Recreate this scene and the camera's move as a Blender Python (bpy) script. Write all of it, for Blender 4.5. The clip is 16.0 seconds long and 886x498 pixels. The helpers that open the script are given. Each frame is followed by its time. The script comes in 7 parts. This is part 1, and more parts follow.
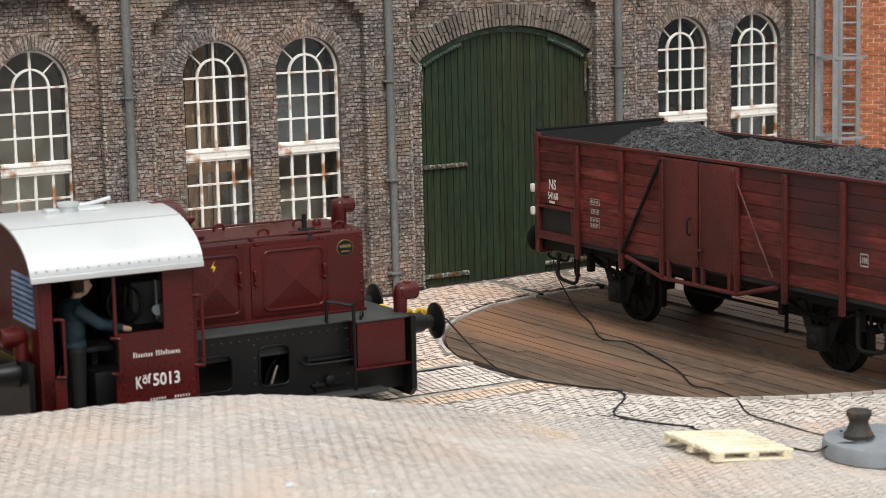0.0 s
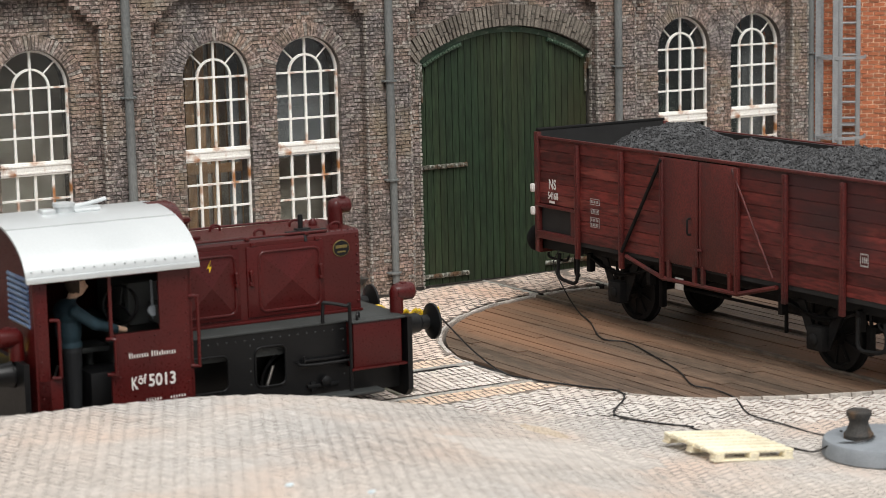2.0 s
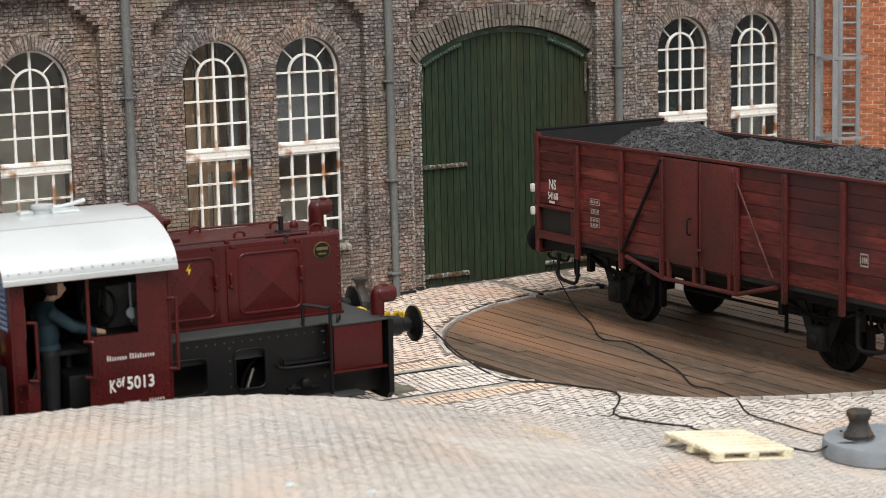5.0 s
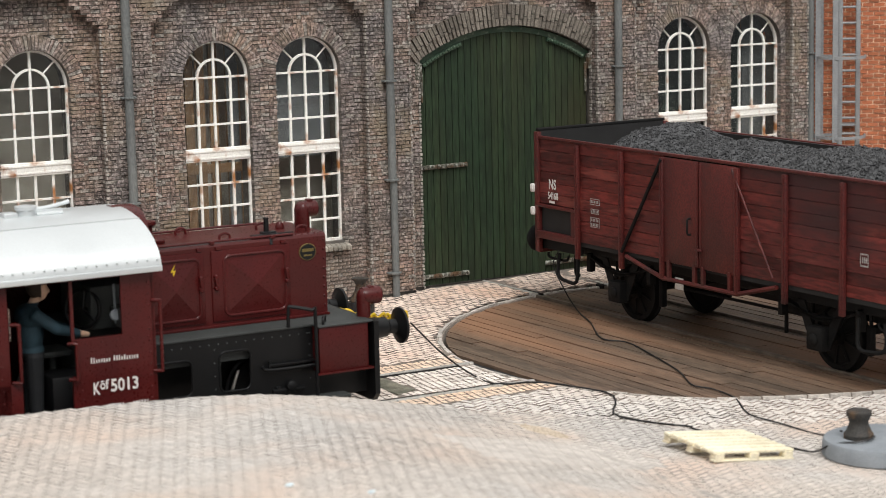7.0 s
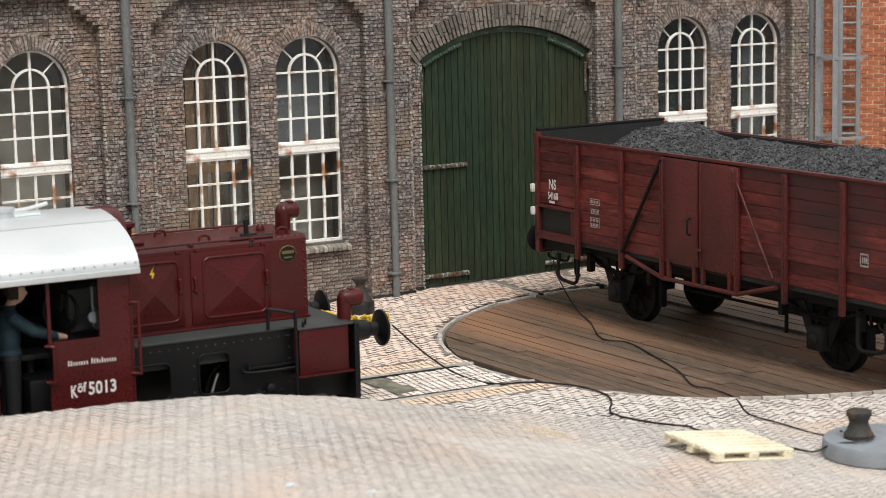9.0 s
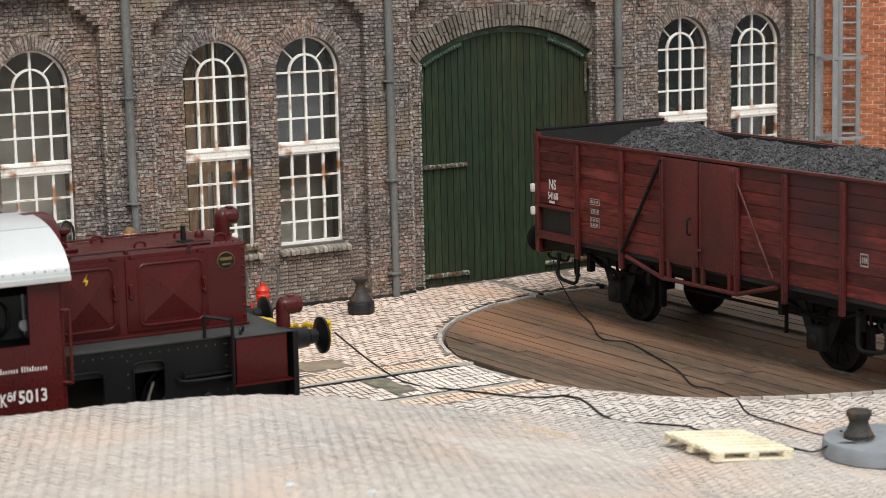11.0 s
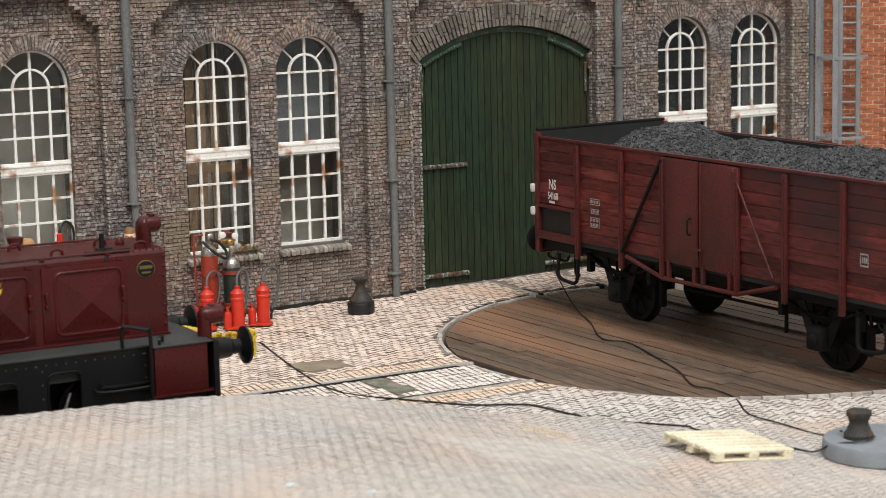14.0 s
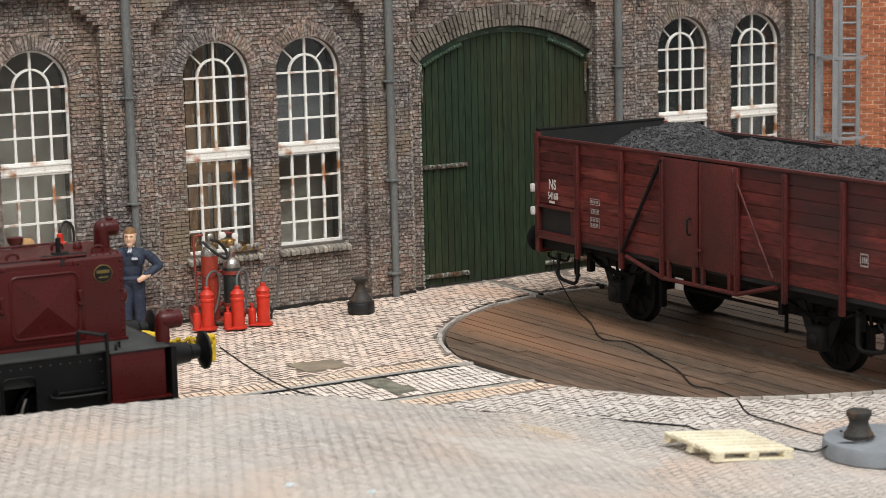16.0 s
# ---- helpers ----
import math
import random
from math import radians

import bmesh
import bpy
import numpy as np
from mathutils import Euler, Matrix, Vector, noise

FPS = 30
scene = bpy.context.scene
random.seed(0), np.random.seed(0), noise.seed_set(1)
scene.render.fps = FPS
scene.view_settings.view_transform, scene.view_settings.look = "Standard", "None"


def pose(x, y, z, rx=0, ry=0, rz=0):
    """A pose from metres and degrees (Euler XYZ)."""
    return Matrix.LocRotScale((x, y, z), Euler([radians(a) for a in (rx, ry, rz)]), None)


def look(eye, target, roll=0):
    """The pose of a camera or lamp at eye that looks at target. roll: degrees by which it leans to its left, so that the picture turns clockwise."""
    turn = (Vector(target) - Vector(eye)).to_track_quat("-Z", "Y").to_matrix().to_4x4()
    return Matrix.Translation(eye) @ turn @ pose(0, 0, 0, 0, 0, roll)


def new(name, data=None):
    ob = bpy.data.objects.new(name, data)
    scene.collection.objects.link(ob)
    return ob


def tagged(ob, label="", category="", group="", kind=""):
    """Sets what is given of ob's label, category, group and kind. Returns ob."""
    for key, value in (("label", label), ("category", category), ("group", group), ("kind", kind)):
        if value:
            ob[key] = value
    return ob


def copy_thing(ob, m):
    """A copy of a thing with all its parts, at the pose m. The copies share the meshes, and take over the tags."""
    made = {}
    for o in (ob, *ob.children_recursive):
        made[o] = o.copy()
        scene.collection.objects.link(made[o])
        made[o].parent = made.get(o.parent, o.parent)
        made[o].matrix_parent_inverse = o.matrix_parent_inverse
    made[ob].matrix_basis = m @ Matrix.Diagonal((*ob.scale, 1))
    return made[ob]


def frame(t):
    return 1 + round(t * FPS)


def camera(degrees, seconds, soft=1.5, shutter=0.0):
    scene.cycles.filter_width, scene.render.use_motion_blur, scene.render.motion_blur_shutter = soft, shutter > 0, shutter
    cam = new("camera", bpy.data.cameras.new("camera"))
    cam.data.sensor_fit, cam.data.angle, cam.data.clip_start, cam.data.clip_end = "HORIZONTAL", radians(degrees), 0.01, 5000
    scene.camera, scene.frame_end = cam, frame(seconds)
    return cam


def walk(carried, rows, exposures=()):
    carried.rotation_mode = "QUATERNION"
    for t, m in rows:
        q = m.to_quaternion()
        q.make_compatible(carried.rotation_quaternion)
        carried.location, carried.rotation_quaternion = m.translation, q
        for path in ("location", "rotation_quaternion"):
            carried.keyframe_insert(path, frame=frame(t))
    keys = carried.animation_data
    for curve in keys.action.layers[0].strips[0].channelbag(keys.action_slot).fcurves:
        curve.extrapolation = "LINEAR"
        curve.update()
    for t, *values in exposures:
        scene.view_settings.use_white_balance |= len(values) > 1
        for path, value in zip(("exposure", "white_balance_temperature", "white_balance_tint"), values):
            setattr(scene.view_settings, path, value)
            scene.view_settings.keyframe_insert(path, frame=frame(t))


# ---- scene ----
cam = camera(24.04, 16.0, soft=0.6)
U = 1 / 45            # the layout is a model: 1 m of the prototype is 22 mm here
EYE = Vector((-17.938, -31.491, 6.395))
AXES = Matrix(((0.86698, 0.09671, -0.48887), (-0.49785, 0.12466, -0.85825), (-0.02206, 0.98748, 0.15622)))
VIEW = Matrix.Translation(EYE * U) @ AXES.to_4x4()
cam.data.dof.use_dof, cam.data.dof.focus_distance, cam.data.dof.aperture_fstop = True, 0.73, 40
walk(cam, [(0.0, VIEW), (16.0, VIEW)], exposures=[(0.0, 0.06), (9.0, 0.05), (11.5, 0.0), (13.5, -0.06), (16.0, -0.09)])

# ---- light: a bright exhibition hall with broad soft light from above ----
world = bpy.data.worlds.new("hall_light")
scene.world = world
world.use_nodes = True
wn = world.node_tree
bg = wn.nodes["Background"]
grad = wn.nodes.new("ShaderNodeTexCoord")
sep = wn.nodes.new("ShaderNodeSeparateXYZ")
ramp = wn.nodes.new("ShaderNodeValToRGB")
wn.links.new(grad.outputs["Generated"], sep.inputs[0])
wn.links.new(sep.outputs["Z"], ramp.inputs[0])
wn.links.new(ramp.outputs[0], bg.inputs[0])
ramp.color_ramp.elements[0].position, ramp.color_ramp.elements[0].color = 0.0, (0.20, 0.20, 0.205, 1)
ramp.color_ramp.elements[1].position, ramp.color_ramp.elements[1].color = 0.75, (1.0, 0.99, 0.97, 1)
bg.inputs[1].default_value = 1.0
sun_data = bpy.data.lights.new("hall_lamps", "SUN")
sun_data.energy, sun_data.angle, sun_data.color = 2.70, radians(34), (1.0, 0.985, 0.96)
hall_lamps = new("hall_lamps", sun_data)
hall_lamps.matrix_basis = look((-5 * U, -23.5 * U, 31 * U), (0, -3 * U, 0))


# ---- mesh helpers, in prototype metres ----
def box(bm, x0, x1, y0, y1, z0, z1, bev=0.0, m=None):
    made = bmesh.ops.create_cube(bm, size=1.0)["verts"]
    for v in made:
        v.co = Vector(((x0 + x1) / 2 + v.co.x * (x1 - x0), (y0 + y1) / 2 + v.co.y * (y1 - y0), (z0 + z1) / 2 + v.co.z * (z1 - z0)))
        if m is not None:
            v.co = m @ v.co
    if bev:
        edges = list({e for v in made for e in v.link_edges})
        bmesh.ops.bevel(bm, geom=edges, offset=bev, segments=2, affect="EDGES", profile=0.5)
    return bm


def ring_pts(c, ax, r, seg, turn=0.0):
    ax = Vector(ax).normalized()
    u = ax.orthogonal().normalized()
    if abs(ax.z) > 0.99:
        u = Vector((1, 0, 0))
    w = ax.cross(u)
    return [Vector(c) + (u * math.cos(turn + 2 * math.pi * i / seg) + w * math.sin(turn + 2 * math.pi * i / seg)) * r for i in range(seg)]


def loft(bm, rings, cap=True, closed=True):
    vs = [[bm.verts.new(p) for p in r] for r in rings]
    for a, b in zip(vs, vs[1:]):
        n = len(a)
        for i in range(n if closed else n - 1):
            j = (i + 1) % n
            bm.faces.new((a[i], a[j], b[j], b[i]))
    if cap:
        bm.faces.new(list(reversed(vs[0])))
        bm.faces.new(vs[-1])
    return bm


def lathe(bm, c, ax, prof, seg=24):
    """prof: (radius, distance along ax) from c."""
    ax = Vector(ax).normalized()
    return loft(bm, [ring_pts(Vector(c) + ax * h, ax, max(r, 0.0005), seg) for r, h in prof])


def rod(bm, a, b, r, seg=10, r2=None):
    a, b = Vector(a), Vector(b)
    return lathe(bm, a, b - a, [(r, 0), (r if r2 is None else r2, (b - a).length)], seg)


def smooth_line(pts, sub=6):
    pts = [Vector(p) for p in pts]
    out = []
    for i in range(len(pts) - 1):
        p0, p1, p2, p3 = pts[max(i - 1, 0)], pts[i], pts[i + 1], pts[min(i + 2, len(pts) - 1)]
        for k in range(sub):
            t = k / sub
            out.append(0.5 * ((2 * p1) + (p2 - p0) * t + (2 * p0 - 5 * p1 + 4 * p2 - p3) * t * t + (3 * p1 - p0 - 3 * p2 + p3) * t ** 3))
    return out + [pts[-1]]


def tube(bm, pts, r, seg=8, sub=6):
    pts = smooth_line(pts, sub) if sub > 1 else [Vector(p) for p in pts]
    rings, u = [], None
    for i, p in enumerate(pts):
        ax = (pts[min(i + 1, len(pts) - 1)] - pts[max(i - 1, 0)]).normalized()
        u = ax.orthogonal().normalized() if u is None else (u - ax * u.dot(ax)).normalized()
        w = ax.cross(u)
        rings.append([p + (u * math.cos(2 * math.pi * k / seg) + w * math.sin(2 * math.pi * k / seg)) * r for k in range(seg)])
    return loft(bm, rings)


def prism(bm, poly, fn, a, b):
    """A polygon swept from a to b; fn(u, v, w) gives the place."""
    return loft(bm, [[Vector(fn(u, v, a)) for u, v in poly], [Vector(fn(u, v, b)) for u, v in poly]])


def XZ(u, v, w):
    return (u, w, v)


def YZ(u, v, w):
    return (w, u, v)


def XY(u, v, w):
    return (u, v, w)


def finish(name, bm, material, parent=None, label="", smooth=False, m=None):
    bmesh.ops.recalc_face_normals(bm, faces=bm.faces)
    for v in bm.verts:
        v.co *= U
    me = bpy.data.meshes.new(name)
    bm.to_mesh(me)
    bm.free()
    me.materials.append(material)
    if smooth:
        me.shade_smooth()
        me.set_sharp_from_angle(angle=radians(35))
    ob = new(name, me)
    if parent is not None:
        ob.parent = parent
    if m is not None:
        ob.matrix_basis = m
    if label:
        ob["label"] = label
    return ob


def part(name, bm, material, parent, label="", smooth=True, m=None):
    return finish(name, bm, material, parent, label, smooth, m)


def at(x, y, z, rx=0, ry=0, rz=0):
    return pose(x * U, y * U, z * U, rx, ry, rz)


def thing(name, label, category, m, group="", kind=""):
    ob = new(name)
    ob.empty_display_size = 0.005
    ob.matrix_basis = m
    return tagged(ob, label, category, group, kind)


def B():
    return bmesh.new()


def raw(name, verts, faces, material, parent=None, label="", sides=None):
    """sides: the material of the four side faces that follow each top face."""
    me = bpy.data.meshes.new(name)
    me.from_pydata([(x * U, y * U, z * U) for x, y, z in verts], [], faces)
    me.update()
    me.materials.append(material)
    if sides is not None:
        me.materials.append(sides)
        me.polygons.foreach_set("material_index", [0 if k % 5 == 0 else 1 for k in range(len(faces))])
    ob = new(name, me)
    if parent is not None:
        ob.parent = parent
    if label:
        ob["label"] = label
    return ob


# ---- materials ----
def mat(name, c1, c2=None, rough=0.6, metal=0.0, scale=3.0, fine=40.0, fine_amt=0.25, bump=0.15, stain=None, stain_at=0.6, stain_scale=2.0,
        piece=0.0, island=0.0, stretch=(1, 1, 1), spec=0.5, hue=0.0, stain_soft=0.12, bump_scale=None, alt=None, speck=None):
    """Two tones mixed by broad noise, broken by fine grain, with stains of their own shape; scales are per prototype metre."""
    m = bpy.data.materials.new(name)
    m.use_nodes = True
    nt = m.node_tree
    N, L = nt.nodes, nt.links
    bs = N["Principled BSDF"]
    co = N.new("ShaderNodeTexCoord")
    mp = N.new("ShaderNodeMapping")
    mp.inputs["Scale"].default_value = [s / U for s in stretch]
    L.new(co.outputs["Object"], mp.inputs[0])
    vec = mp.outputs[0]
    rnd = None
    if piece or island:
        if piece:
            src = N.new("ShaderNodeObjectInfo").outputs["Random"]
        else:
            src = N.new("ShaderNodeNewGeometry").outputs["Random Per Island"]
        rnd = src

    def noise_tex(s, detail=4):
        n = N.new("ShaderNodeTexNoise")
        n.inputs["Scale"].default_value, n.inputs["Detail"].default_value = s, detail
        L.new(vec, n.inputs["Vector"])
        return n.outputs["Fac"]

    def math_node(op, a, b):
        n = N.new("ShaderNodeMath")
        n.operation = op
        for i, v in enumerate((a, b)):
            if isinstance(v, (int, float)):
                n.inputs[i].default_value = v
            else:
                L.new(v, n.inputs[i])
        return n.outputs[0]

    def mix(fac, a, b, mode="MIX"):
        n = N.new("ShaderNodeMix")
        n.data_type, n.blend_type = "RGBA", mode
        for s, v in ((0, fac), (6, a), (7, b)):
            if isinstance(v, (int, float)):
                n.inputs[s].default_value = v
            elif isinstance(v, tuple):
                n.inputs[s].default_value = (*v, 1)
            else:
                L.new(v, n.inputs[s])
        return n.outputs[2]

    def step(v, lo, hi):
        n = N.new("ShaderNodeMapRange")
        n.interpolation_type = "SMOOTHSTEP"
        n.inputs[1].default_value, n.inputs[2].default_value = lo, hi
        L.new(v, n.inputs[0])
        return n.outputs[0]

    c2 = c2 or tuple(c * 0.75 for c in c1)
    broad = step(noise_tex(scale), 0.32, 0.68)
    col = mix(broad, c1, c2)
    if rnd is not None:
        amt = piece or island
        hsv = N.new("ShaderNodeHueSaturation")
        L.new(col, hsv.inputs["Color"])
        wh = N.new("ShaderNodeTexWhiteNoise")
        wh.noise_dimensions = "1D"
        L.new(rnd, wh.inputs["W"])
        L.new(math_node("ADD", math_node("MULTIPLY", wh.outputs["Value"], 2 * amt), 1 - amt), hsv.inputs["Value"])
        if hue:
            L.new(math_node("ADD", math_node("MULTIPLY", rnd, 2 * hue), 0.5 - hue), hsv.inputs["Hue"])
        col = hsv.outputs[0]
        if alt:
            col = mix(math_node("MULTIPLY", step(rnd, 1 - alt[1], 1 - alt[1] + 0.02), 0.85), col, alt[0])
    grain = noise_tex(fine, 6)
    col = mix(fine_amt, col, mix(1.0, col, mix(step(grain, 0.3, 0.7), (0.35, 0.35, 0.35), (1.5, 1.5, 1.5)), "MULTIPLY"))
    if speck:
        col = mix(math_node("MULTIPLY", step(noise_tex(speck[1], 3), speck[2], speck[2] + 0.10), speck[3]), col, speck[0])
    if stain:
        col = mix(step(noise_tex(stain_scale, 6), stain_at - stain_soft, stain_at + stain_soft), col, stain)
    L.new(col, bs.inputs["Base Color"])
    bs.inputs["Metallic"].default_value = metal
    bs.inputs["Specular IOR Level"].default_value = spec
    L.new(math_node("ADD", math_node("MULTIPLY", grain, 0.25), rough - 0.12), bs.inputs["Roughness"])
    if bump:
        bp = N.new("ShaderNodeBump")
        bp.inputs["Strength"].default_value, bp.inputs["Distance"].default_value = bump, 0.03 * U
        L.new(noise_tex(bump_scale, 5) if bump_scale else grain, bp.inputs["Height"])
        L.new(bp.outputs[0], bs.inputs["Normal"])
    return m


M = {}
M["brick"] = mat("old_brown_brick", (0.290, 0.208, 0.163), (0.182, 0.160, 0.153), 0.75, scale=0.9, fine=22, fine_amt=0.85, island=0.30, hue=0.014, bump=1.0,
                 stain=(0.25, 0.200, 0.135), stain_at=0.66, stain_scale=1.1, alt=((0.30, 0.275, 0.245), 0.12), speck=((0.52, 0.46, 0.42), 11, 0.56, 0.45))
M["brick_piece"] = mat("old_brown_brick_single", (0.222, 0.168, 0.132), (0.150, 0.138, 0.126), 0.85, scale=0.9, fine=26, fine_amt=0.7, piece=0.24, hue=0.012, bump=0.9,
                       alt=((0.30, 0.265, 0.23), 0.10), speck=((0.50, 0.46, 0.42), 9, 0.54, 0.5))
M["mortar"] = mat("dark_mortar", (0.150, 0.132, 0.114), (0.095, 0.085, 0.076), 0.95, scale=2, bump=0.4)
M["red_brick"] = mat("clean_red_brick", (0.47, 0.155, 0.068), (0.38, 0.118, 0.055), 0.8, scale=3, island=0.2, bump=0.2)
M["pale_mortar"] = mat("pale_mortar", (0.86, 0.62, 0.44), (0.76, 0.53, 0.37), 0.9, scale=3)
M["white_paint"] = mat("white_window_paint", (0.90, 0.89, 0.85), (0.84, 0.82, 0.77), 0.5, scale=3, fine_amt=0.15, bump=0.1, stain=(0.40, 0.17, 0.06), stain_at=0.60, stain_scale=2.0, stain_soft=0.06)
M["sett_near"] = mat("pale_grey_sett", (0.53, 0.47, 0.42), (0.50, 0.475, 0.45), 0.85, scale=0.3, fine=25, fine_amt=0.3, island=0.11, bump=0.35, stain=(0.57, 0.45, 0.375), stain_at=0.58, stain_scale=0.5)
M["sett_front"] = mat("grey_white_sett", (0.62, 0.555, 0.50), (0.60, 0.565, 0.53), 0.85, scale=0.35, fine=25, fine_amt=0.3, island=0.12, bump=0.35, stain=(0.66, 0.52, 0.43), stain_at=0.64, stain_scale=0.4)
M["joint_near"] = mat("sandy_paving_joint", (0.26, 0.24, 0.22), (0.53, 0.48, 0.435), 0.95, scale=0.38, bump=0.2)
M["sett"] = mat("pale_pink_sett", (0.71, 0.545, 0.44), (0.72, 0.635, 0.565), 0.85, scale=0.35, fine=25, fine_amt=0.35, island=0.17, bump=0.35, stain=(0.70, 0.48, 0.36), stain_at=0.58, stain_scale=0.35)
M["joint"] = mat("dark_paving_joint", (0.12, 0.102, 0.088), (0.27, 0.225, 0.19), 0.95, scale=0.45, bump=0.2)
M["deck"] = mat("brown_deck_plank", (0.165, 0.108, 0.074), (0.092, 0.071, 0.053), 0.48, scale=1.2, fine=30, fine_amt=0.7, piece=0.22, bump=0.3, stretch=(1, 0.12, 1), stain=(0.31, 0.165, 0.095), stain_at=0.55, stain_scale=0.4)
M["gate"] = mat("dark_green_paint", (0.0140, 0.031, 0.0140), (0.024, 0.032, 0.013), 0.62, scale=1.0, fine=30, fine_amt=0.6, piece=0.16, bump=0.35, stretch=(1, 1, 0.15), stain=(0.034, 0.034, 0.015), stain_at=0.58, stain_scale=0.8, spec=0.35)
M["gate_trim"] = mat("green_trim_paint", (0.028, 0.066, 0.038), (0.062, 0.094, 0.062), 0.6, scale=3, speck=((0.22, 0.26, 0.19), 14, 0.58, 0.5))
M["iron"] = mat("worn_grey_iron", (0.26, 0.27, 0.25), (0.14, 0.14, 0.12), 0.6, 0.2, scale=6, fine_amt=0.5, stain=(0.14, 0.08, 0.04), stain_at=0.62, stain_scale=5)
M["hinge"] = mat("rusty_lumpy_iron", (0.13, 0.13, 0.105), (0.06, 0.05, 0.035), 0.65, 0.1, scale=7, fine=35, fine_amt=0.6, bump=0.9, speck=((0.42, 0.43, 0.38), 14, 0.52, 0.8), stain=(0.10, 0.05, 0.02), stain_at=0.60, stain_scale=5)
# black for the shadow gaps at the wall's foot and under the gate
M["gap_shade"] = mat("black_gap_shade", (0.022, 0.02, 0.018), (0.05, 0.045, 0.038), 0.9, scale=3, fine_amt=0.5, bump=0.6, spec=0.2)
M["pipe"] = mat("grey_zinc_pipe", (0.19, 0.20, 0.195), (0.13, 0.14, 0.14), 0.6, 0.1, scale=2, stretch=(1, 1, 0.3))
M["rail"] = mat("steel_rail", (0.80, 0.78, 0.74), (0.62, 0.59, 0.54), 0.32, 0.5, scale=4)
M["ring"] = mat("grey_kerb_stone", (0.58, 0.53, 0.48), (0.40, 0.365, 0.33), 0.8, scale=3, fine_amt=0.4, piece=0.2, bump=0.4)
M["wagon"] = mat("oxide_red_board", (0.165, 0.027, 0.022), (0.100, 0.020, 0.018), 0.46, scale=1.6, fine=25, fine_amt=0.7, piece=0.50, bump=0.2, spec=0.35, stretch=(1, 0.2, 1), stain=(0.042, 0.016, 0.017), stain_at=0.58, stain_scale=1.1, speck=((0.27, 0.07, 0.055), 5, 0.57, 0.5))
M["wagon_iron"] = mat("oxide_red_iron", (0.104, 0.019, 0.016), (0.070, 0.014, 0.013), 0.45, scale=1.6, fine_amt=0.55, spec=0.4, stain=(0.040, 0.015, 0.014), stain_at=0.64, stain_scale=2.5)
M["wagon_dark"] = mat("dark_wagon_inside", (0.015, 0.0145, 0.015), (0.010, 0.0095, 0.0095), 0.7, scale=2)
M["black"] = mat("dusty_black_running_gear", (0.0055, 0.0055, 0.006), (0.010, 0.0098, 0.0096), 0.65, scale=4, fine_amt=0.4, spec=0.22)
M["coal"] = mat("coal", (0.056, 0.057, 0.060), (0.033, 0.033, 0.035), 0.65, scale=4, island=0.45, fine_amt=0.4, bump=0.4)
M["loco"] = mat("dark_red_paint", (0.070, 0.0060, 0.0056), (0.052, 0.0050, 0.0048), 0.30, scale=1.5, fine_amt=0.22, bump=0.04, spec=0.34)
M["loco_black"] = mat("satin_black_frame", (0.0058, 0.006, 0.0065), (0.0045, 0.0045, 0.005), 0.40, scale=2, fine_amt=0.25, bump=0.04, spec=0.28)
M["loco_deck"] = mat("dark_grey_running_board", (0.034, 0.038, 0.037), (0.026, 0.029, 0.028), 0.6, scale=2)
M["silver"] = mat("silver_roof_paint", (0.66, 0.69, 0.70), (0.62, 0.65, 0.66), 0.35, 0.5, scale=1, fine_amt=0.04, bump=0.02)
M["steel"] = mat("bright_metal", (0.6, 0.58, 0.54), (0.45, 0.42, 0.38), 0.3, 0.9, scale=6)
M["glass_dark"] = mat("dark_inside", (0.03, 0.028, 0.025), None, 0.8)
M["yellow"] = mat("yellow_hose_paint", (0.72, 0.50, 0.02), (0.60, 0.40, 0.02), 0.5, scale=8)
M["red"] = mat("bright_red_enamel", (0.62, 0.035, 0.015), (0.50, 0.03, 0.015), 0.35, scale=3, fine_amt=0.1, bump=0.03)
M["cast"] = mat("dark_cast_iron", (0.045, 0.042, 0.038), (0.026, 0.024, 0.023), 0.65, 0.2, scale=5, fine_amt=0.5, bump=0.3, stain=(0.11, 0.068, 0.038), stain_at=0.58, stain_scale=5)
M["plinth"] = mat("grey_painted_plinth", (0.25, 0.275, 0.30), (0.20, 0.22, 0.24), 0.6, scale=3, fine_amt=0.1)
M["pallet"] = mat("pale_pallet_wood", (0.84, 0.78, 0.60), (0.78, 0.71, 0.53), 0.6, scale=3, fine_amt=0.25, piece=0.06, stain=(0.62, 0.52, 0.36), stain_at=0.66, stain_scale=4)
M["wire"] = mat("black_wire", (0.012, 0.012, 0.013), None, 0.45, scale=8, fine_amt=0.1, bump=0)
M["groove"] = mat("black_groove_shade", (0.012, 0.0115, 0.011), (0.024, 0.022, 0.020), 0.95, scale=5, spec=0.1)
M["teeth"] = mat("worn_pale_brick_corner", (0.42, 0.39, 0.35), (0.20, 0.18, 0.16), 0.9, scale=6, island=0.4)
M["white"] = mat("white_lettering", (0.72, 0.71, 0.68), (0.62, 0.60, 0.57), 0.6, scale=20)
M["mark"] = mat("worn_white_marking", (0.44, 0.42, 0.40), (0.30, 0.26, 0.25), 0.6, scale=20)
M["figure_blue"] = mat("blue_overall_paint", (0.012, 0.020, 0.042), (0.030, 0.044, 0.076), 0.7, scale=9, fine=30, fine_amt=0.4)
M["rubber"] = mat("grey_rubber_hose", (0.11, 0.12, 0.12), None, 0.6, scale=8)
M["manhole"] = mat("dirty_sand_plate", (0.29, 0.235, 0.165), (0.22, 0.18, 0.13), 0.8, scale=3)


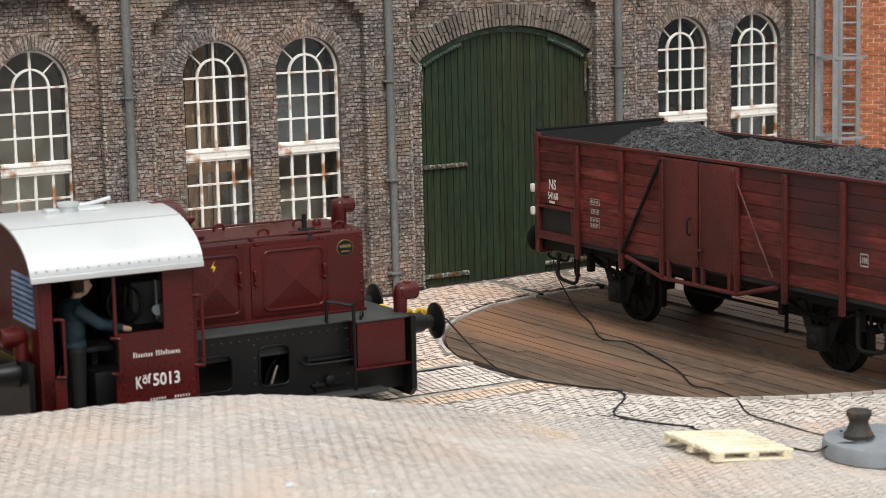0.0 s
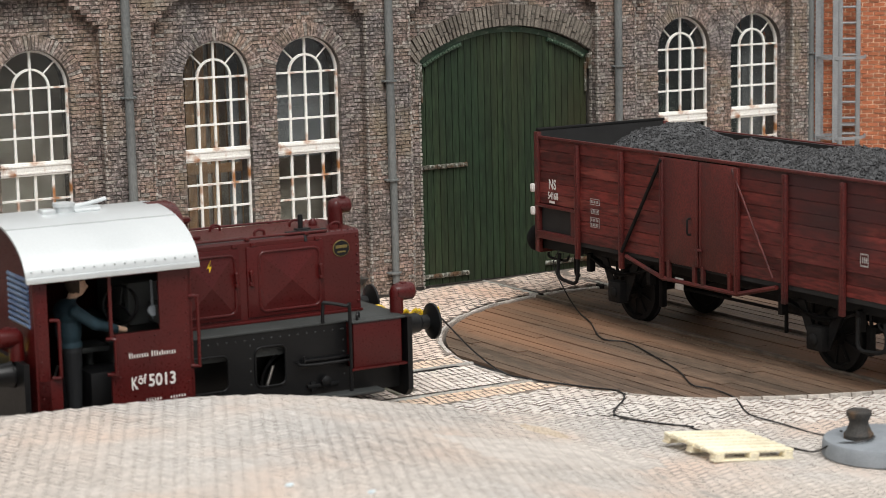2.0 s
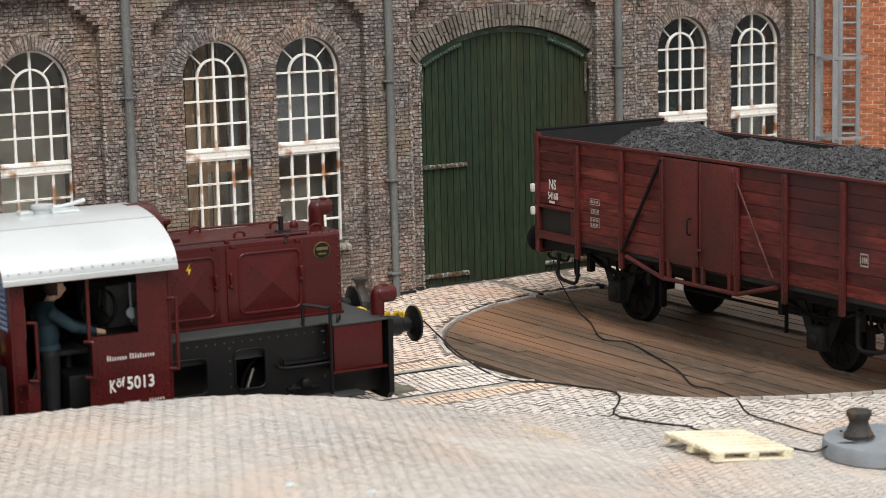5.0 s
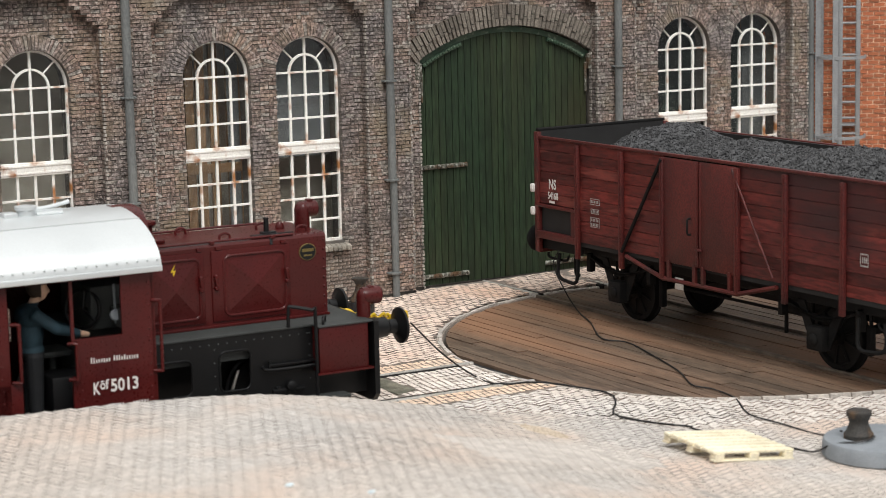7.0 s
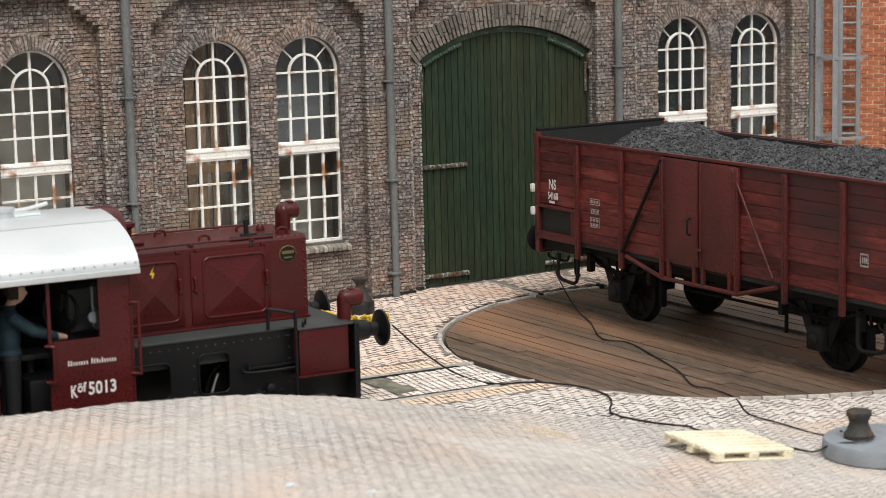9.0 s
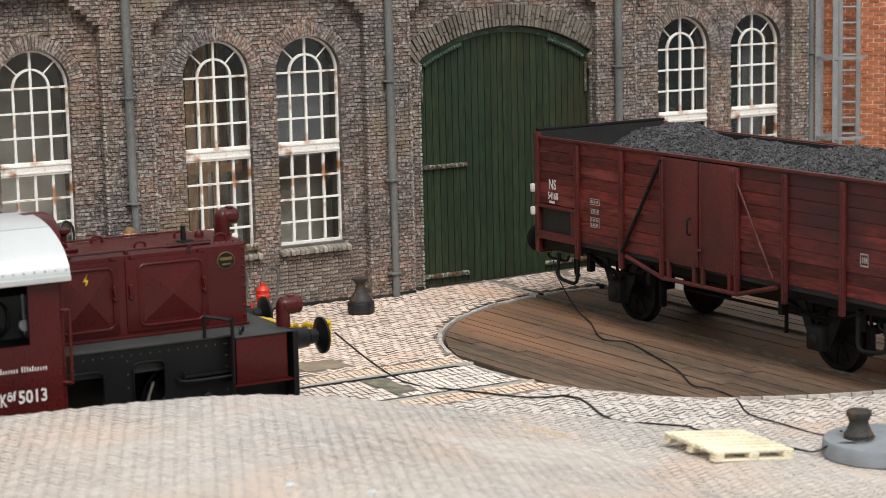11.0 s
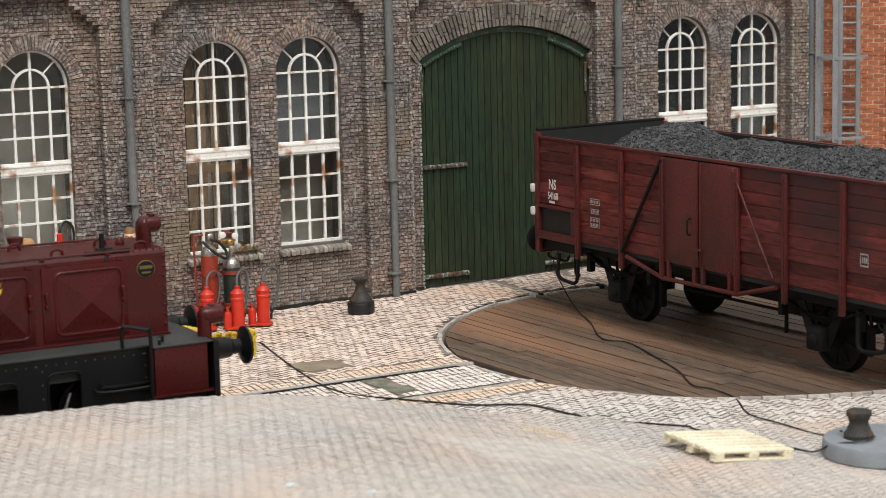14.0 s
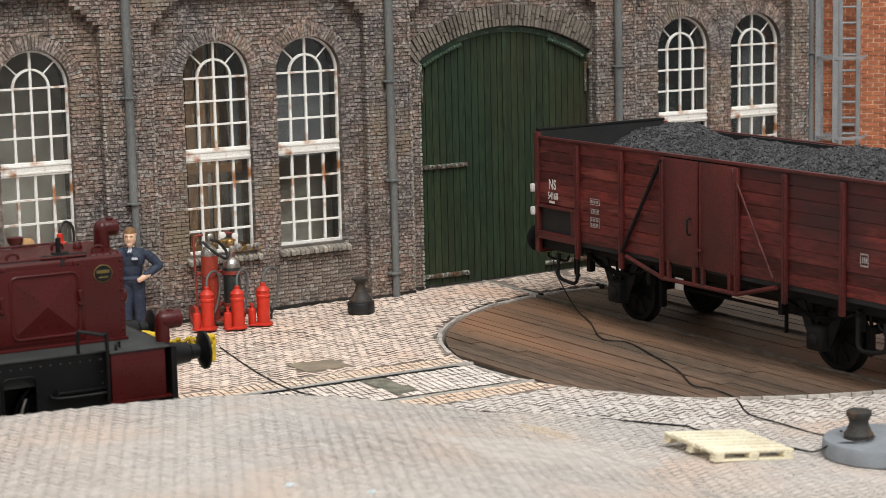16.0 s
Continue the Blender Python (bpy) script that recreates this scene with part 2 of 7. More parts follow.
# ---- ground ----
def hump(x):
    xs = (-40, -13, -11, -9.6, -8.5, -7.65, -6.65, -5.86, -4.63, -3.6, -2.4)
    zs = (0.9, 0.98, 0.95, 0.90, 0.85, 0.76, 0.60, 0.42, 0.16, 0.13, 0.0)
    return float(np.interp(x, xs, zs))


def smooth(t):
    t = max(0.0, min(1.0, t))
    return t * t * (3 - 2 * t)


def height(x, y):
    edge = float(np.interp(x, (-5.2, -4.2, -3.4, -2.7), (-8.45, -8.9, -9.85, -10.6)))
    h = hump(x) * smooth((edge - y) / 0.5)
    if y > -4:
        h += 0.0135 * max(-6.0, min(x, 3.5) + 1.7) * smooth((y + 4) / 4)
    return h
# ---- setting: ground sheet ----
TT = Vector((1.69, -6.2))     # middle of the turntable
TT_R = 4.57
TRACK_TURN = -0.68            # the siding runs almost along the shed


def siding_y(x):
    return -6.574 - 0.0119 * (x + 3.745)


def near_side(x, y):
    """On the raised near board, in front of its edge."""
    return y < float(np.interp(x, (-5.2, -4.2, -3.4, -2.7, 3.0), (-8.45, -8.9, -9.85, -10.6, -12.8))) - 0.2


def fill(x, y):
    """Sand that fills the joints more in some places than in others."""
    return 0.011 * smooth((noise.noise(Vector((x * 0.45, y * 0.9, 3.0))) + 0.25) / 0.5)


def build_ground():
    bm = B()
    xs = [-36, -28] + list(np.linspace(-22, 14, 145)) + [18, 22]
    ys = [-42, -32] + list(np.linspace(-24, 0.2, 170)) + [4, 8]
    grid = [[bm.verts.new((x, y, height(x, y) - 0.0105 + (0.4 * fill(x, y) if near_side(x, y) else 0.0))) for y in ys] for x in xs]
    for i in range(len(xs) - 1):
        for j in range(len(ys) - 1):
            cx, cy = (xs[i] + xs[i + 1]) / 2, (ys[j] + ys[j + 1]) / 2
            if (Vector((cx, cy)) - TT).length < TT_R + 0.13:
                continue
            bm.faces.new((grid[i][j], grid[i + 1][j], grid[i + 1][j + 1], grid[i][j + 1]))
    g = finish("ground", bm, M["joint"], smooth=True)
    g.data.materials.append(M["joint_near"])
    for f in g.data.polygons:
        c = f.center / U
        f.material_index = 1 if near_side(c.x, c.y) else 0
    return tagged(g, "pale mortar bed under the herringbone paving setts", "ground", kind="structure")


ground = build_ground()

# ---- setting: the engine shed's wall ----
FACE, PIER = -0.15, -0.35      # faces of the recessed bays and of the piers
Z_TOP = 6.4
WALL_X0, WALL_X1 = -14.5, 7.92
PIERS = (-10.58, -5.89, -1.19, 3.50, 7.96)
PIER_HALF = 0.42
WIN_X = (-9.04, -7.372, -4.261, -2.600, 5.158, 6.835)
WIN_HALF, WIN_BASE, WIN_SPRING = 0.60, 1.03, 3.93
GATE_X0, GATE_X1, GATE_SPRING, GATE_RISE = -0.49, 3.085, 4.0, 0.53
GATE_C = (GATE_X0 + GATE_X1) / 2
GATE_HALF = (GATE_X1 - GATE_X0) / 2
GATE_R = (GATE_HALF ** 2 + GATE_RISE ** 2) / (2 * GATE_RISE)
GATE_CZ = GATE_SPRING + GATE_RISE - GATE_R


def window_outline(x, grow=0.0, n=16):
    h = WIN_HALF + grow
    return [(x - h, WIN_BASE - grow), (x + h, WIN_BASE - grow)] + [(x + h * math.cos(math.pi * i / n), WIN_SPRING + h * math.sin(math.pi * i / n)) for i in range(n + 1)]


def gate_outline(grow=0.0, n=20):
    a = math.asin(GATE_HALF / GATE_R)
    r = GATE_R + grow
    return [(GATE_X0, -0.35), (GATE_X1, -0.35)] + [(GATE_C + r * math.sin(a - 2 * a * i / n), GATE_CZ + r * math.cos(a - 2 * a * i / n)) for i in range(n + 1)]


def build_wall():
    bm = B()
    loops = [[(WALL_X0, -0.4), (WALL_X1, -0.4), (WALL_X1, Z_TOP), (WALL_X0, Z_TOP)], gate_outline()] + [window_outline(x) for x in WIN_X]
    edges = []
    for lp in loops:
        vs = [bm.verts.new((u, FACE + 0.012, v)) for u, v in lp]
        for a, b in zip(vs, vs[1:] + vs[:1]):
            if (a.co - b.co).length > 1e-5:
                edges.append(bm.edges.new((a, b)))
    bmesh.ops.remove_doubles(bm, verts=bm.verts, dist=1e-5)
    bmesh.ops.triangle_fill(bm, edges=bm.edges[:], use_beauty=True)
    ext = bmesh.ops.extrude_face_region(bm, geom=bm.faces[:])
    for v in ext["geom"]:
        if isinstance(v, bmesh.types.BMVert):
            v.co.y += 0.45
    for x in PIERS:
        h = PIER_HALF - 0.012
        box(bm, x - h, min(x + h, WALL_X1 - 0.012), PIER + 0.012, FACE + 0.02, -0.4, Z_TOP)
    for z0, z1, spans in corbels():
        for a, b in spans:
            box(bm, a + 0.012, b - 0.012, PIER + 0.012, FACE + 0.02, z0, z1)
    w = finish("wall_shed", bm, M["mortar"], smooth=False)
    return tagged(w, "weathered brown brick engine shed wall with arched windows and piers", "wall", kind="structure")


def corbels():
    """Bands (z0, z1, spans) of masonry that steps out from the piers to the upper wall."""
    out = []
    for k in range(6):
        z0 = 4.80 + 0.085 * k
        g = 0.015 + 0.095 * k
        out.append((z0, z0 + 0.085, [(x - PIER_HALF - g, x - PIER_HALF) for x in PIERS] + [(x + PIER_HALF, x + PIER_HALF + g) for x in PIERS[:-1]]))
    out.append((5.31, Z_TOP, [(a + PIER_HALF, b - PIER_HALF) for a, b in zip(PIERS, PIERS[1:])]))
    return out


wall = build_wall()


def minus(spans, a, b):
    out = []
    for s, e in spans:
        if b <= s or a >= e:
            out.append((s, e))
        else:
            if a > s:
                out.append((s, a))
            if b < e:
                out.append((b, e))
    return out


def back_spans(z):
    spans = [(WALL_X0, WALL_X1)]
    ring = 0.25
    for x in WIN_X:
        if WIN_BASE - 0.09 < z < WIN_SPRING:
            spans = minus(spans, x - WIN_HALF, x + WIN_HALF)
        elif WIN_SPRING <= z < WIN_SPRING + WIN_HALF + ring:
            h = math.sqrt((WIN_HALF + ring) ** 2 - (z - WIN_SPRING) ** 2)
            spans = minus(spans, x - h, x + h)
    if z < GATE_SPRING + 0.05:
        spans = minus(spans, GATE_X0, GATE_X1)
    elif z < GATE_CZ + GATE_R + 0.38:
        dz = z - GATE_CZ
        h = math.sqrt(max(0, (GATE_R + 0.38) ** 2 - dz * dz))
        h = min(h, GATE_HALF + (z - GATE_SPRING) * 0.35 + 0.02)
        spans = minus(spans, GATE_C - h, GATE_C + h)
    for x in PIERS:
        spans = minus(spans, x - PIER_HALF, x + PIER_HALF)
    return spans


def front_spans(z):
    spans = [(x - PIER_HALF, min(x + PIER_HALF, WALL_X1)) for x in PIERS]
    for z0, z1, more in corbels():
        if z0 <= z < z1:
            spans = spans + more
    spans.sort()
    joined = []
    for s, e in spans:
        if joined and s <= joined[-1][1] + 1e-4:
            joined[-1] = (joined[-1][0], max(e, joined[-1][1]))
        else:
            joined.append((s, e))
    return joined


COURSE, BRICK = 0.063, 0.158


def brick_box(verts, faces, x0, x1, y0, y1, z0, z1, rnd, wob=0.009):
    o = len(verts)
    dy = rnd.uniform(-0.016, 0.008)
    j = [rnd.uniform(-wob, wob) for _ in range(8)]
    verts += [(x0 + j[0], y0 + dy + j[4] * 0.5, z0 + j[1] * 0.6), (x1 + j[2], y0 + dy - j[4] * 0.5, z0 + j[3] * 0.6), (x1 + j[5], y0 + dy + j[0] * 0.5, z1 + j[1] * 0.6), (x0 + j[6], y0 + dy - j[2] * 0.5, z1 + j[7] * 0.6),
              (x0, y1, z0), (x1, y1, z0), (x1, y1, z1), (x0, y1, z1)]
    faces += [(o, o + 1, o + 2, o + 3), (o, o + 4, o + 5, o + 1), (o + 1, o + 5, o + 6, o + 2), (o + 2, o + 6, o + 7, o + 3), (o + 3, o + 7, o + 4, o)]


def build_bricks():
    rnd = random.Random(3)
    verts, faces, singles = [], [], []
    n = int((5.75 + 0.35) / COURSE)
    for k in range(n):
        z0 = -0.35 + k * COURSE
        zm = z0 + COURSE / 2
        for spans, face, depth in ((back_spans(zm), FACE, 0.15), (front_spans(zm), PIER, 0.205)):
            for s, e in spans:
                if e < -11 or e - s < 0.02:
                    continue
                x = s - (BRICK / 2 if k % 2 else 0.0)
                while x < e - 0.01:
                    ln = BRICK * (0.5 if rnd.random() < 0.22 else 1.0)
                    a, b = max(x, s), min(x + ln, e)
                    if e - b < 0.035:
                        b = e
                    if b - a > 0.02:
                        ga = 0.0 if a == s else 0.005
                        gb = 0.0 if b == e else 0.005
                        args = (a + ga, b - gb, face, face + depth, z0 + 0.006, z0 + COURSE - 0.006)
                        whole = abs(b - a - BRICK) < 1e-6 and ga and gb
                        if whole and face == FACE and -3.7 < a < 1 and 0.05 < z0 < 0.95 and len(singles) < 220:
                            singles.append(args)
                        else:
                            brick_box(verts, faces, *args, rnd)
                    x = b if b < e else e
    # arches over the windows: one ring of bricks on edge
    for x in WIN_X:
        count = 38
        for i in range(count):
            a0, a1 = math.pi * (i + rnd.uniform(0.03, 0.16)) / count, math.pi * (i + rnd.uniform(0.84, 0.97)) / count
            r0, r1 = WIN_HALF + 0.004, WIN_HALF + 0.235 + rnd.uniform(-0.006, 0.006)
            d = rnd.uniform(-0.012, 0.004)
            o = len(verts)
            q = [(x + r * math.cos(a), WIN_SPRING + r * math.sin(a)) for r, a in ((r0, a0), (r1, a0), (r1, a1), (r0, a1))]
            verts += [(u, FACE + d, v) for u, v in q] + [(u, FACE + 0.13, v) for u, v in q]
            faces += [(o, o + 1, o + 2, o + 3), (o, o + 4, o + 5, o + 1), (o + 1, o + 5, o + 6, o + 2), (o + 2, o + 6, o + 7, o + 3), (o + 3, o + 7, o + 4, o)]
    tv, tf = [], []
    for k in range(n):
        z0 = -0.35 + k * COURSE
        if 0 < z0 < 4.8:
            for s, e in front_spans(z0 + COURSE / 2):
                w_ = 0.028 if k % 2 else 0.014
                brick_box(tv, tf, s - 0.010, s + w_, PIER - 0.010, PIER + 0.05, z0 + 0.008, z0 + COURSE - 0.012, rnd)
                brick_box(tv, tf, e - w_, e + 0.010, PIER - 0.010, PIER + 0.05, z0 + 0.008, z0 + COURSE - 0.012, rnd)
            for xe in (GATE_X0, GATE_X1):
                brick_box(tv, tf, xe - 0.02, xe + 0.02, FACE - 0.015, FACE + 0.05, z0 + 0.008, z0 + COURSE - 0.012, rnd)
    tagged(raw("corner_brickwork", tv, tf, M["teeth"], wall), "worn pale brick ends along the pier corners", kind="stuff")
    ob = raw("brickwork", verts, faces, M["brick"], wall)
    tagged(ob, "weathered brown and grey bricks in dark mortar", kind="stuff")
    return singles


single_bricks = build_bricks()


def build_base_strip():
    """A low black strip that paints the shadow gap along the foot of the wall, uneven along its top."""
    rnd = random.Random(23)
    bm = B()
    for spans, y in ((back_spans(0.1), FACE), (front_spans(0.1), PIER)):
        for s, e in spans:
            if e < -11:
                continue
            n = max(2, int((e - s) / 0.12))
            rings = []
            for i in range(n + 1):
                x = s + (e - s) * i / n
                z, t = height(x, y - 0.05), 0.045 + rnd.uniform(-0.014, 0.014)
                rings.append([Vector((x, yy, zz)) for yy, zz in ((y - 0.03, z - 0.06), (y - 0.028, z + t), (y + 0.05, z + t + 0.008), (y + 0.05, z - 0.06))])
            loft(bm, rings)
    ob = finish("baseboard", bm, M["gap_shade"], smooth=False)
    return tagged(ob, "black strip painting the shadow gap along the foot of the brick wall", "baseboard", kind="structure")


build_base_strip()


# ---- windows ----
M["pane"] = bpy.data.materials.new("old_window_glass")
M["pane"].use_nodes = True
_bs = M["pane"].node_tree.nodes["Principled BSDF"]
_bs.inputs["Base Color"].default_value = (0.80, 0.825, 0.83, 1)
_bs.inputs["Transmission Weight"].default_value, _bs.inputs["Roughness"].default_value, _bs.inputs["IOR"].default_value = 1.0, 0.05, 1.45
_n = M["pane"].node_tree.nodes.new("ShaderNodeTexNoise")
_n.inputs["Scale"].default_value = 5 / U
_c = M["pane"].node_tree.nodes.new("ShaderNodeTexCoord")
M["pane"].node_tree.links.new(_c.outputs["Object"], _n.inputs["Vector"])
_b = M["pane"].node_tree.nodes.new("ShaderNodeBump")
_b.inputs["Strength"].default_value, _b.inputs["Distance"].default_value = 0.35, 0.02 * U
M["pane"].node_tree.links.new(_n.outputs["Fac"], _b.inputs["Height"])
M["pane"].node_tree.links.new(_b.outputs[0], _bs.inputs["Normal"])
M["sill"] = mat("mossy_stone_sill", (0.34, 0.31, 0.26), (0.22, 0.20, 0.17), 0.9, scale=5, fine_amt=0.5, bump=0.5, piece=0.2)


def arc_bar(bm, cx, cz, r0, r1, a0, a1, y0, y1, n=18):
    rings = []
    for i in range(n + 1):
        a = a0 + (a1 - a0) * i / n
        c, s = math.cos(a), math.sin(a)
        rings.append([Vector((cx + r * c, y, cz + r * s)) for r, y in ((r0, y0), (r1, y0), (r1, y1), (r0, y1))])
    loft(bm, rings)


def build_window():
    """One arched window; its origin is at the middle of its sill."""
    w = thing("window_1", "white-painted arched iron window with rusty glazing bars", "window", at(WIN_X[2], 0, WIN_BASE), "shed windows", "structure")
    zs, zt, ztb, h = WIN_SPRING - WIN_BASE, 2.77 - WIN_BASE, 2.554 - WIN_BASE, 0.587
    y0, y1 = -0.035, 0.03
    bm = B()
    for s in (-1, 1):
        box(bm, s * h - 0.022, s * h + 0.022, y0, y1, 0.0, zs)
    box(bm, -h, h, y0, y1, 0.0, 0.045)
    arc_bar(bm, 0, zs, h - 0.022, h + 0.022, 0, math.pi, y0, y1)
    part("window_frame", bm, M["white_paint"], w)
    bm = B()
    box(bm, -h + 0.01, h - 0.01, y0 - 0.03, y1, ztb, zt, 0.012)
    for z in (ztb + 0.05, zt - 0.05):
        box(bm, -h, h, y0 - 0.042, y0, z - 0.012, z + 0.012)
    part("transom", bm, M["white_paint"], w, "white transom streaked with rust")
    for x in (-h / 2, 0, h / 2):
        bm = B()
        box(bm, x - 0.021, x + 0.021, y0 + 0.008, y1 - 0.008, 0.03, ztb + 0.01)
        part("mullion", bm, M["white_paint"], w)
        bm = B()
        top = zs + (h - 0.01 if x == 0 else 0.05)
        box(bm, x - 0.019, x + 0.019, y0 + 0.008, y1 - 0.008, zt - 0.01, top)
        part("mullion", bm, M["white_paint"], w)
    for z in [ztb * k / 4 for k in (1, 2, 3)] + [zt + (zs - zt) * k / 3 for k in (1, 2, 3)]:
        bm = B()
        box(bm, -h, h, y0 + 0.004, y1 - 0.01, z - 0.016, z + 0.016)
        part("glazing_bar", bm, M["white_paint"], w)
    bm = B()
    arc_bar(bm, 0, zs, h / 2 - 0.018, h / 2 + 0.018, 0, math.pi, y0 + 0.004, y1 - 0.01)
    part("inner_arch", bm, M["white_paint"], w)
    for a in (45, 135):
        bm = B()
        c, s = math.cos(radians(a)), math.sin(radians(a))
        rod(bm, (c * h / 2, 0, zs + s * h / 2), (c * h, 0, zs + s * h), 0.016, 6)
        part("radial_bar", bm, M["white_paint"], w)
    # panes: rows below the transom, rows above it, and the fan
    cols = [-h, -h / 2, 0, h / 2, h]
    rows = [(ztb * k / 4, ztb * (k + 1) / 4) for k in range(4)] + [(zt + (zs - zt) * k / 3, zt + (zs - zt) * (k + 1) / 3) for k in range(3)]
    rnd = random.Random(5)
    for z0, z1 in rows:
        for c in range(4):
            bm = B()
            t = rnd.uniform(-0.006, 0.006)
            box(bm, cols[c] + 0.003, cols[c + 1] - 0.003, -0.003, 0.003, z0 + 0.003, z1 - 0.003)
            for v in bm.verts:
                v.co.y += t * (v.co.x - cols[c]) / 0.3
            part("pane", bm, M["pane"], w, smooth=False).visible_shadow = False
    bm = B()
    arc = [(math.cos(math.pi * i / 20) * (h - 0.005), zs + math.sin(math.pi * i / 20) * (h - 0.005)) for i in range(21)]
    prism(bm, arc, XZ, -0.003, 0.003)
    part("fanlight_pane", bm, M["pane"], w, smooth=False).visible_shadow = False
    # sill of bricks on edge, sloping outwards
    rnd = random.Random(8)
    n = 15
    for i in range(n):
        bm = B()
        x0, x1 = -0.66 + 1.32 * i / n, -0.66 + 1.32 * (i + 1) / n
        box(bm, x0 + 0.006, x1 - 0.006, -0.27 + rnd.uniform(-0.02, 0.02), -0.02, -0.10, -0.02, 0.008)
        for v in bm.verts:
            v.co.z += (v.co.y + 0.02) * 0.25 + 0.012
        part("sill_brick", bm, M["sill"], w)
    return w


win = build_window()
for n, x in enumerate(WIN_X):
    if x not in (WIN_X[2], WIN_X[0]):
        c = copy_thing(win, at(x, 0, WIN_BASE))
        c.name = "window_%d" % (n + 1)


# ---- inside the shed: a plain dim hall ----
M["plaster"] = mat("grey_brown_plaster", (0.70, 0.66, 0.56), (0.42, 0.38, 0.31), 0.9, scale=0.9)
M["inner_wood"] = mat("orange_brown_boarding", (0.30, 0.175, 0.085), (0.20, 0.125, 0.065), 0.6, scale=1.5, stretch=(1, 1, 0.2))
bm = B()
box(bm, -14.5, 7.9, 1.15, 1.4, -0.4, 6.4)
tagged(finish("wall_inner", bm, M["plaster"]), "grey-brown plastered wall behind the shed windows", "wall", kind="structure")
bm = B()
box(bm, -14.5, 7.9, 0.3, 1.4, 6.4, 6.6)
tagged(finish("ceiling", bm, M["plaster"]), "plain plastered ceiling inside the shed", "ceiling", kind="structure")
bm = B()
for k, x in enumerate((-4.60, -4.40, -4.16, -3.62)):
    box(bm, x, x + 0.15, 0.42, 0.47, -0.3, 4.5)
box(bm, -4.62, -3.45, 0.40, 0.47, 0.9, 1.1)
box(bm, -4.62, -3.45, 0.40, 0.47, 2.3, 2.45)
tagged(finish("wooden_partition", bm, M["inner_wood"]), "orange-brown wooden partition seen through a window", "partition")
M["slate"] = mat("slate_grey_board", (0.27, 0.285, 0.285), (0.19, 0.20, 0.20), 0.6, scale=1.2, fine_amt=0.4)
M["green_board"] = mat("dark_green_board", (0.013, 0.024, 0.018), (0.008, 0.014, 0.011), 0.55, scale=1.0, fine_amt=0.4)
M["grey_board"] = mat("mid_grey_board", (0.17, 0.175, 0.17), (0.11, 0.115, 0.11), 0.7, scale=1.2, fine_amt=0.4)


def inner_screen(label, x0, x1, z0, z1, material):
    """A framed board added inside the shed, a short way behind a window, to darken or tint its panes."""
    sc = thing("inner_screen", label, "screen", at((x0 + x1) / 2, 0.52, 0), "boards behind the shed windows")
    h = (x1 - x0) / 2
    bm = B()
    box(bm, -h, h, 0.0, 0.04, z0, z1, 0.01)
    part("board", bm, material, sc, smooth=False)
    for x in (-h + 0.04, h - 0.04):
        bm = B()
        box(bm, x - 0.04, x + 0.04, 0.04, 0.10, -0.35, z1, 0.01)
        part("leg", bm, M["inner_wood"], sc)


inner_screen("slate-grey board added behind an arched window to tone its panes", -3.05, -1.55, 2.45, 4.9, M["slate"])
inner_screen("dark grey-brown board added behind an arched window to tone its panes", -3.80, -3.15, 0.2, 4.9, M["slate"])
inner_screen("dark green board added behind an arched window to tone its panes", 4.75, 6.15, 0.2, 4.9, M["green_board"])
inner_screen("narrow dark green board added behind an arched window to tone its panes", 6.55, 6.98, 0.2, 4.9, M["green_board"])
inner_screen("mid-grey board added behind an arched window to tone its panes", 7.02, 7.88, 0.2, 4.9, M["grey_board"])


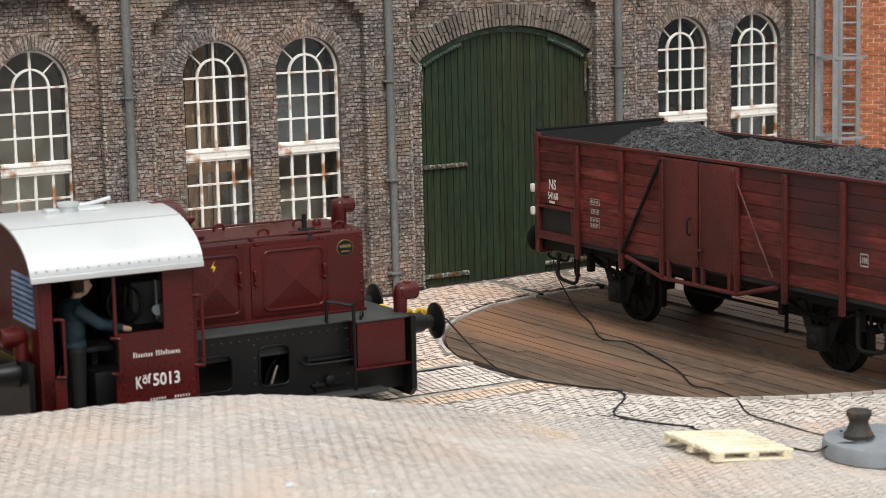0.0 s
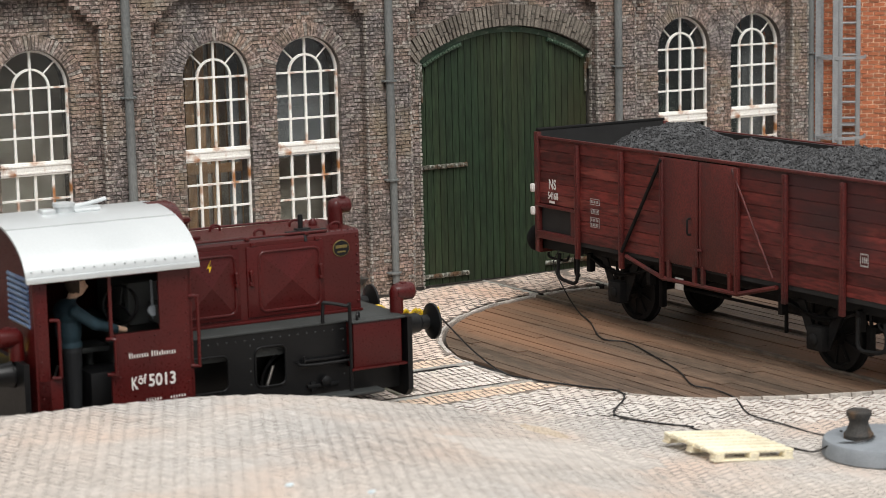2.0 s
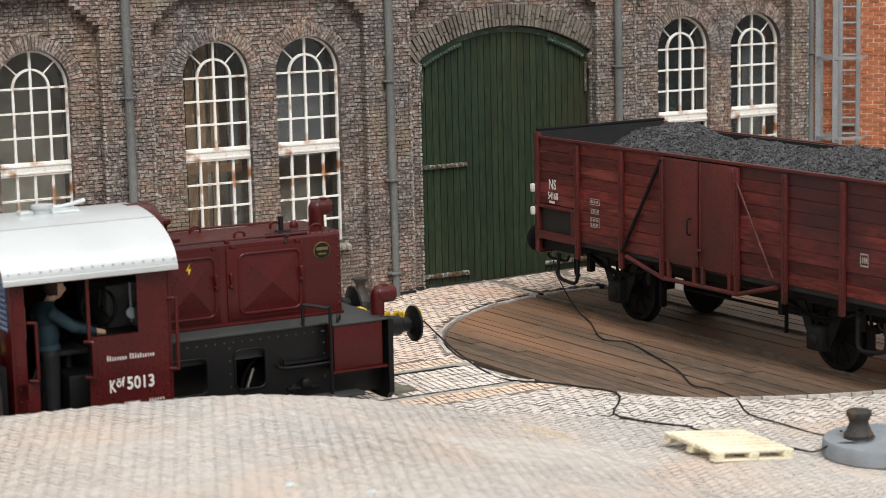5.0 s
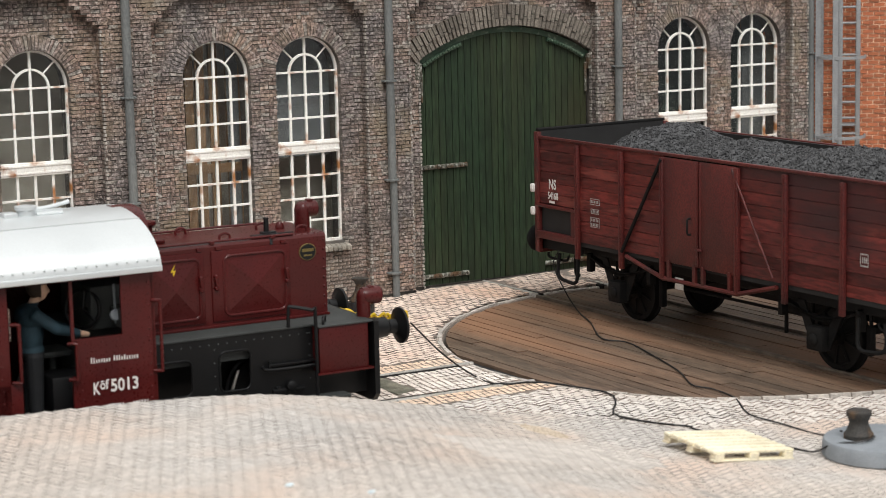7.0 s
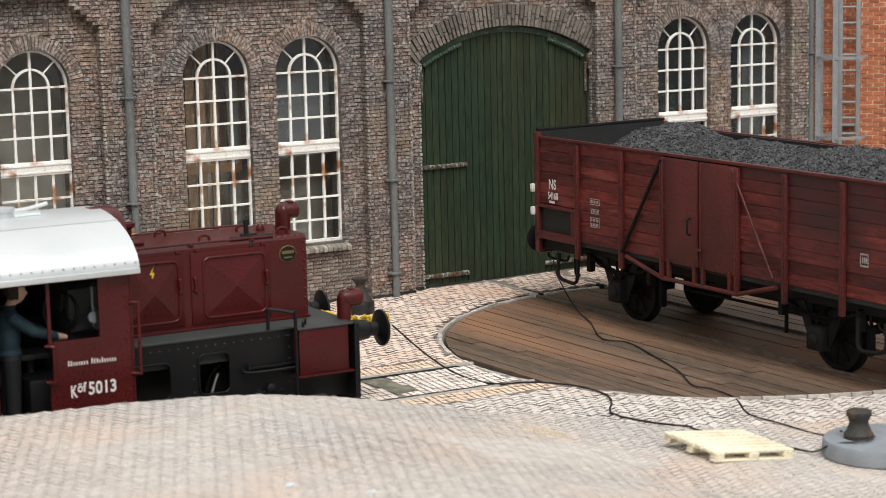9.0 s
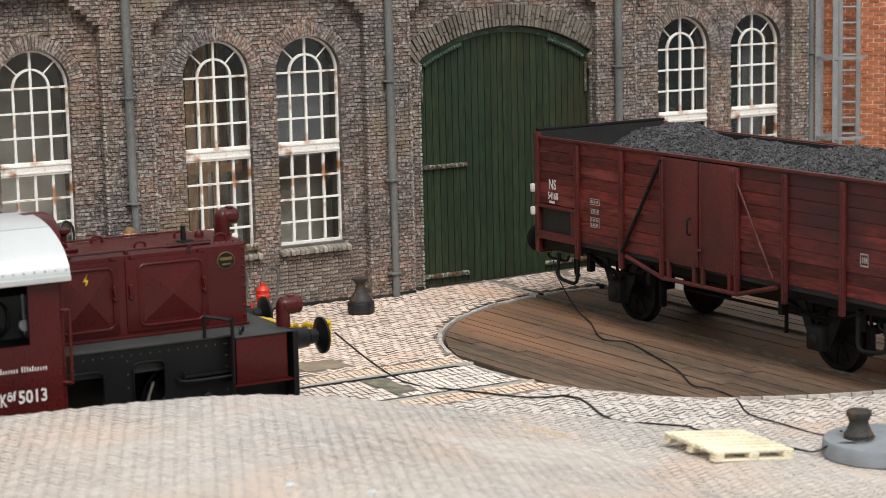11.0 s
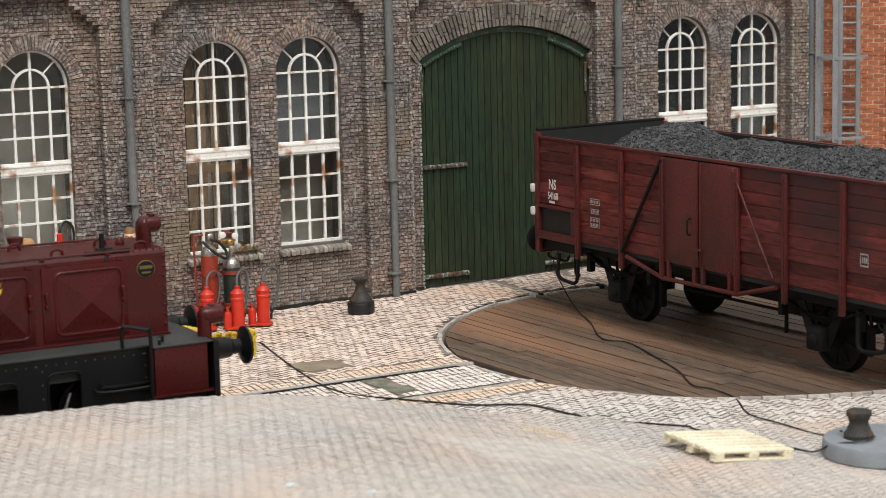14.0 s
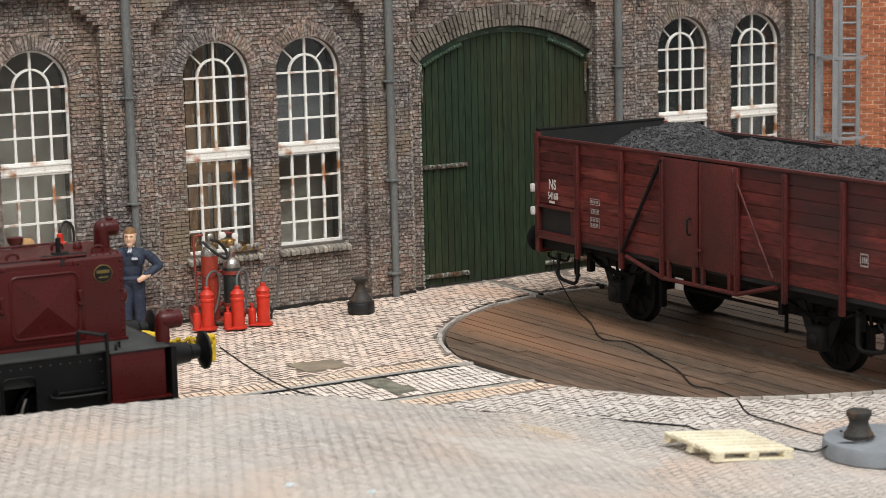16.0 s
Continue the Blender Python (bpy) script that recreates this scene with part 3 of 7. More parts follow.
# ---- gate ----
def build_gate():
    g = thing("door_1", "dark green double engine shed gate of vertical boards, closed", "gate", at(GATE_C, -0.02, 0), kind="structure")
    a_max = math.asin(GATE_HALF / GATE_R)

    def top(x):
        return GATE_CZ + math.sqrt((GATE_R - 0.09) ** 2 - x * x)

    n = 13
    for side in (-1, 1):
        leaf = thing("gate_leaf", "", "", Matrix.Identity(4))
        leaf.parent = g
        del_keys = [k for k in ("category",) if k in leaf]
        for k in del_keys:
            del leaf[k]
        wdt = (GATE_HALF - 0.06) / n
        for i in range(n):
            x0, x1 = 0.012 + i * wdt, 0.012 + (i + 1) * wdt
            if side < 0:
                x0, x1 = -x1, -x0
            bm = B()
            p = [(x0 + 0.008, 0.05), (x1 - 0.008, 0.05), (x1 - 0.008, top(x1) - 0.02), (x0 + 0.008, top(x0) - 0.02)]
            prism(bm, p, XZ, -0.02, 0.03)
            for v in bm.verts:
                if v.co.y < 0:
                    v.co.y += 0.008 if abs(v.co.x - x0) < 0.02 else 0.0
            part("board", bm, M["gate"], leaf, smooth=False)
        bm = B()
        box(bm, min(0.012 * side, side * (GATE_HALF - 0.05)), max(0.012 * side, side * (GATE_HALF - 0.05)), 0.03, 0.06, 0.06, 3.95)
        part("backing", bm, M["gate"], leaf)
    bm = B()
    box(bm, -0.045, 0.03, -0.05, 0.0, 0.05, 4.42, 0.01)
    part("meeting_stile", bm, M["gate"], g)
    bm = B()
    arc_bar(bm, 0, GATE_CZ, GATE_R - 0.11, GATE_R - 0.015, math.pi / 2 - a_max, math.pi / 2 + a_max, -0.04, 0.06, 28)
    part("arched_head", bm, M["gate_trim"], g, "worn pale green arched head beam")
    for s in (-1, 1):
        bm = B()
        a1 = a_max * 0.97
        arc_bar(bm, 0, GATE_CZ, GATE_R - 0.185, GATE_R - 0.115, math.pi / 2 + s * a_max * 0.50, math.pi / 2 + s * a1, -0.07, -0.02, 12)
        for k in range(14):
            t = math.pi / 2 + s * a_max * (0.52 + 0.43 * k / 13)
            lathe(bm, ((GATE_R - 0.15) * math.cos(t), -0.068, GATE_CZ + (GATE_R - 0.15) * math.sin(t)), (0, -1, 0), [(0.032, 0), (0.026, 0.02), (0.002, 0.028)], 7)
        part("curved_strap", bm, M["gate_trim"], g, "lumpy green-painted iron strap along the arched head")
        for z in (3.70,):
            bm = B()
            box(bm, s * 1.79 - 0.07, s * 1.79 + 0.07, -0.14, -0.02, z - 0.02, z + 0.26, 0.02)
            part("hinge_block", bm, M["hinge"], g)
            bm = B()
            rod(bm, (s * 1.70, -0.06, z - 0.42), (s * 1.70, -0.06, z + 0.1), 0.025, 8)
            part("hinge_pin", bm, M["hinge"], g)
        for z in (0.20, 2.13):
            bm = B()
            x0, x1 = s * 0.80, s * 1.82
            box(bm, min(x0, x1), max(x0, x1), -0.055, -0.02, z - 0.035, z + 0.045, 0.012)
            for k in range(11):
                x = x0 + (x1 - x0) * (k + 0.4) / 11
                lathe(bm, (x, -0.054, z + 0.005), (0, -1, 0), [(0.036, 0), (0.03, 0.022), (0.002, 0.03)], 7)
            part("strap_hinge", bm, M["hinge"], g, "rusty grey iron strap hinge")
            bm = B()
            box(bm, s * 1.80 - 0.05, s * 1.80 + 0.05, -0.10, -0.03, z - 0.20, z + 0.08, 0.02)
            part("hinge_post", bm, M["hinge"], g)
    # the threshold takes on the dark of the gap beneath the gate
    bm = B()
    box(bm, -GATE_HALF + 0.03, GATE_HALF - 0.03, -0.05, 0.05, -0.03, 0.05)
    part("threshold", bm, M["gap_shade"], g, "timber threshold coloured black for the shadow gap under the gate")
    return g


gate = build_gate()
M["arch_stone"] = mat("pale_arch_brick", (0.21, 0.185, 0.155), (0.14, 0.12, 0.10), 0.9, scale=1.0, fine=30, fine_amt=0.5, piece=0.25, bump=0.5)


# ---- downpipes ----
def build_downpipe():
    p = thing("downpipe", "grey zinc downpipe fixed to a brick pier", "pipe", at(PIERS[1] - 0.02, PIER - 0.09, 0), "downpipes")
    bm = B()
    rod(bm, (0, 0, 2.03), (0, 0, 6.3), 0.072, 16)
    part("upper_pipe", bm, M["pipe"], p)
    bm = B()
    rod(bm, (0.02, 0, 0.0), (0.02, 0, 2.05), 0.062, 16)
    part("lower_pipe", bm, M["pipe"], p)
    for z in (0.42, 2.03, 3.72):
        bm = B()
        lathe(bm, (0.0, 0, z - 0.018), (0, 0, 1), [(0.075, 0), (0.098, 0.004), (0.098, 0.032), (0.075, 0.036)], 16)
        box(bm, -0.12, 0.12, -0.02, 0.10, z - 0.014, z + 0.014)
        part("bracket", bm, M["pipe"], p)
    return p


pipe = build_downpipe()
for x, y in ((PIERS[2] - 0.02, PIER - 0.09), (PIERS[3] - 0.02, PIER - 0.09), (8.05, -0.28)):
    copy_thing(pipe, at(x, y, 0))


# ---- red brick house at the corner, with a caged ladder ----
RED = Matrix.Translation((8.1 * U, 0.2 * U, 0)) @ Matrix.Rotation(radians(-30), 4, "Z")
bm = B()
box(bm, -0.9, 6.0, 0.010, 3.0, -0.3, 7.0)
red_wall = finish("wall_red", bm, M["pale_mortar"], m=RED)
tagged(red_wall, "clean orange-red brick wall with pale joints", "wall", kind="structure")
rnd = random.Random(11)
verts, faces = [], []
for k in range(58):
    z0 = 1.2 + 0.086 * k
    x = -0.6 - (0.11 if k % 2 else 0)
    while x < 2.6:
        brick_box(verts, faces, x + 0.011, x + 0.209, -0.006, 0.03, z0 + 0.012, z0 + 0.075, rnd, 0.002)
        x += 0.22
tagged(raw("brickwork", verts, faces, M["red_brick"], red_wall), "orange-red bricks in running bond", kind="stuff")


def build_ladder():
    l = thing("caged_ladder", "grey steel ladder with a safety cage on the red wall", "ladder", RED @ at(0.97, -0.25, 1.3))
    M["ladder"] = mat("grey_ladder_paint", (0.30, 0.31, 0.32), (0.25, 0.26, 0.27), 0.55, scale=4)
    for x in (-0.17, 0.17):
        bm = B()
        box(bm, x - 0.045, x + 0.045, -0.03, 0.03, 0.4, 5.2, 0.01)
        part("stringer", bm, M["ladder"], l)
    for k in range(16):
        bm = B()
        rod(bm, (-0.17, 0, 0.525 + 0.305 * k), (0.17, 0, 0.525 + 0.305 * k), 0.024, 8)
        part("rung", bm, M["ladder"], l)
    for z in (0.80, 2.33, 3.86):
        bm = B()
        pts = [(0.30, 0.0), (0.30, -0.12), (0.18, -0.42), (-0.14, -0.62), (-0.48, -0.52), (-0.66, -0.25), (-0.68, 0.12), (-0.2, 0.1)]
        line = smooth_line([(x, y, z) for x, y in pts], 5)
        rings = []
        for i, q in enumerate(line):
            d = (line[min(i + 1, len(line) - 1)] - line[max(i - 1, 0)]).normalized()
            nrm = Vector((-d.y, d.x, 0))
            rings.append([q + nrm * s + Vector((0, 0, h)) for s, h in ((-0.012, -0.028), (0.012, -0.028), (0.012, 0.028), (-0.012, 0.028))])
        loft(bm, rings)
        part("hoop", bm, M["ladder"], l)
    for x, y, hw in ((-0.64, -0.25, 0.052), (-0.37, -0.57, 0.052), (-0.50, 0.10, 0.025)):
        bm = B()
        box(bm, x - hw, x + hw, y - 0.012, y + 0.012, 0.72, 5.2)
        part("cage_strip", bm, M["ladder"], l)
    for z in (1.0, 4.2):
        bm = B()
        box(bm, -0.2, 0.2, 0.0, 0.25, z - 0.02, z + 0.02)
        part("wall_bracket", bm, M["ladder"], l)
    return l


build_ladder()

# ---- turntable ----
M["deck_rail"] = mat("worn_brown_rail", (0.22, 0.18, 0.145), (0.12, 0.10, 0.08), 0.4, 0.4, scale=4)

def build_turntable():
    t = thing("turntable", "round plank-covered turntable deck set in the paving", "turntable", at(TT.x, TT.y, 0, 0, 0, 1.74))
    bm = B()
    lathe(bm, (0, 0, -0.45), (0, 0, 1), [(TT_R - 0.05, 0), (TT_R - 0.05, 0.37)], 96)
    part("deck_base", bm, M["wagon_dark"], t)
    rnd = random.Random(21)
    w = 0.205
    n = int(2 * TT_R / w) + 1
    for i in range(n):
        x0 = -TT_R + 0.01 + i * w
        x1 = x0 + w
        xm = max(abs(x0), abs(x1))
        if xm >= TT_R - 0.06:
            continue
        cuts = [rnd.uniform(-3.2, -1.0), rnd.uniform(0.2, 3.0)]
        cuts = [c for c in cuts if abs(c) < math.sqrt((TT_R - 0.05) ** 2 - xm * xm) - 0.3]

        def end(x, s):
            return s * math.sqrt((TT_R - 0.045) ** 2 - x * x)

        ys = [None] + cuts + [None]
        for a, b in zip(ys, ys[1:]):
            ga, gb = x0 + 0.008, x1 - 0.008
            p = [(ga, end(ga, -1) if a is None else a + 0.006), (gb, end(gb, -1) if a is None else a + 0.006),
                 (gb, end(gb, 1) if b is None else b - 0.006), (ga, end(ga, 1) if b is None else b - 0.006)]
            bm = B()
            dz = rnd.uniform(-0.008, 0.008)
            prism(bm, p, XY, -0.085, -0.035 + dz)
            part("plank", bm, M["deck"], t, smooth=False)
    for x in (-0.72, 0.72):
        bm = B()
        h = math.sqrt(TT_R ** 2 - x * x) - 0.05
        box(bm, x - 0.035, x + 0.035, -h, h, -0.06, 0.012, 0.010)
        part("rail", bm, M["deck_rail"], t, "dull brown rail sunk in the deck")
    return t


build_turntable()

# kerb ring round the deck
M["kerb_sand"] = mat("pale_kerb_sand", (0.50, 0.43, 0.37), (0.34, 0.29, 0.25), 0.95, scale=2, fine_amt=0.5, bump=0.4)
ring = thing("turntable_kerb", "ring of grey kerb stones round the turntable", "kerb", at(TT.x, TT.y, 0), kind="structure")
rnd = random.Random(4)
bm = B()
arc = [2 * math.pi * k / 96 for k in range(97)]
loft(bm, [[Vector((r * math.cos(a), r * math.sin(a), z)) for r, z in ((TT_R + 0.01, -0.45), (TT_R + 0.01, -0.03), (TT_R + 0.42, -0.03), (TT_R + 0.42, -0.45))] for a in arc], cap=False)
part("kerb_bed", bm, M["kerb_sand"], ring)
n = 96
for i in range(n):
    a0, a1 = 2 * math.pi * (i + 0.03) / n, 2 * math.pi * (i + 0.97) / n
    r0, r1 = TT_R + 0.02, TT_R + 0.078 + rnd.uniform(-0.016, 0.016)
    q = [(r * math.cos(a), r * math.sin(a)) for r, a in ((r0, a0), (r1, a0), (r1, a1), (r0, a1))]
    bm = B()
    lip = 0.04 * smooth((-math.sin((a0 + a1) / 2) - 0.70) / 0.2)      # the stones stand proud on the side of the raised board
    prism(bm, q, XY, -0.4, -0.008 + lip + rnd.uniform(-0.010, 0.010) * (1 - lip * 20))
    part("kerb_stone", bm, M["ring"], ring, smooth=False)


# ---- rails in the paving ----
def street_track(name, label, m, x0, x1, guard):
    t = thing(name, label, "track", m, kind="structure")
    for s in (-1, 1):
        bm = B()
        box(bm, x0, x1 + (-0.06 if s > 0 else 0.06) * (guard > 0.3), s * 0.755 - 0.030, s * 0.755 + 0.030, -0.12, 0.014, 0.006)
        part("rail", bm, M["rail"], t)
        # a nearly flush black strip paints the dark depth of the groove
        bm = B()
        box(bm, x0, x1 - guard, s * 0.672 - 0.052, s * 0.672 + 0.052, -0.12, -0.003, 0.002)
        part("flangeway", bm, M["groove"], t)
    return t


track_siding = street_track("track_siding", "steel rails with flangeways sunk in pale setts", at(-3.745, -6.574, 0, 0, 0, TRACK_TURN), -11.0, 0.93, 0.35)
track_gate = street_track("track_gate", "short steel rails from the turntable to the green gate", at(1.53, 0, 0.02, 0, 0, 91.74), -1.75, -0.03, 0.2)


# ---- lettering ----
def lettering(name, text, size, material, parent, origin, ax, up, label="", width=None):
    cu = bpy.data.curves.new(name, "FONT")
    cu.body, cu.size, cu.extrude, cu.align_x = text, size * U, 0.0015 * U, "LEFT"
    cu.resolution_u, cu.offset = 3, size * 0.022 * U
    tmp = bpy.data.objects.new("lettering_source", cu)
    scene.collection.objects.link(tmp)
    bpy.context.view_layer.update()
    me = bpy.data.meshes.new_from_object(tmp)
    bpy.data.objects.remove(tmp)
    me.materials.clear()
    me.materials.append(material)
    if width:
        xs = [v.co.x for v in me.vertices]
        k = width * U / (max(xs) - min(xs))
        for v in me.vertices:
            v.co.x *= k
    ax, up = Vector(ax), Vector(up)
    rot = Matrix((ax, up, ax.cross(up))).transposed().to_4x4()
    ob = new(name, me)
    ob.parent = parent
    ob.matrix_basis = Matrix.Translation(Vector(origin) * U) @ rot
    if label:
        ob["label"] = label
    return ob


def rivet(bm, c, ax, r=0.014):
    lathe(bm, c, ax, [(r, -0.004), (r * 0.9, r * 0.35), (r * 0.45, r * 0.75)], 6)


# ---- open coal wagon ----
HALF, END, SIDE_Z0, SIDE_Z1 = 1.30, 4.30, 1.23, 2.87


def build_wagon():
    w = thing("coal_wagon", "oxide-red open wagon with boarded sides, loaded with coal", "wagon", at(1.712, -6.93, 0, 0, 0, 1.74))
    iron, dark, black = M["wagon_iron"], M["wagon_dark"], M["black"]
    rnd = random.Random(2)
    nb = 9
    bh = (SIDE_Z1 - 0.05 - SIDE_Z0) / nb
    for s in (-1, 1):
        for a, b in ((-END + 0.06, -0.87), (0.87, END - 0.06)):
            for i in range(nb):
                z0 = SIDE_Z0 + i * bh
                ya, yb = a, b
                if i < 3 and b > 3 and s < 0:
                    yb = 3.12
                bm = B()
                x0 = s * HALF + rnd.uniform(-0.006, 0.006)
                box(bm, min(x0, x0 - s * 0.05), max(x0, x0 - s * 0.05), ya, yb, z0 + 0.0025, z0 + bh - 0.0025, 0.004)
                part("side_board", bm, M["wagon"], w, smooth=False)
        bm = B()
        box(bm, s * HALF - 0.03, s * HALF + 0.03, -END + 0.02, END - 0.02, SIDE_Z1 - 0.05, SIDE_Z1, 0.012)
        part("top_rail", bm, iron, w)
        bm = B()
        box(bm, s * HALF - 0.06 * s - 0.025, s * HALF - 0.06 * s + 0.025, -END, END, SIDE_Z0 - 0.03, SIDE_Z1 - 0.02)
        part("inner_lining", bm, dark, w, "coal-blackened inner side")
        # door pair in the middle
        for d in (-1, 1):
            bm = B()
            xa = s * (HALF + 0.015)
            ya, yb = sorted((d * 0.02, d * 0.86))
            box(bm, xa - 0.025, xa + 0.025, ya, yb, SIDE_Z0 - 0.02, SIDE_Z1 - 0.07, 0.01)
            door = part("door", bm, M["wagon_iron"], w, "plain red steel door leaf")
            bm = B()
            box(bm, xa + s * 0.02 - 0.016, xa + s * 0.02 + 0.016, d * 0.045 - 0.018, d * 0.045 + 0.018, SIDE_Z0, SIDE_Z1 - 0.1, 0.006)
            part("door_stile", bm, iron, door)
            if d < 0:
                continue
            bm = B()
            tube(bm, [(xa + s * 0.03, d * 0.18, 1.70), (xa + s * 0.09, d * 0.18, 1.72), (xa + s * 0.09, d * 0.18, 1.92), (xa + s * 0.03, d * 0.18, 1.94)], 0.016, 6, 3)
            part("handle", bm, black, door)
            bm = B()
            box(bm, xa + s * 0.05 - 0.02, xa + s * 0.05 + 0.02, -0.11, 0.05, 1.47, 1.51, 0.01)
            rod(bm, (xa + s * 0.04, 0.0, 1.25), (xa + s * 0.04, 0.0, 1.55), 0.014, 6)
            part("latch", bm, iron, door)
        # posts
        for y in (-3.1, -1.92, -0.88, 0.88, 1.92, 3.1):
            bm = B()
            x = s * (HALF + 0.035)
            box(bm, x - 0.03, x + 0.03, y - 0.045, y + 0.045, 0.96, SIDE_Z1 - 0.08, 0.008)
            box(bm, x + s * 0.03 - 0.012, x + s * 0.03 + 0.012, y - 0.014, y + 0.014, 0.97, SIDE_Z1 - 0.12)
            for k in range(9):
                rivet(bm, (x + s * 0.03, y - 0.028, 1.3 + k * 0.17), (s, 0, 0), 0.012)
            part("post", bm, iron, w)
        for y in (-0.79, 0.86):
            bm = B()
            rod(bm, (s * (HALF + 0.06), y, SIDE_Z1 - 0.10), (s * (HALF + 0.05), y * (2.20 if y > 0 else 2.12), 1.23 if y > 0 else 1.30), 0.028 if y > 0 else 0.016, 8)
            part("diagonal_brace", bm, M["wagon"] if y < 0 else black, w)
        # truss under the side and sole bar
        bm = B()
        xt = s * (HALF + 0.03)
        for a, b in (((xt, 1.80, 1.17), (xt, 0.88, 0.95)), ((xt, 0.88, 0.95), (xt, -0.88, 0.95)), ((xt, -0.88, 0.95), (xt, -1.75, 1.17))):
            rod(bm, a, b, 0.034, 8)
        for y in (0.88, 0.1, -0.1, -0.72, -0.88, 0.72):
            box(bm, xt - 0.025, xt + 0.025, y - 0.03, y + 0.03, 0.95, 1.25)
        part("truss", bm, iron, w)
        bm = B()
        box(bm, s * 0.98 - 0.05, s * 0.98 + 0.05, -END + 0.05, END - 0.05, 0.97, 1.165, 0.015)
        part("sole_bar", bm, black, w)
        # corner irons and the low recess at each end of the side
        for e in (-1, 1):
            bm = B()
            y0, y1 = sorted((e * (END + 0.01), e * (END - 0.10)))
            box(bm, s * HALF - 0.04, s * HALF + 0.045, y0, y1, 0.95, 2.93, 0.01)
            part("corner_post", bm, iron, w)
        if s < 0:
            # closes the open recess; its shade is put into the black colour
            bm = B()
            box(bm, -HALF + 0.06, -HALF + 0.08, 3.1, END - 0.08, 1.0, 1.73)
            part("recess_panel", bm, black, w, "black panel painting the dark of the recess above the buffer beam")
            bm = B()
            box(bm, -HALF - 0.05, -HALF + 0.08, 3.12, END, 1.70, 1.75, 0.008)
            box(bm, -HALF - 0.03, -HALF + 0.08, 3.14, 3.30, 1.22, 1.71, 0.006)
            box(bm, -HALF - 0.05, -HALF + 0.08, 3.12, END, 1.18, 1.30, 0.008)
            part("recess_frame", bm, iron, w)
    for e in (-1, 1):
        for i in range(9):
            z0 = SIDE_Z0 + i * (2.95 - SIDE_Z0) / 9
            bm = B()
            y0, y1 = sorted((e * END, e * (END - 0.055)))
            box(bm, -HALF + 0.05, HALF - 0.05, y0, y1, z0 + 0.004, z0 + (2.95 - SIDE_Z0) / 9 - 0.004, 0.006)
            part("end_board", bm, M["wagon"], w, smooth=False)
        bm = B()
        y0, y1 = sorted((e * (END - 0.06), e * (END - 0.075)))
        box(bm, -HALF + 0.04, HALF - 0.04, y0, y1, SIDE_Z0, 2.94)
        part("inner_lining", bm, dark, w)
        bm = B()
        y0, y1 = sorted((e * (END + 0.01), e * (END - 0.08)))
        box(bm, -HALF, HALF, y0, y1, 2.94, 2.985, 0.01)
        part("end_rail", bm, black, w, "dark capping rail of the end wall")
        for x in (-0.5, 0.5):
            bm = B()
            y0, y1 = sorted((e * END, e * (END + 0.09)))
            box(bm, x - 0.05, x + 0.05, y0, y1, 1.0, 2.94, 0.01)
            part("end_post", bm, iron, w)
        bm = B()
        y0, y1 = sorted((e * (END - 0.06), e * (END + 0.06)))
        box(bm, -1.28, 1.28, y0, y1, 0.92, 1.22, 0.015)
        part("buffer_beam", bm, iron, w)
        for x in (-0.88, 0.88):
            bm = B()
            lathe(bm, (x, e * END, 1.06), (0, e, 0), [(0.14, 0.04), (0.14, 0.12), (0.10, 0.14), (0.09, 0.36), (0.06, 0.37), (0.06, 0.50), (0.20, 0.53), (0.235, 0.56), (0.235, 0.59), (0.12, 0.615)], 24)
            part("buffer", bm, black, w)
        bm = B()
        tube(bm, [(-1.2, e * (END - 0.5), 0.95), (-1.22, e * (END - 0.48), 0.60), (-1.22, e * (END - 0.75), 0.52), (-1.22, e * (END - 1.0), 0.56), (-1.2, e * (END - 1.02), 0.95)], 0.03, 8)
        part("foot_step", bm, black, w, "bent black step iron")
        bm = B()
        tube(bm, [(-1.15, e * (END - 0.1), 0.92), (-1.15, e * (END - 0.15), 0.84), (-1.15, e * (END - 0.6), 0.84), (-1.15, e * (END - 0.68), 0.92)], 0.022, 8)
        part("hand_grip", bm, black, w)
    # floor and coal bed
    bm = B()
    box(bm, -HALF + 0.02, HALF - 0.02, -END + 0.03, END - 0.03, 1.16, SIDE_Z0)
    part("floor_planks", bm, dark, w)
    bm = B()
    box(bm, -0.55, 0.55, -3.9, 3.9, 0.74, 1.15, 0.03)
    part("underframe", bm, black, w)
    # running gear
    for y in (-2.35, 2.35):
        for s in (-1, 1):
            bm = B()
            c = (s * 0.66, y, 0.5)
            lathe(bm, c, (s, 0, 0), [(0.08, -0.05), (0.40, -0.03), (0.42, -0.06), (0.535, -0.06), (0.535, -0.035), (0.50, -0.02), (0.495, 0.07), (0.42, 0.08), (0.40, 0.03), (0.14, 0.05), (0.13, 0.12), (0.02, 0.12)], 32)
            wheel = part("wheel", bm, black, w)
            bm = B()
            for k in range(9):
                a = 2 * math.pi * k / 9
                rod(bm, (s * 0.70, y + 0.12 * math.cos(a), 0.5 + 0.12 * math.sin(a)), (s * 0.70, y + 0.41 * math.cos(a), 0.5 + 0.41 * math.sin(a)), 0.03, 6)
            part("spokes", bm, black, wheel)
            bm = B()
            x = s * 1.04
            poly = [(y - 0.50, 1.0), (y - 0.19, 0.36), (y + 0.19, 0.36), (y + 0.50, 1.0), (y + 0.34, 1.0), (y + 0.14, 0.62), (y - 0.14, 0.62), (y - 0.34, 1.0)]
            prism(bm, poly, YZ, x - 0.012, x + 0.012)
            part("axle_guard", bm, black, w)
            bm = B()
            box(bm, min(x - s * 0.08, x + s * 0.14), max(x - s * 0.08, x + s * 0.14), y - 0.16, y + 0.16, 0.34, 0.68, 0.03)
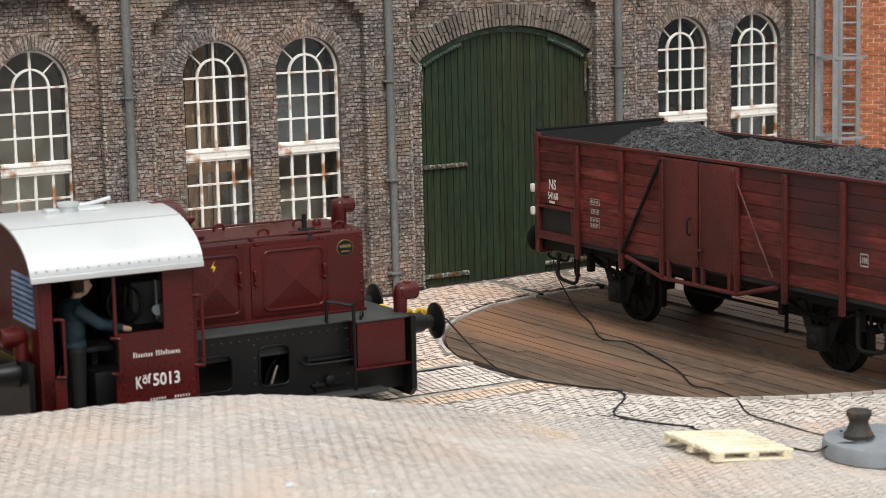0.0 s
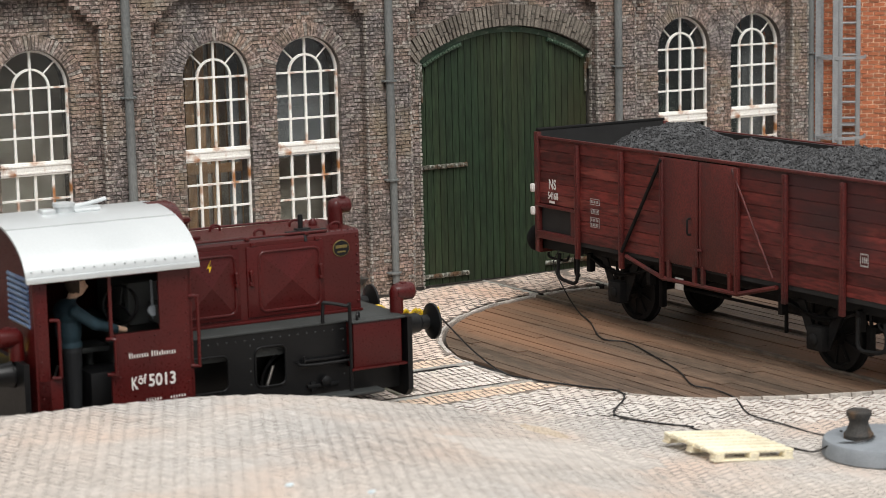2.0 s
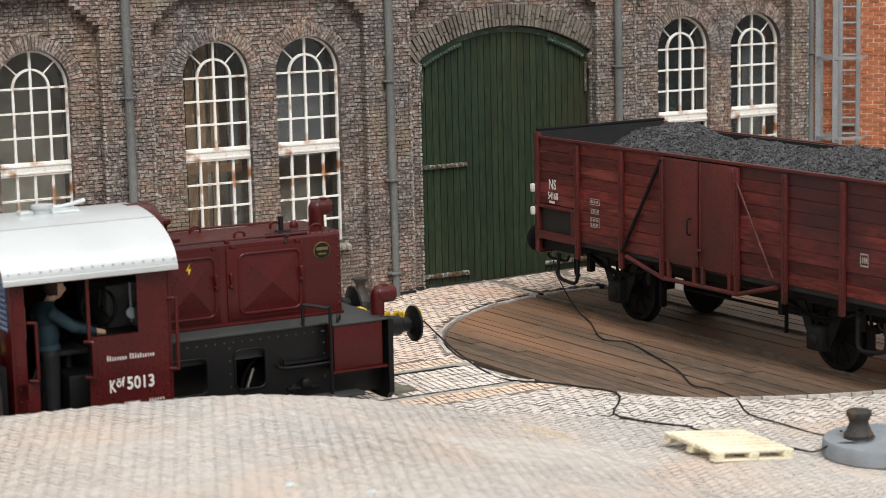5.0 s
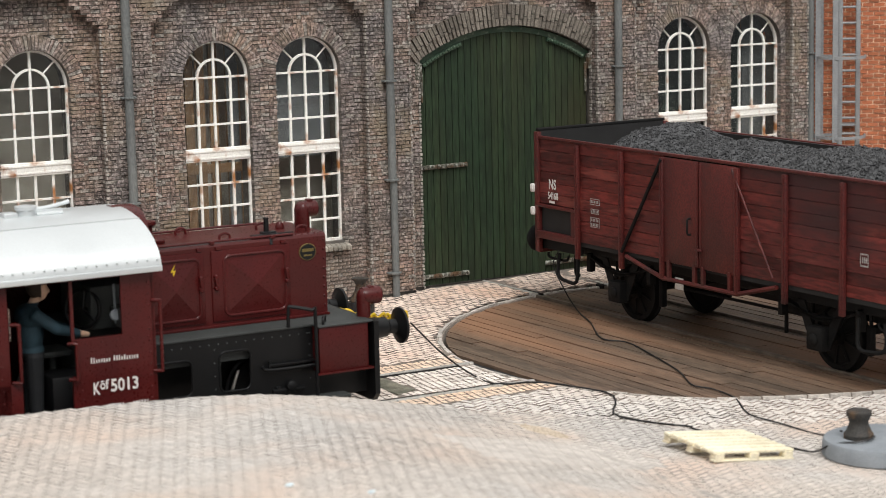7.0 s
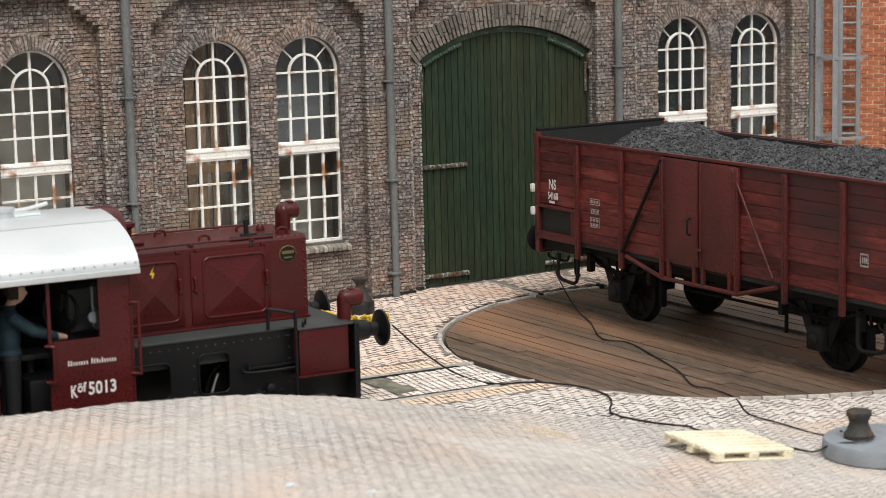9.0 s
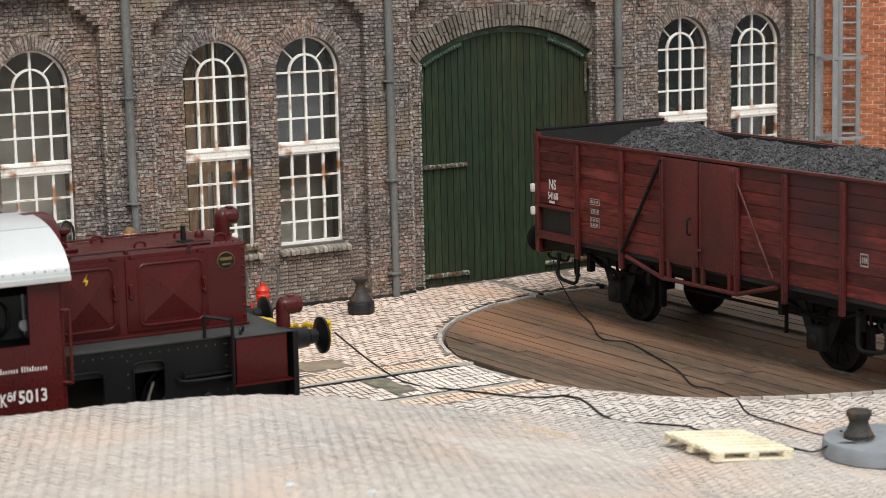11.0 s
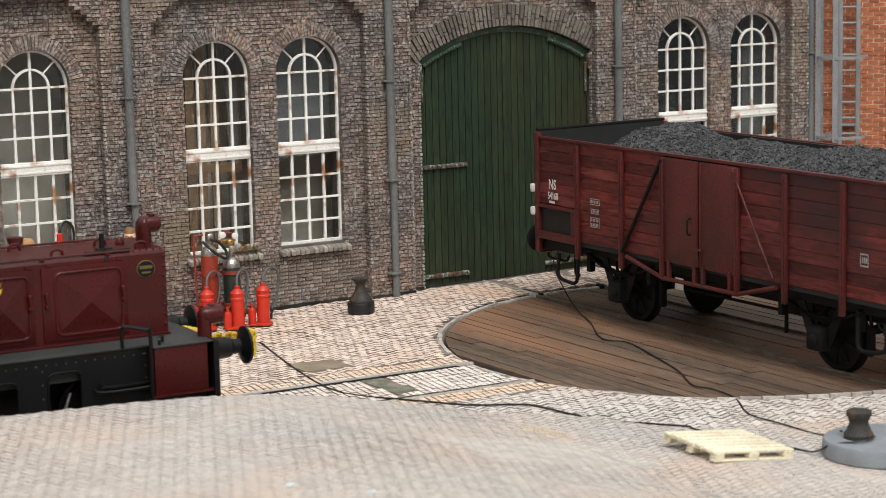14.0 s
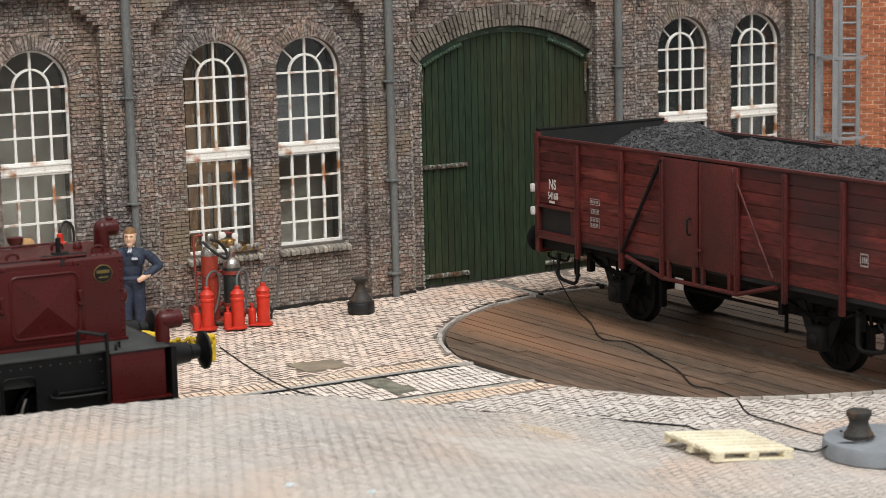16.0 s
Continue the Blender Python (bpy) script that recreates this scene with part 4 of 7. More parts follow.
            lathe(bm, (x + s * 0.12, y, 0.5), (s, 0, 0), [(0.09, 0), (0.09, 0.04), (0.05, 0.06)], 14)
            part("axle_box", bm, black, w)
            bm = B()
            for k in range(6):
                ln = 0.78 - k * 0.105
                pts = []
                for i in range(9):
                    u = -1 + 2 * i / 8
                    pts.append((y + u * ln, 0.70 + 0.030 * (6 - k) - 0.17 * (1 - u * u) * (ln / 0.78) + 0.08))
                rings = [[Vector((x - 0.05, a, b)), Vector((x + 0.05, a, b)), Vector((x + 0.05, a, b + 0.024)), Vector((x - 0.05, a, b + 0.024))] for a, b in pts]
                loft(bm, rings)
            for e in (-0.80, 0.80):
                box(bm, x - 0.06, x + 0.06, y + e - 0.045, y + e + 0.045, 0.72, 1.02, 0.01)
            part("leaf_spring", bm, black, w)
            for e in (-1, 1):
                bm = B()
                box(bm, s * 0.66 - 0.05, s * 0.66 + 0.05, y + e * 0.60 - 0.05, y + e * 0.60 + 0.05, 0.3, 0.72, 0.02)
                rod(bm, (s * 0.66, y + e * 0.60, 0.6), (s * 0.66, y + e * 0.60, 1.1), 0.03, 6)
                part("brake_block", bm, black, w)
        bm = B()
        rod(bm, (-0.95, y, 0.5), (0.95, y, 0.5), 0.07, 10)
        part("axle", bm, black, w)
    bm = B()
    lathe(bm, (-0.35, -1.9, 0.80), (0, 1, 0), [(0.06, 0), (0.22, 0.06), (0.24, 0.12), (0.24, 0.85), (0.22, 0.92), (0.06, 0.98)], 20)
    part("brake_cylinder", bm, black, w)
    bm = B()
    rod(bm, (-0.5, -1.0, 0.3), (-0.5, -1.0, 1.1), 0.03, 8)
    rod(bm, (-0.5, -2.0, 0.62), (-0.5, 2.0, 0.62), 0.025, 8)
    rod(bm, (0.3, -2.0, 0.66), (0.3, 2.0, 0.66), 0.03, 8)
    box(bm, -0.9, 0.9, -0.4, -0.3, 0.85, 1.05)
    box(bm, -0.9, 0.9, 0.5, 0.6, 0.85, 1.05)
    part("brake_rigging", bm, black, w)
    bm = B()
    box(bm, -1.24, -1.225, 0.50, 0.70, 0.80, 0.98, 0.004)
    part("label_holder", bm, M["white"], w, "small white label holder")
    for z in (2.0, 1.62):
        bm = B()
        box(bm, -HALF - 0.09, -HALF + 0.0, END - 0.01, END + 0.08, z - 0.07, z + 0.07, 0.025)
        part("lamp_bracket", bm, M["white"], w, "white lamp bracket")
    # coupling hoses on the wall-side end
    bm = B()
    tube(bm, [(-0.35, END + 0.05, 0.95), (-0.36, END + 0.22, 0.75), (-0.38, END + 0.2, 0.45), (-0.4, END + 0.1, 0.42)], 0.035, 8)
    part("brake_hose", bm, black, w)
    # lettering on the side that faces the siding
    fx = -HALF - 0.012
    ax, up = (0, -1, 0), (0, 0, 1)
    lettering("class_letters", "NS", 0.225, M["white"], w, (fx, 3.93, 2.02), ax, up, width=0.20)
    lettering("wagon_number", "54168", 0.16, M["white"], w, (fx, 3.96, 1.855), ax, up, width=0.29)
    bm = B()
    box(bm, fx - 0.002, fx, 3.76, 3.92, 1.785, 1.825)
    part("small_marking", bm, M["white"], w)
    for z, hgt, wd in ((1.93, 0.10, 0.26), (1.775, 0.08, 0.22), (1.60, 0.16, 0.24)):
        bm = B()
        y = 2.645
        t = 0.010
        for a, b, c, d in ((y - wd / 2, y + wd / 2, z - hgt / 2, z - hgt / 2 + t), (y - wd / 2, y + wd / 2, z + hgt / 2 - t, z + hgt / 2), (y - wd / 2, y - wd / 2 + t, z - hgt / 2, z + hgt / 2), (y + wd / 2 - t, y + wd / 2, z - hgt / 2, z + hgt / 2)):
            box(bm, fx - 0.003, fx, a, b, c, d)
        rows = 2 if hgt > 0.12 else 1
        for r in range(rows):
            zc = z if rows == 1 else z + (r - 0.5) * hgt * 0.45
            for k in range(5):
                yy = y - wd * 0.36 + k * wd * 0.17
                box(bm, fx - 0.003, fx, yy, yy + wd * 0.09, zc - 0.022, zc + 0.022)
        part("marking_panel", bm, M["mark"], w, "white framed marking of small bars")
    bm = B()
    y, z = -3.5, 1.78
    for a, b, c, d in ((y - 0.08, y + 0.08, z - 0.09, z - 0.07), (y - 0.08, y + 0.08, z + 0.07, z + 0.09), (y - 0.08, y - 0.065, z - 0.09, z + 0.09), (y + 0.065, y + 0.08, z - 0.09, z + 0.09)):
        box(bm, fx - 0.003, fx, a, b, c, d)
    for k in range(3):
        box(bm, fx - 0.003, fx, y - 0.05 + k * 0.036, y - 0.028 + k * 0.036, z - 0.04, z + 0.04)
    part("marking_panel", bm, M["mark"], w)
    return w


wagon = build_wagon()


def coal_height(x, y):
    edge = min(1.0, (1.22 - abs(x)) / 0.9)
    end = smooth((4.15 - y) / 1.5)
    along = 0.10 * smooth((-0.5 - y) / 2.0) - 0.05
    h = 2.36 + 0.33 * smooth(edge) * end + (0.24 + along) * end
    h += 0.10 * noise.noise(Vector((x * 1.1, y * 0.9, 3.0))) + 0.05 * noise.noise(Vector((x * 3, y * 3, 7.0)))
    h += 0.20 * math.exp(-((y - 2.35) / 0.6) ** 2 - (x / 0.8) ** 2)
    return h


def build_coal():
    c = thing("coal_load", "heap of dark grey coal lumps filling the wagon", "coal", at(1.712, -6.93, 0, 0, 0, 1.74))
    bm = B()
    nx, ny = 44, 150
    g = [[bm.verts.new((-1.215 + 2.43 * i / nx, -4.2 + 8.4 * j / ny, 0)) for j in range(ny + 1)] for i in range(nx + 1)]
    for row in g:
        for v in row:
            v.co.z = coal_height(v.co.x, v.co.y) + random.uniform(-0.015, 0.015)
    for i in range(nx):
        for j in range(ny):
            bm.faces.new((g[i][j], g[i + 1][j], g[i + 1][j + 1], g[i][j + 1]))
    part("coal_bed", bm, M["coal"], c, smooth=False)
    rnd = random.Random(9)
    verts, faces = [], []
    base = [(1, 0, 0), (-1, 0, 0), (0, 1, 0), (0, -1, 0), (0, 0, 1), (0, 0, -1)]
    tri = [(0, 2, 4), (2, 1, 4), (1, 3, 4), (3, 0, 4), (2, 0, 5), (1, 2, 5), (3, 1, 5), (0, 3, 5)]
    for _ in range(17000):
        x, y = rnd.uniform(-1.2, 1.2), rnd.uniform(-4.2, 4.15)
        r = 0.013 + 0.022 * rnd.random() ** 2
        m = Euler((rnd.uniform(0, 6), rnd.uniform(0, 6), rnd.uniform(0, 6))).to_matrix()
        o = len(verts)
        ctr = Vector((x, y, coal_height(x, y) + r * 0.3))
        verts += [tuple(ctr + m @ Vector(b) * r * rnd.uniform(0.7, 1.3)) for b in base]
        faces += [(o + a, o + b, o + d) for a, b, d in tri]
    tagged(raw("coal_rubble", verts, faces, M["coal"], c), kind="stuff")
    return c


build_coal()


# ---- small shunting locomotive; its origin is at the track's middle under the front buffers ----
M["skin"] = mat("painted_skin", (0.78, 0.52, 0.37), (0.70, 0.44, 0.30), 0.7, scale=10)
M["hair"] = mat("brown_hair_and_eye_shade", (0.24, 0.13, 0.055), None, 0.8, scale=10)
M["overall_teal"] = mat("teal_jacket_paint", (0.020, 0.050, 0.068), (0.013, 0.034, 0.047), 0.8, scale=5)
M["cab_glass"] = M["pane"].copy()
M["gold"] = mat("brass_plate_rim", (0.20, 0.15, 0.05), None, 0.5, 0.5, scale=10)
M["blue_ribs"] = mat("blue_grey_window_ribs", (0.09, 0.14, 0.25), (0.17, 0.24, 0.36), 0.3, scale=3)
M["cab_inside"] = mat("dark_grey_cab_lining", (0.052, 0.057, 0.056), (0.038, 0.042, 0.041), 0.7, scale=2)

Y_CAB, CAB0, CAB1 = 1.33, -5.66, -3.67


def build_loco():
    L = thing("shunting_locomotive", "dark red shunting locomotive with silver cab roof and black frame", "locomotive", at(-4.36, -6.57, 0, 0, 0, TRACK_TURN))
    red, black, deck = M["loco"], M["loco_black"], M["loco_deck"]
    # frame plates with two openings
    for s in (-1, 1):
        bm = B()
        y = s * 1.08

        def hole(cx, cz, w, h, n=4, r=0.09):
            pts = []
            for qx, qz, a0 in ((1, 1, 0), (-1, 1, 90), (-1, -1, 180), (1, -1, 270)):
                for k in range(n + 1):
                    a = radians(a0 + 90 * k / n)
                    pts.append((cx + qx * (w / 2 - r) + r * math.cos(a), cz + qz * (h / 2 - r) + r * math.sin(a)))
            return pts

        loops = [[(-3.75, 0.28), (-0.62, 0.28), (-0.62, 1.24), (-3.75, 1.24)], hole(-3.36, 0.76, 0.54, 0.46), hole(-2.50, 0.78, 0.43, 0.52)]
        for lp in loops:
            vs = [bm.verts.new((u, y, v)) for u, v in lp]
            for a, b in zip(vs, vs[1:] + vs[:1]):
                bm.edges.new((a, b))
        bmesh.ops.triangle_fill(bm, edges=bm.edges[:], use_beauty=True)
        ext = bmesh.ops.extrude_face_region(bm, geom=bm.faces[:])
        for v in ext["geom"]:
            if isinstance(v, bmesh.types.BMVert):
                v.co.y -= s * 0.04
        fp = part("frame_plate", bm, black, L, smooth=False)
        # grey on the black frame: the rivets' highlights are put into their colour
        bm = B()
        for k in range(24):
            rivet(bm, (-3.6 + k * 0.125, y, 1.15), (0, s, 0), 0.013)
        for k in range(5):
            rivet(bm, (-2.78, y, 0.40 + k * 0.17), (0, s, 0), 0.013)
            rivet(bm, (-1.45, y, 0.55 + k * 0.15), (0, s, 0), 0.013)
        tagged(part("rivets", bm, deck, fp), kind="stuff")
        # opening rims
        bm = B()
        for cx, cz, w_, h_ in ((-3.36, 0.76, 0.54, 0.46), (-2.50, 0.78, 0.43, 0.52)):
            outline = hole(cx, cz, w_, h_)
            tube(bm, [(u, y + s * 0.005, v) for u, v in outline + outline[:1]], 0.016, 6, 1)
        part("opening_rim", bm, black, fp)
        # pipework and step board
        bm = B()
        tube(bm, [(-2.15, s * 1.14, 0.80), (-2.05, s * 1.15, 0.74), (-1.4, s * 1.15, 0.74), (-1.25, s * 1.15, 0.78)], 0.022, 8, 3)
        box(bm, -2.05, -1.3, s * 1.12 - 0.03, s * 1.12 + 0.03, 0.78, 0.81, 0.006)
        rod(bm, (-2.05, s * 1.14, 0.74), (-2.05, s * 1.14, 0.86), 0.018, 6)
        rod(bm, (-1.3, s * 1.14, 0.74), (-1.3, s * 1.14, 0.86), 0.018, 6)
        part("pipe_run", bm, black, L)
        bm = B()
        box(bm, -2.0, -1.55, s * 1.10 - 0.03, s * 1.10 + 0.05, 0.42, 0.47, 0.01)
        lathe(bm, (-1.75, s * 1.12, 0.50), (0, s, 0), [(0.07, 0), (0.07, 0.05), (0.03, 0.07)], 12)
        box(bm, -1.95, -1.88, s * 1.10 - 0.02, s * 1.10 + 0.06, 0.36, 0.5, 0.01)
        part("linkage", bm, black, L)
        bm = B()
        box(bm, -3.6, -1.02, s * 1.25 - 0.15, s * 1.25 + 0.08, 0.31, 0.35, 0.01)
        part("step_board", bm, deck, L)
        # curved handrail by the step
        bm = B()
        tube(bm, [(-1.75, s * 1.10, 1.26), (-1.75, s * 1.12, 1.50), (-1.72, s * 1.14, 1.53), (-1.48, s * 1.26, 1.48), (-1.44, s * 1.27, 1.42), (-1.44, s * 1.27, 0.30)], 0.024, 8, 3)
        part("handrail", bm, black, L)
        # end boxes
        bm = B()
        box(bm, -1.40, -0.69, *sorted((s * 1.28, s * 0.62)), 0.64, 1.24, 0.012)
        bx = part("sand_box", bm, red, L, "dark red box beside the buffer beam")
        bm = B()
        box(bm, -1.42, -0.62, *sorted((s * 1.30, s * 0.60)), 1.24, 1.262, 0.006)
        part("lid", bm, deck, bx)
        bm = B()
        box(bm, -1.44, -0.60, *sorted((s * 1.31, s * 1.22)), 0.62, 0.645)
        part("lower_flange", bm, red, bx)
        bm = B()
        tube(bm, [(-1.30, s * 1.2, 1.26), (-1.30, s * 1.2, 1.33), (-1.27, s * 1.16, 1.35), (-1.22, s * 1.08, 1.35), (-1.2, s * 1.05, 1.33), (-1.2, s * 1.05, 1.26)], 0.018, 6, 3)
        part("handle", bm, black, bx)
    bm = B()
    box(bm, -3.72, -0.62, -1.10, 1.10, 1.235, 1.265, 0.006)
    box(bm, -3.7, -0.7, -1.0, 1.0, 0.9, 1.2)
    part("running_board", bm, deck, L, "dark grey running board round the hood")
    # black block added inside the frame so that its openings look dark
    bm = B()
    box(bm, -3.6, -0.75, -0.50, 0.50, 0.30, 1.2, 0.03)
    part("gearbox", bm, black, L)
    # wheels, seen through the frame openings
    for x in (-4.35, -2.0):
        for s in (-1, 1):
            bm = B()
            lathe(bm, (x, s * 0.68, 0.42), (0, s, 0), [(0.1, -0.05), (0.33, -0.02), (0.35, -0.06), (0.46, -0.06), (0.46, -0.03), (0.425, -0.02), (0.42, 0.07), (0.34, 0.08), (0.32, 0.03), (0.1, 0.05), (0.09, 0.12), (0.01, 0.12)], 28)
            wh = part("wheel", bm, black, L)
            bm = B()
            rod(bm, (x - 0.05, s * 0.80, 0.40), (x - 0.02, s * 0.80, 0.66), 0.02, 6)
            rod(bm, (x - 0.45, s * 0.82, 0.45), (x - 0.35, s * 0.82, 0.72), 0.022, 6)
            part("brake_rod", bm, M["steel"], wh)
        bm = B()
        rod(bm, (x, -0.7, 0.42), (x, 0.7, 0.42), 0.07, 10)
        part("axle", bm, black, L)
    # buffer beams, buffers, couplings at both ends
    for e, xe in ((1, -0.60), (-1, -5.80)):
        bm = B()
        poly = [(-1.34, 1.25), (1.34, 1.25), (1.34, 0.28), (1.24, 0.18), (-1.24, 0.18), (-1.34, 0.28)]
        prism(bm, poly, YZ, xe - 0.035, xe + 0.035)
        part("buffer_beam", bm, black, L)
        for s in (-1, 1):
            bm = B()
            lathe(bm, (xe, s * 0.90, 1.06), (e, 0, 0), [(0.17, 0.02), (0.17, 0.06), (0.155, 0.08), (0.130, 0.36), (0.118, 0.37), (0.10, 0.39), (0.095, 0.50), (0.19, 0.545), (0.245, 0.565), (0.245, 0.595), (0.13, 0.62)], 28)
            part("buffer", bm, black, L, "black round-headed buffer")
            bm = B()
            x = xe + e * 0.0
            body = [(x + e * 0.09 * math.cos(a), s * 0.98 + 0.10 * math.sin(a)) for a in [2 * math.pi * k / 16 for k in range(16)]]
            rings = [[Vector((u, v, z)) for u, v in body] for z in (1.25, 1.52)]
            for k in range(1, 5):
                a = math.pi / 2 * k / 4
                rings.append([Vector((x + (u - x) * math.cos(a) + e * 0.001, s * 0.98 + (v - s * 0.98) * (0.35 + 0.65 * math.cos(a)), 1.52 + 0.11 * math.sin(a))) for u, v in body])
            loft(bm, rings)
            lathe(bm, (x, s * 0.98, 1.53), (e, 0, 0), [(0.11, -0.02), (0.12, 0.02), (0.12, 0.22), (0.105, 0.24), (0.09, 0.22)], 20)
            lamp = part("headlamp", bm, red, L, "dark red headlamp housing")
            bm = B()
            lathe(bm, (x, s * 0.98, 1.53), (e, 0, 0), [(0.09, 0.165), (0.07, 0.18), (0.02, 0.186)], 16)
            part("lens", bm, M["steel"], lamp)
            bm = B()
            box(bm, *sorted((x + e * 0.06, x + e * 0.14)), s * 0.98 - 0.05, s * 0.98 + 0.05, 1.63, 1.66, 0.01)
            part("bracket", bm, red, lamp)
        bm = B()
        rod(bm, (xe + e * 0.03, -0.48, 1.05), (xe + e * 0.92, -0.48, 1.07), 0.035, 8)
        box(bm, *sorted((xe + e * 0.03, xe + e * 0.30)), 0.2, 0.75, 1.03, 1.11, 0.02)
        for z in (0.86, 0.99, 1.12):
            box(bm, *sorted((xe + e * 0.74, xe + e * 0.90)), -0.53, -0.43, z - 0.045, z + 0.045, 0.012)
        for xx in (0.76, 0.88):
            box(bm, *sorted((xe + e * (xx - 0.025), xe + e * (xx + 0.025))), -0.53, -0.43, 0.85, 1.14, 0.012)
        box(bm, *sorted((xe + e * 0.35, xe + e * 0.42)), -0.55, 0.55, 1.02, 1.10, 0.02)
        tube(bm, [(xe + e * 0.05, 0.1, 1.05), (xe + e * 0.28, 0.1, 1.12), (xe + e * 0.38, 0.05, 1.0), (xe + e * 0.3, 0.0, 0.85)], 0.05, 8)
        tube(bm, [(xe + e * 0.05, 0.5, 1.05), (xe + e * 0.3, 0.45, 1.1), (xe + e * 0.40, 0.4, 1.0), (xe + e * 0.35, 0.4, 0.8)], 0.03, 8)
        for k in range(9):
            y0, z0 = -0.50 + 0.012 * (k % 3), 1.10 + 0.03 * math.sin(2.3 * k)
            tube(bm, [(xe + e * (0.28 + 0.07 * k), y0, z0), (xe + e * (0.31 + 0.07 * k), y0 - 0.05, z0 + 0.05), (xe + e * (0.35 + 0.07 * k), y0, z0 - 0.01), (xe + e * (0.34 + 0.07 * k), y0 + 0.05, z0 - 0.08)], 0.02 + 0.006 * (k % 2), 6, 3)
        part("coupling", bm, M["yellow"], L, "chipped yellow coupling between the buffers")
        bm = B()
        lathe(bm, (xe, 0, 1.04), (e, 0, 0), [(0.12, 0.03), (0.12, 0.10), (0.06, 0.12), (0.06, 0.3)], 12)
        part("draw_hook", bm, black, L)
    # hood
    h0, h1, hy, hz = CAB1, -0.94, 0.60, 2.37
    bm = B()
    sec = [(-hy, 1.27), (-hy, hz - 0.05), (-hy + 0.02, hz - 0.015), (-hy + 0.06, hz), (hy - 0.06, hz), (hy - 0.02, hz - 0.015), (hy, hz - 0.05), (hy, 1.27)]
    prism(bm, sec, YZ, h0, h1)
    hood = part("hood", bm, red, L, "dark red engine hood", smooth=False)
    bm = B()
    box(bm, h0, h1 + 0.02, -hy - 0.03, hy + 0.03, 1.265, 1.30, 0.006)
    part("hood_base", bm, red, hood)
    bm = B()
    for k in range(13):
        rivet(bm, (h1 + 0.0, -hy + 0.05 + k * 0.09, hz - 0.04), (1, 0, 0))
    for s in (-1, 1):
        for k in range(8):
            rivet(bm, (h1 - 0.035, s * hy, 1.40 + k * 0.125), (0, s, 0), 0.021)
            rivet(bm, (-1.50, s * hy, 1.40 + k * 0.125), (0, s, 0), 0.021)
        for k in range(22):
            rivet(bm, (h0 + 0.06 + k * 0.123, s * (hy + 0.03), 1.283), (0, s, 0), 0.010)
        for k in range(6):
            rivet(bm, (h1 - 0.05 - k * 0.09, s * (hy - 0.04), hz), (0, 0, 1), 0.013)
    tagged(part("rivets", bm, red, hood), kind="stuff")
    for s in (-1, 1):
        for x0, x1 in ((-3.63, -2.68), (-2.58, -1.47)):
            bm = B()
            box(bm, x0, x1, *sorted((s * hy, s * (hy + 0.022))), 1.34, 2.27, 0.012)
            door = part("hood_door", bm, red, hood, "red hood door with a pressed pyramid panel")
            a0, a1, z0, z1 = x0 + 0.22, x1 - 0.12, 1.46, 2.14
            bm = B()
            yb = s * (hy + 0.020)
            corners = [(a0, z0), (a1, z0), (a1, z1), (a0, z1)]
            b = [bm.verts.new((u, yb, v)) for u, v in corners]
            c = bm.verts.new(((a0 + a1) / 2, yb + s * 0.075, (z0 + z1) / 2))
            for k in range(4):
                bm.faces.new((b[k], b[(k + 1) % 4], c))
            part("pressed_panel", bm, red, door, smooth=False)
            bm = B()
            g, rr = 0.05, 0.09
            rim = []
            for qx, qz, t0 in ((a1, z1, 0), (a0, z1, 90), (a0, z0, 180), (a1, z0, 270)):
                sx_, sz_ = (1 if qx == a1 else -1), (1 if qz == z1 else -1)
                for k in range(6):
                    t = radians(t0 + 18 * k)
                    rim.append((qx + sx_ * (g - rr) + rr * math.cos(t), qz + sz_ * (g - rr) + rr * math.sin(t)))
            tube(bm, [(u, yb, v) for u, v in rim + rim[:1]], 0.020, 8, 1)
            part("panel_rim", bm, red, door)
            for hx, hzz in ((x1 - 0.06, 1.86), (x0 + 0.05, 1.86)):
                bm = B()
                rod(bm, (hx, s * (hy + 0.02), hzz), (hx, s * (hy + 0.06), hzz), 0.02, 8)
                rod(bm, (hx - 0.012, s * (hy + 0.06), hzz + 0.075), (hx + 0.012, s * (hy + 0.06), hzz - 0.075), 0.022, 8)
                for e in (-1, 1):
                    lathe(bm, (hx, s * (hy + 0.015), hzz + e * 0.075), (0, s, 0), [(0.032, 0), (0.032, 0.045), (0.02, 0.06)], 10)
                part("latch", bm, red, door)
        bm = B()
        tube(bm, [(h0 + 0.02, s * (hy - 0.02), hz + 0.012), (-2.6, s * (hy - 0.02), hz + 0.016), (-1.40, s * (hy - 0.02), hz + 0.012)], 0.017, 8, 2)
        for x in (-3.3, -2.55, -1.7):
            box(bm, x - 0.03, x + 0.03, s * (hy - 0.02) - 0.028, s * (hy - 0.02) + 0.028, hz - 0.02, hz + 0.022, 0.006)
        part("hood_rail", bm, red, hood, "thin dark red rod along the hood's top edge")
        for x in (-3.55, -2.74, -2.48, -1.56):
            bm = B()
            box(bm, x - 0.035, x + 0.035, *sorted((s * (hy - 0.005), s * (hy + 0.03))), 2.275, 2.315, 0.006)
            part("door_hinge", bm, red, hood)
    # things on the hood's top
    bm = B()
    box(bm, -3.55, -3.05, -0.25, 0.15, hz, hz + 0.05, 0.015)
    tube(bm, [(-3.4, -0.1, hz + 0.05), (-3.35, -0.1, hz + 0.10), (-3.2, -0.1, hz + 0.10), (-3.15, -0.1, hz + 0.05)], 0.02, 6, 3)
    part("filler_hatch", bm, red, hood)
    for x, y in ((-2.3, -0.42), (-1.55, 0.1), (-1.20, -0.42), (-2.6, 0.35)):
        bm = B()
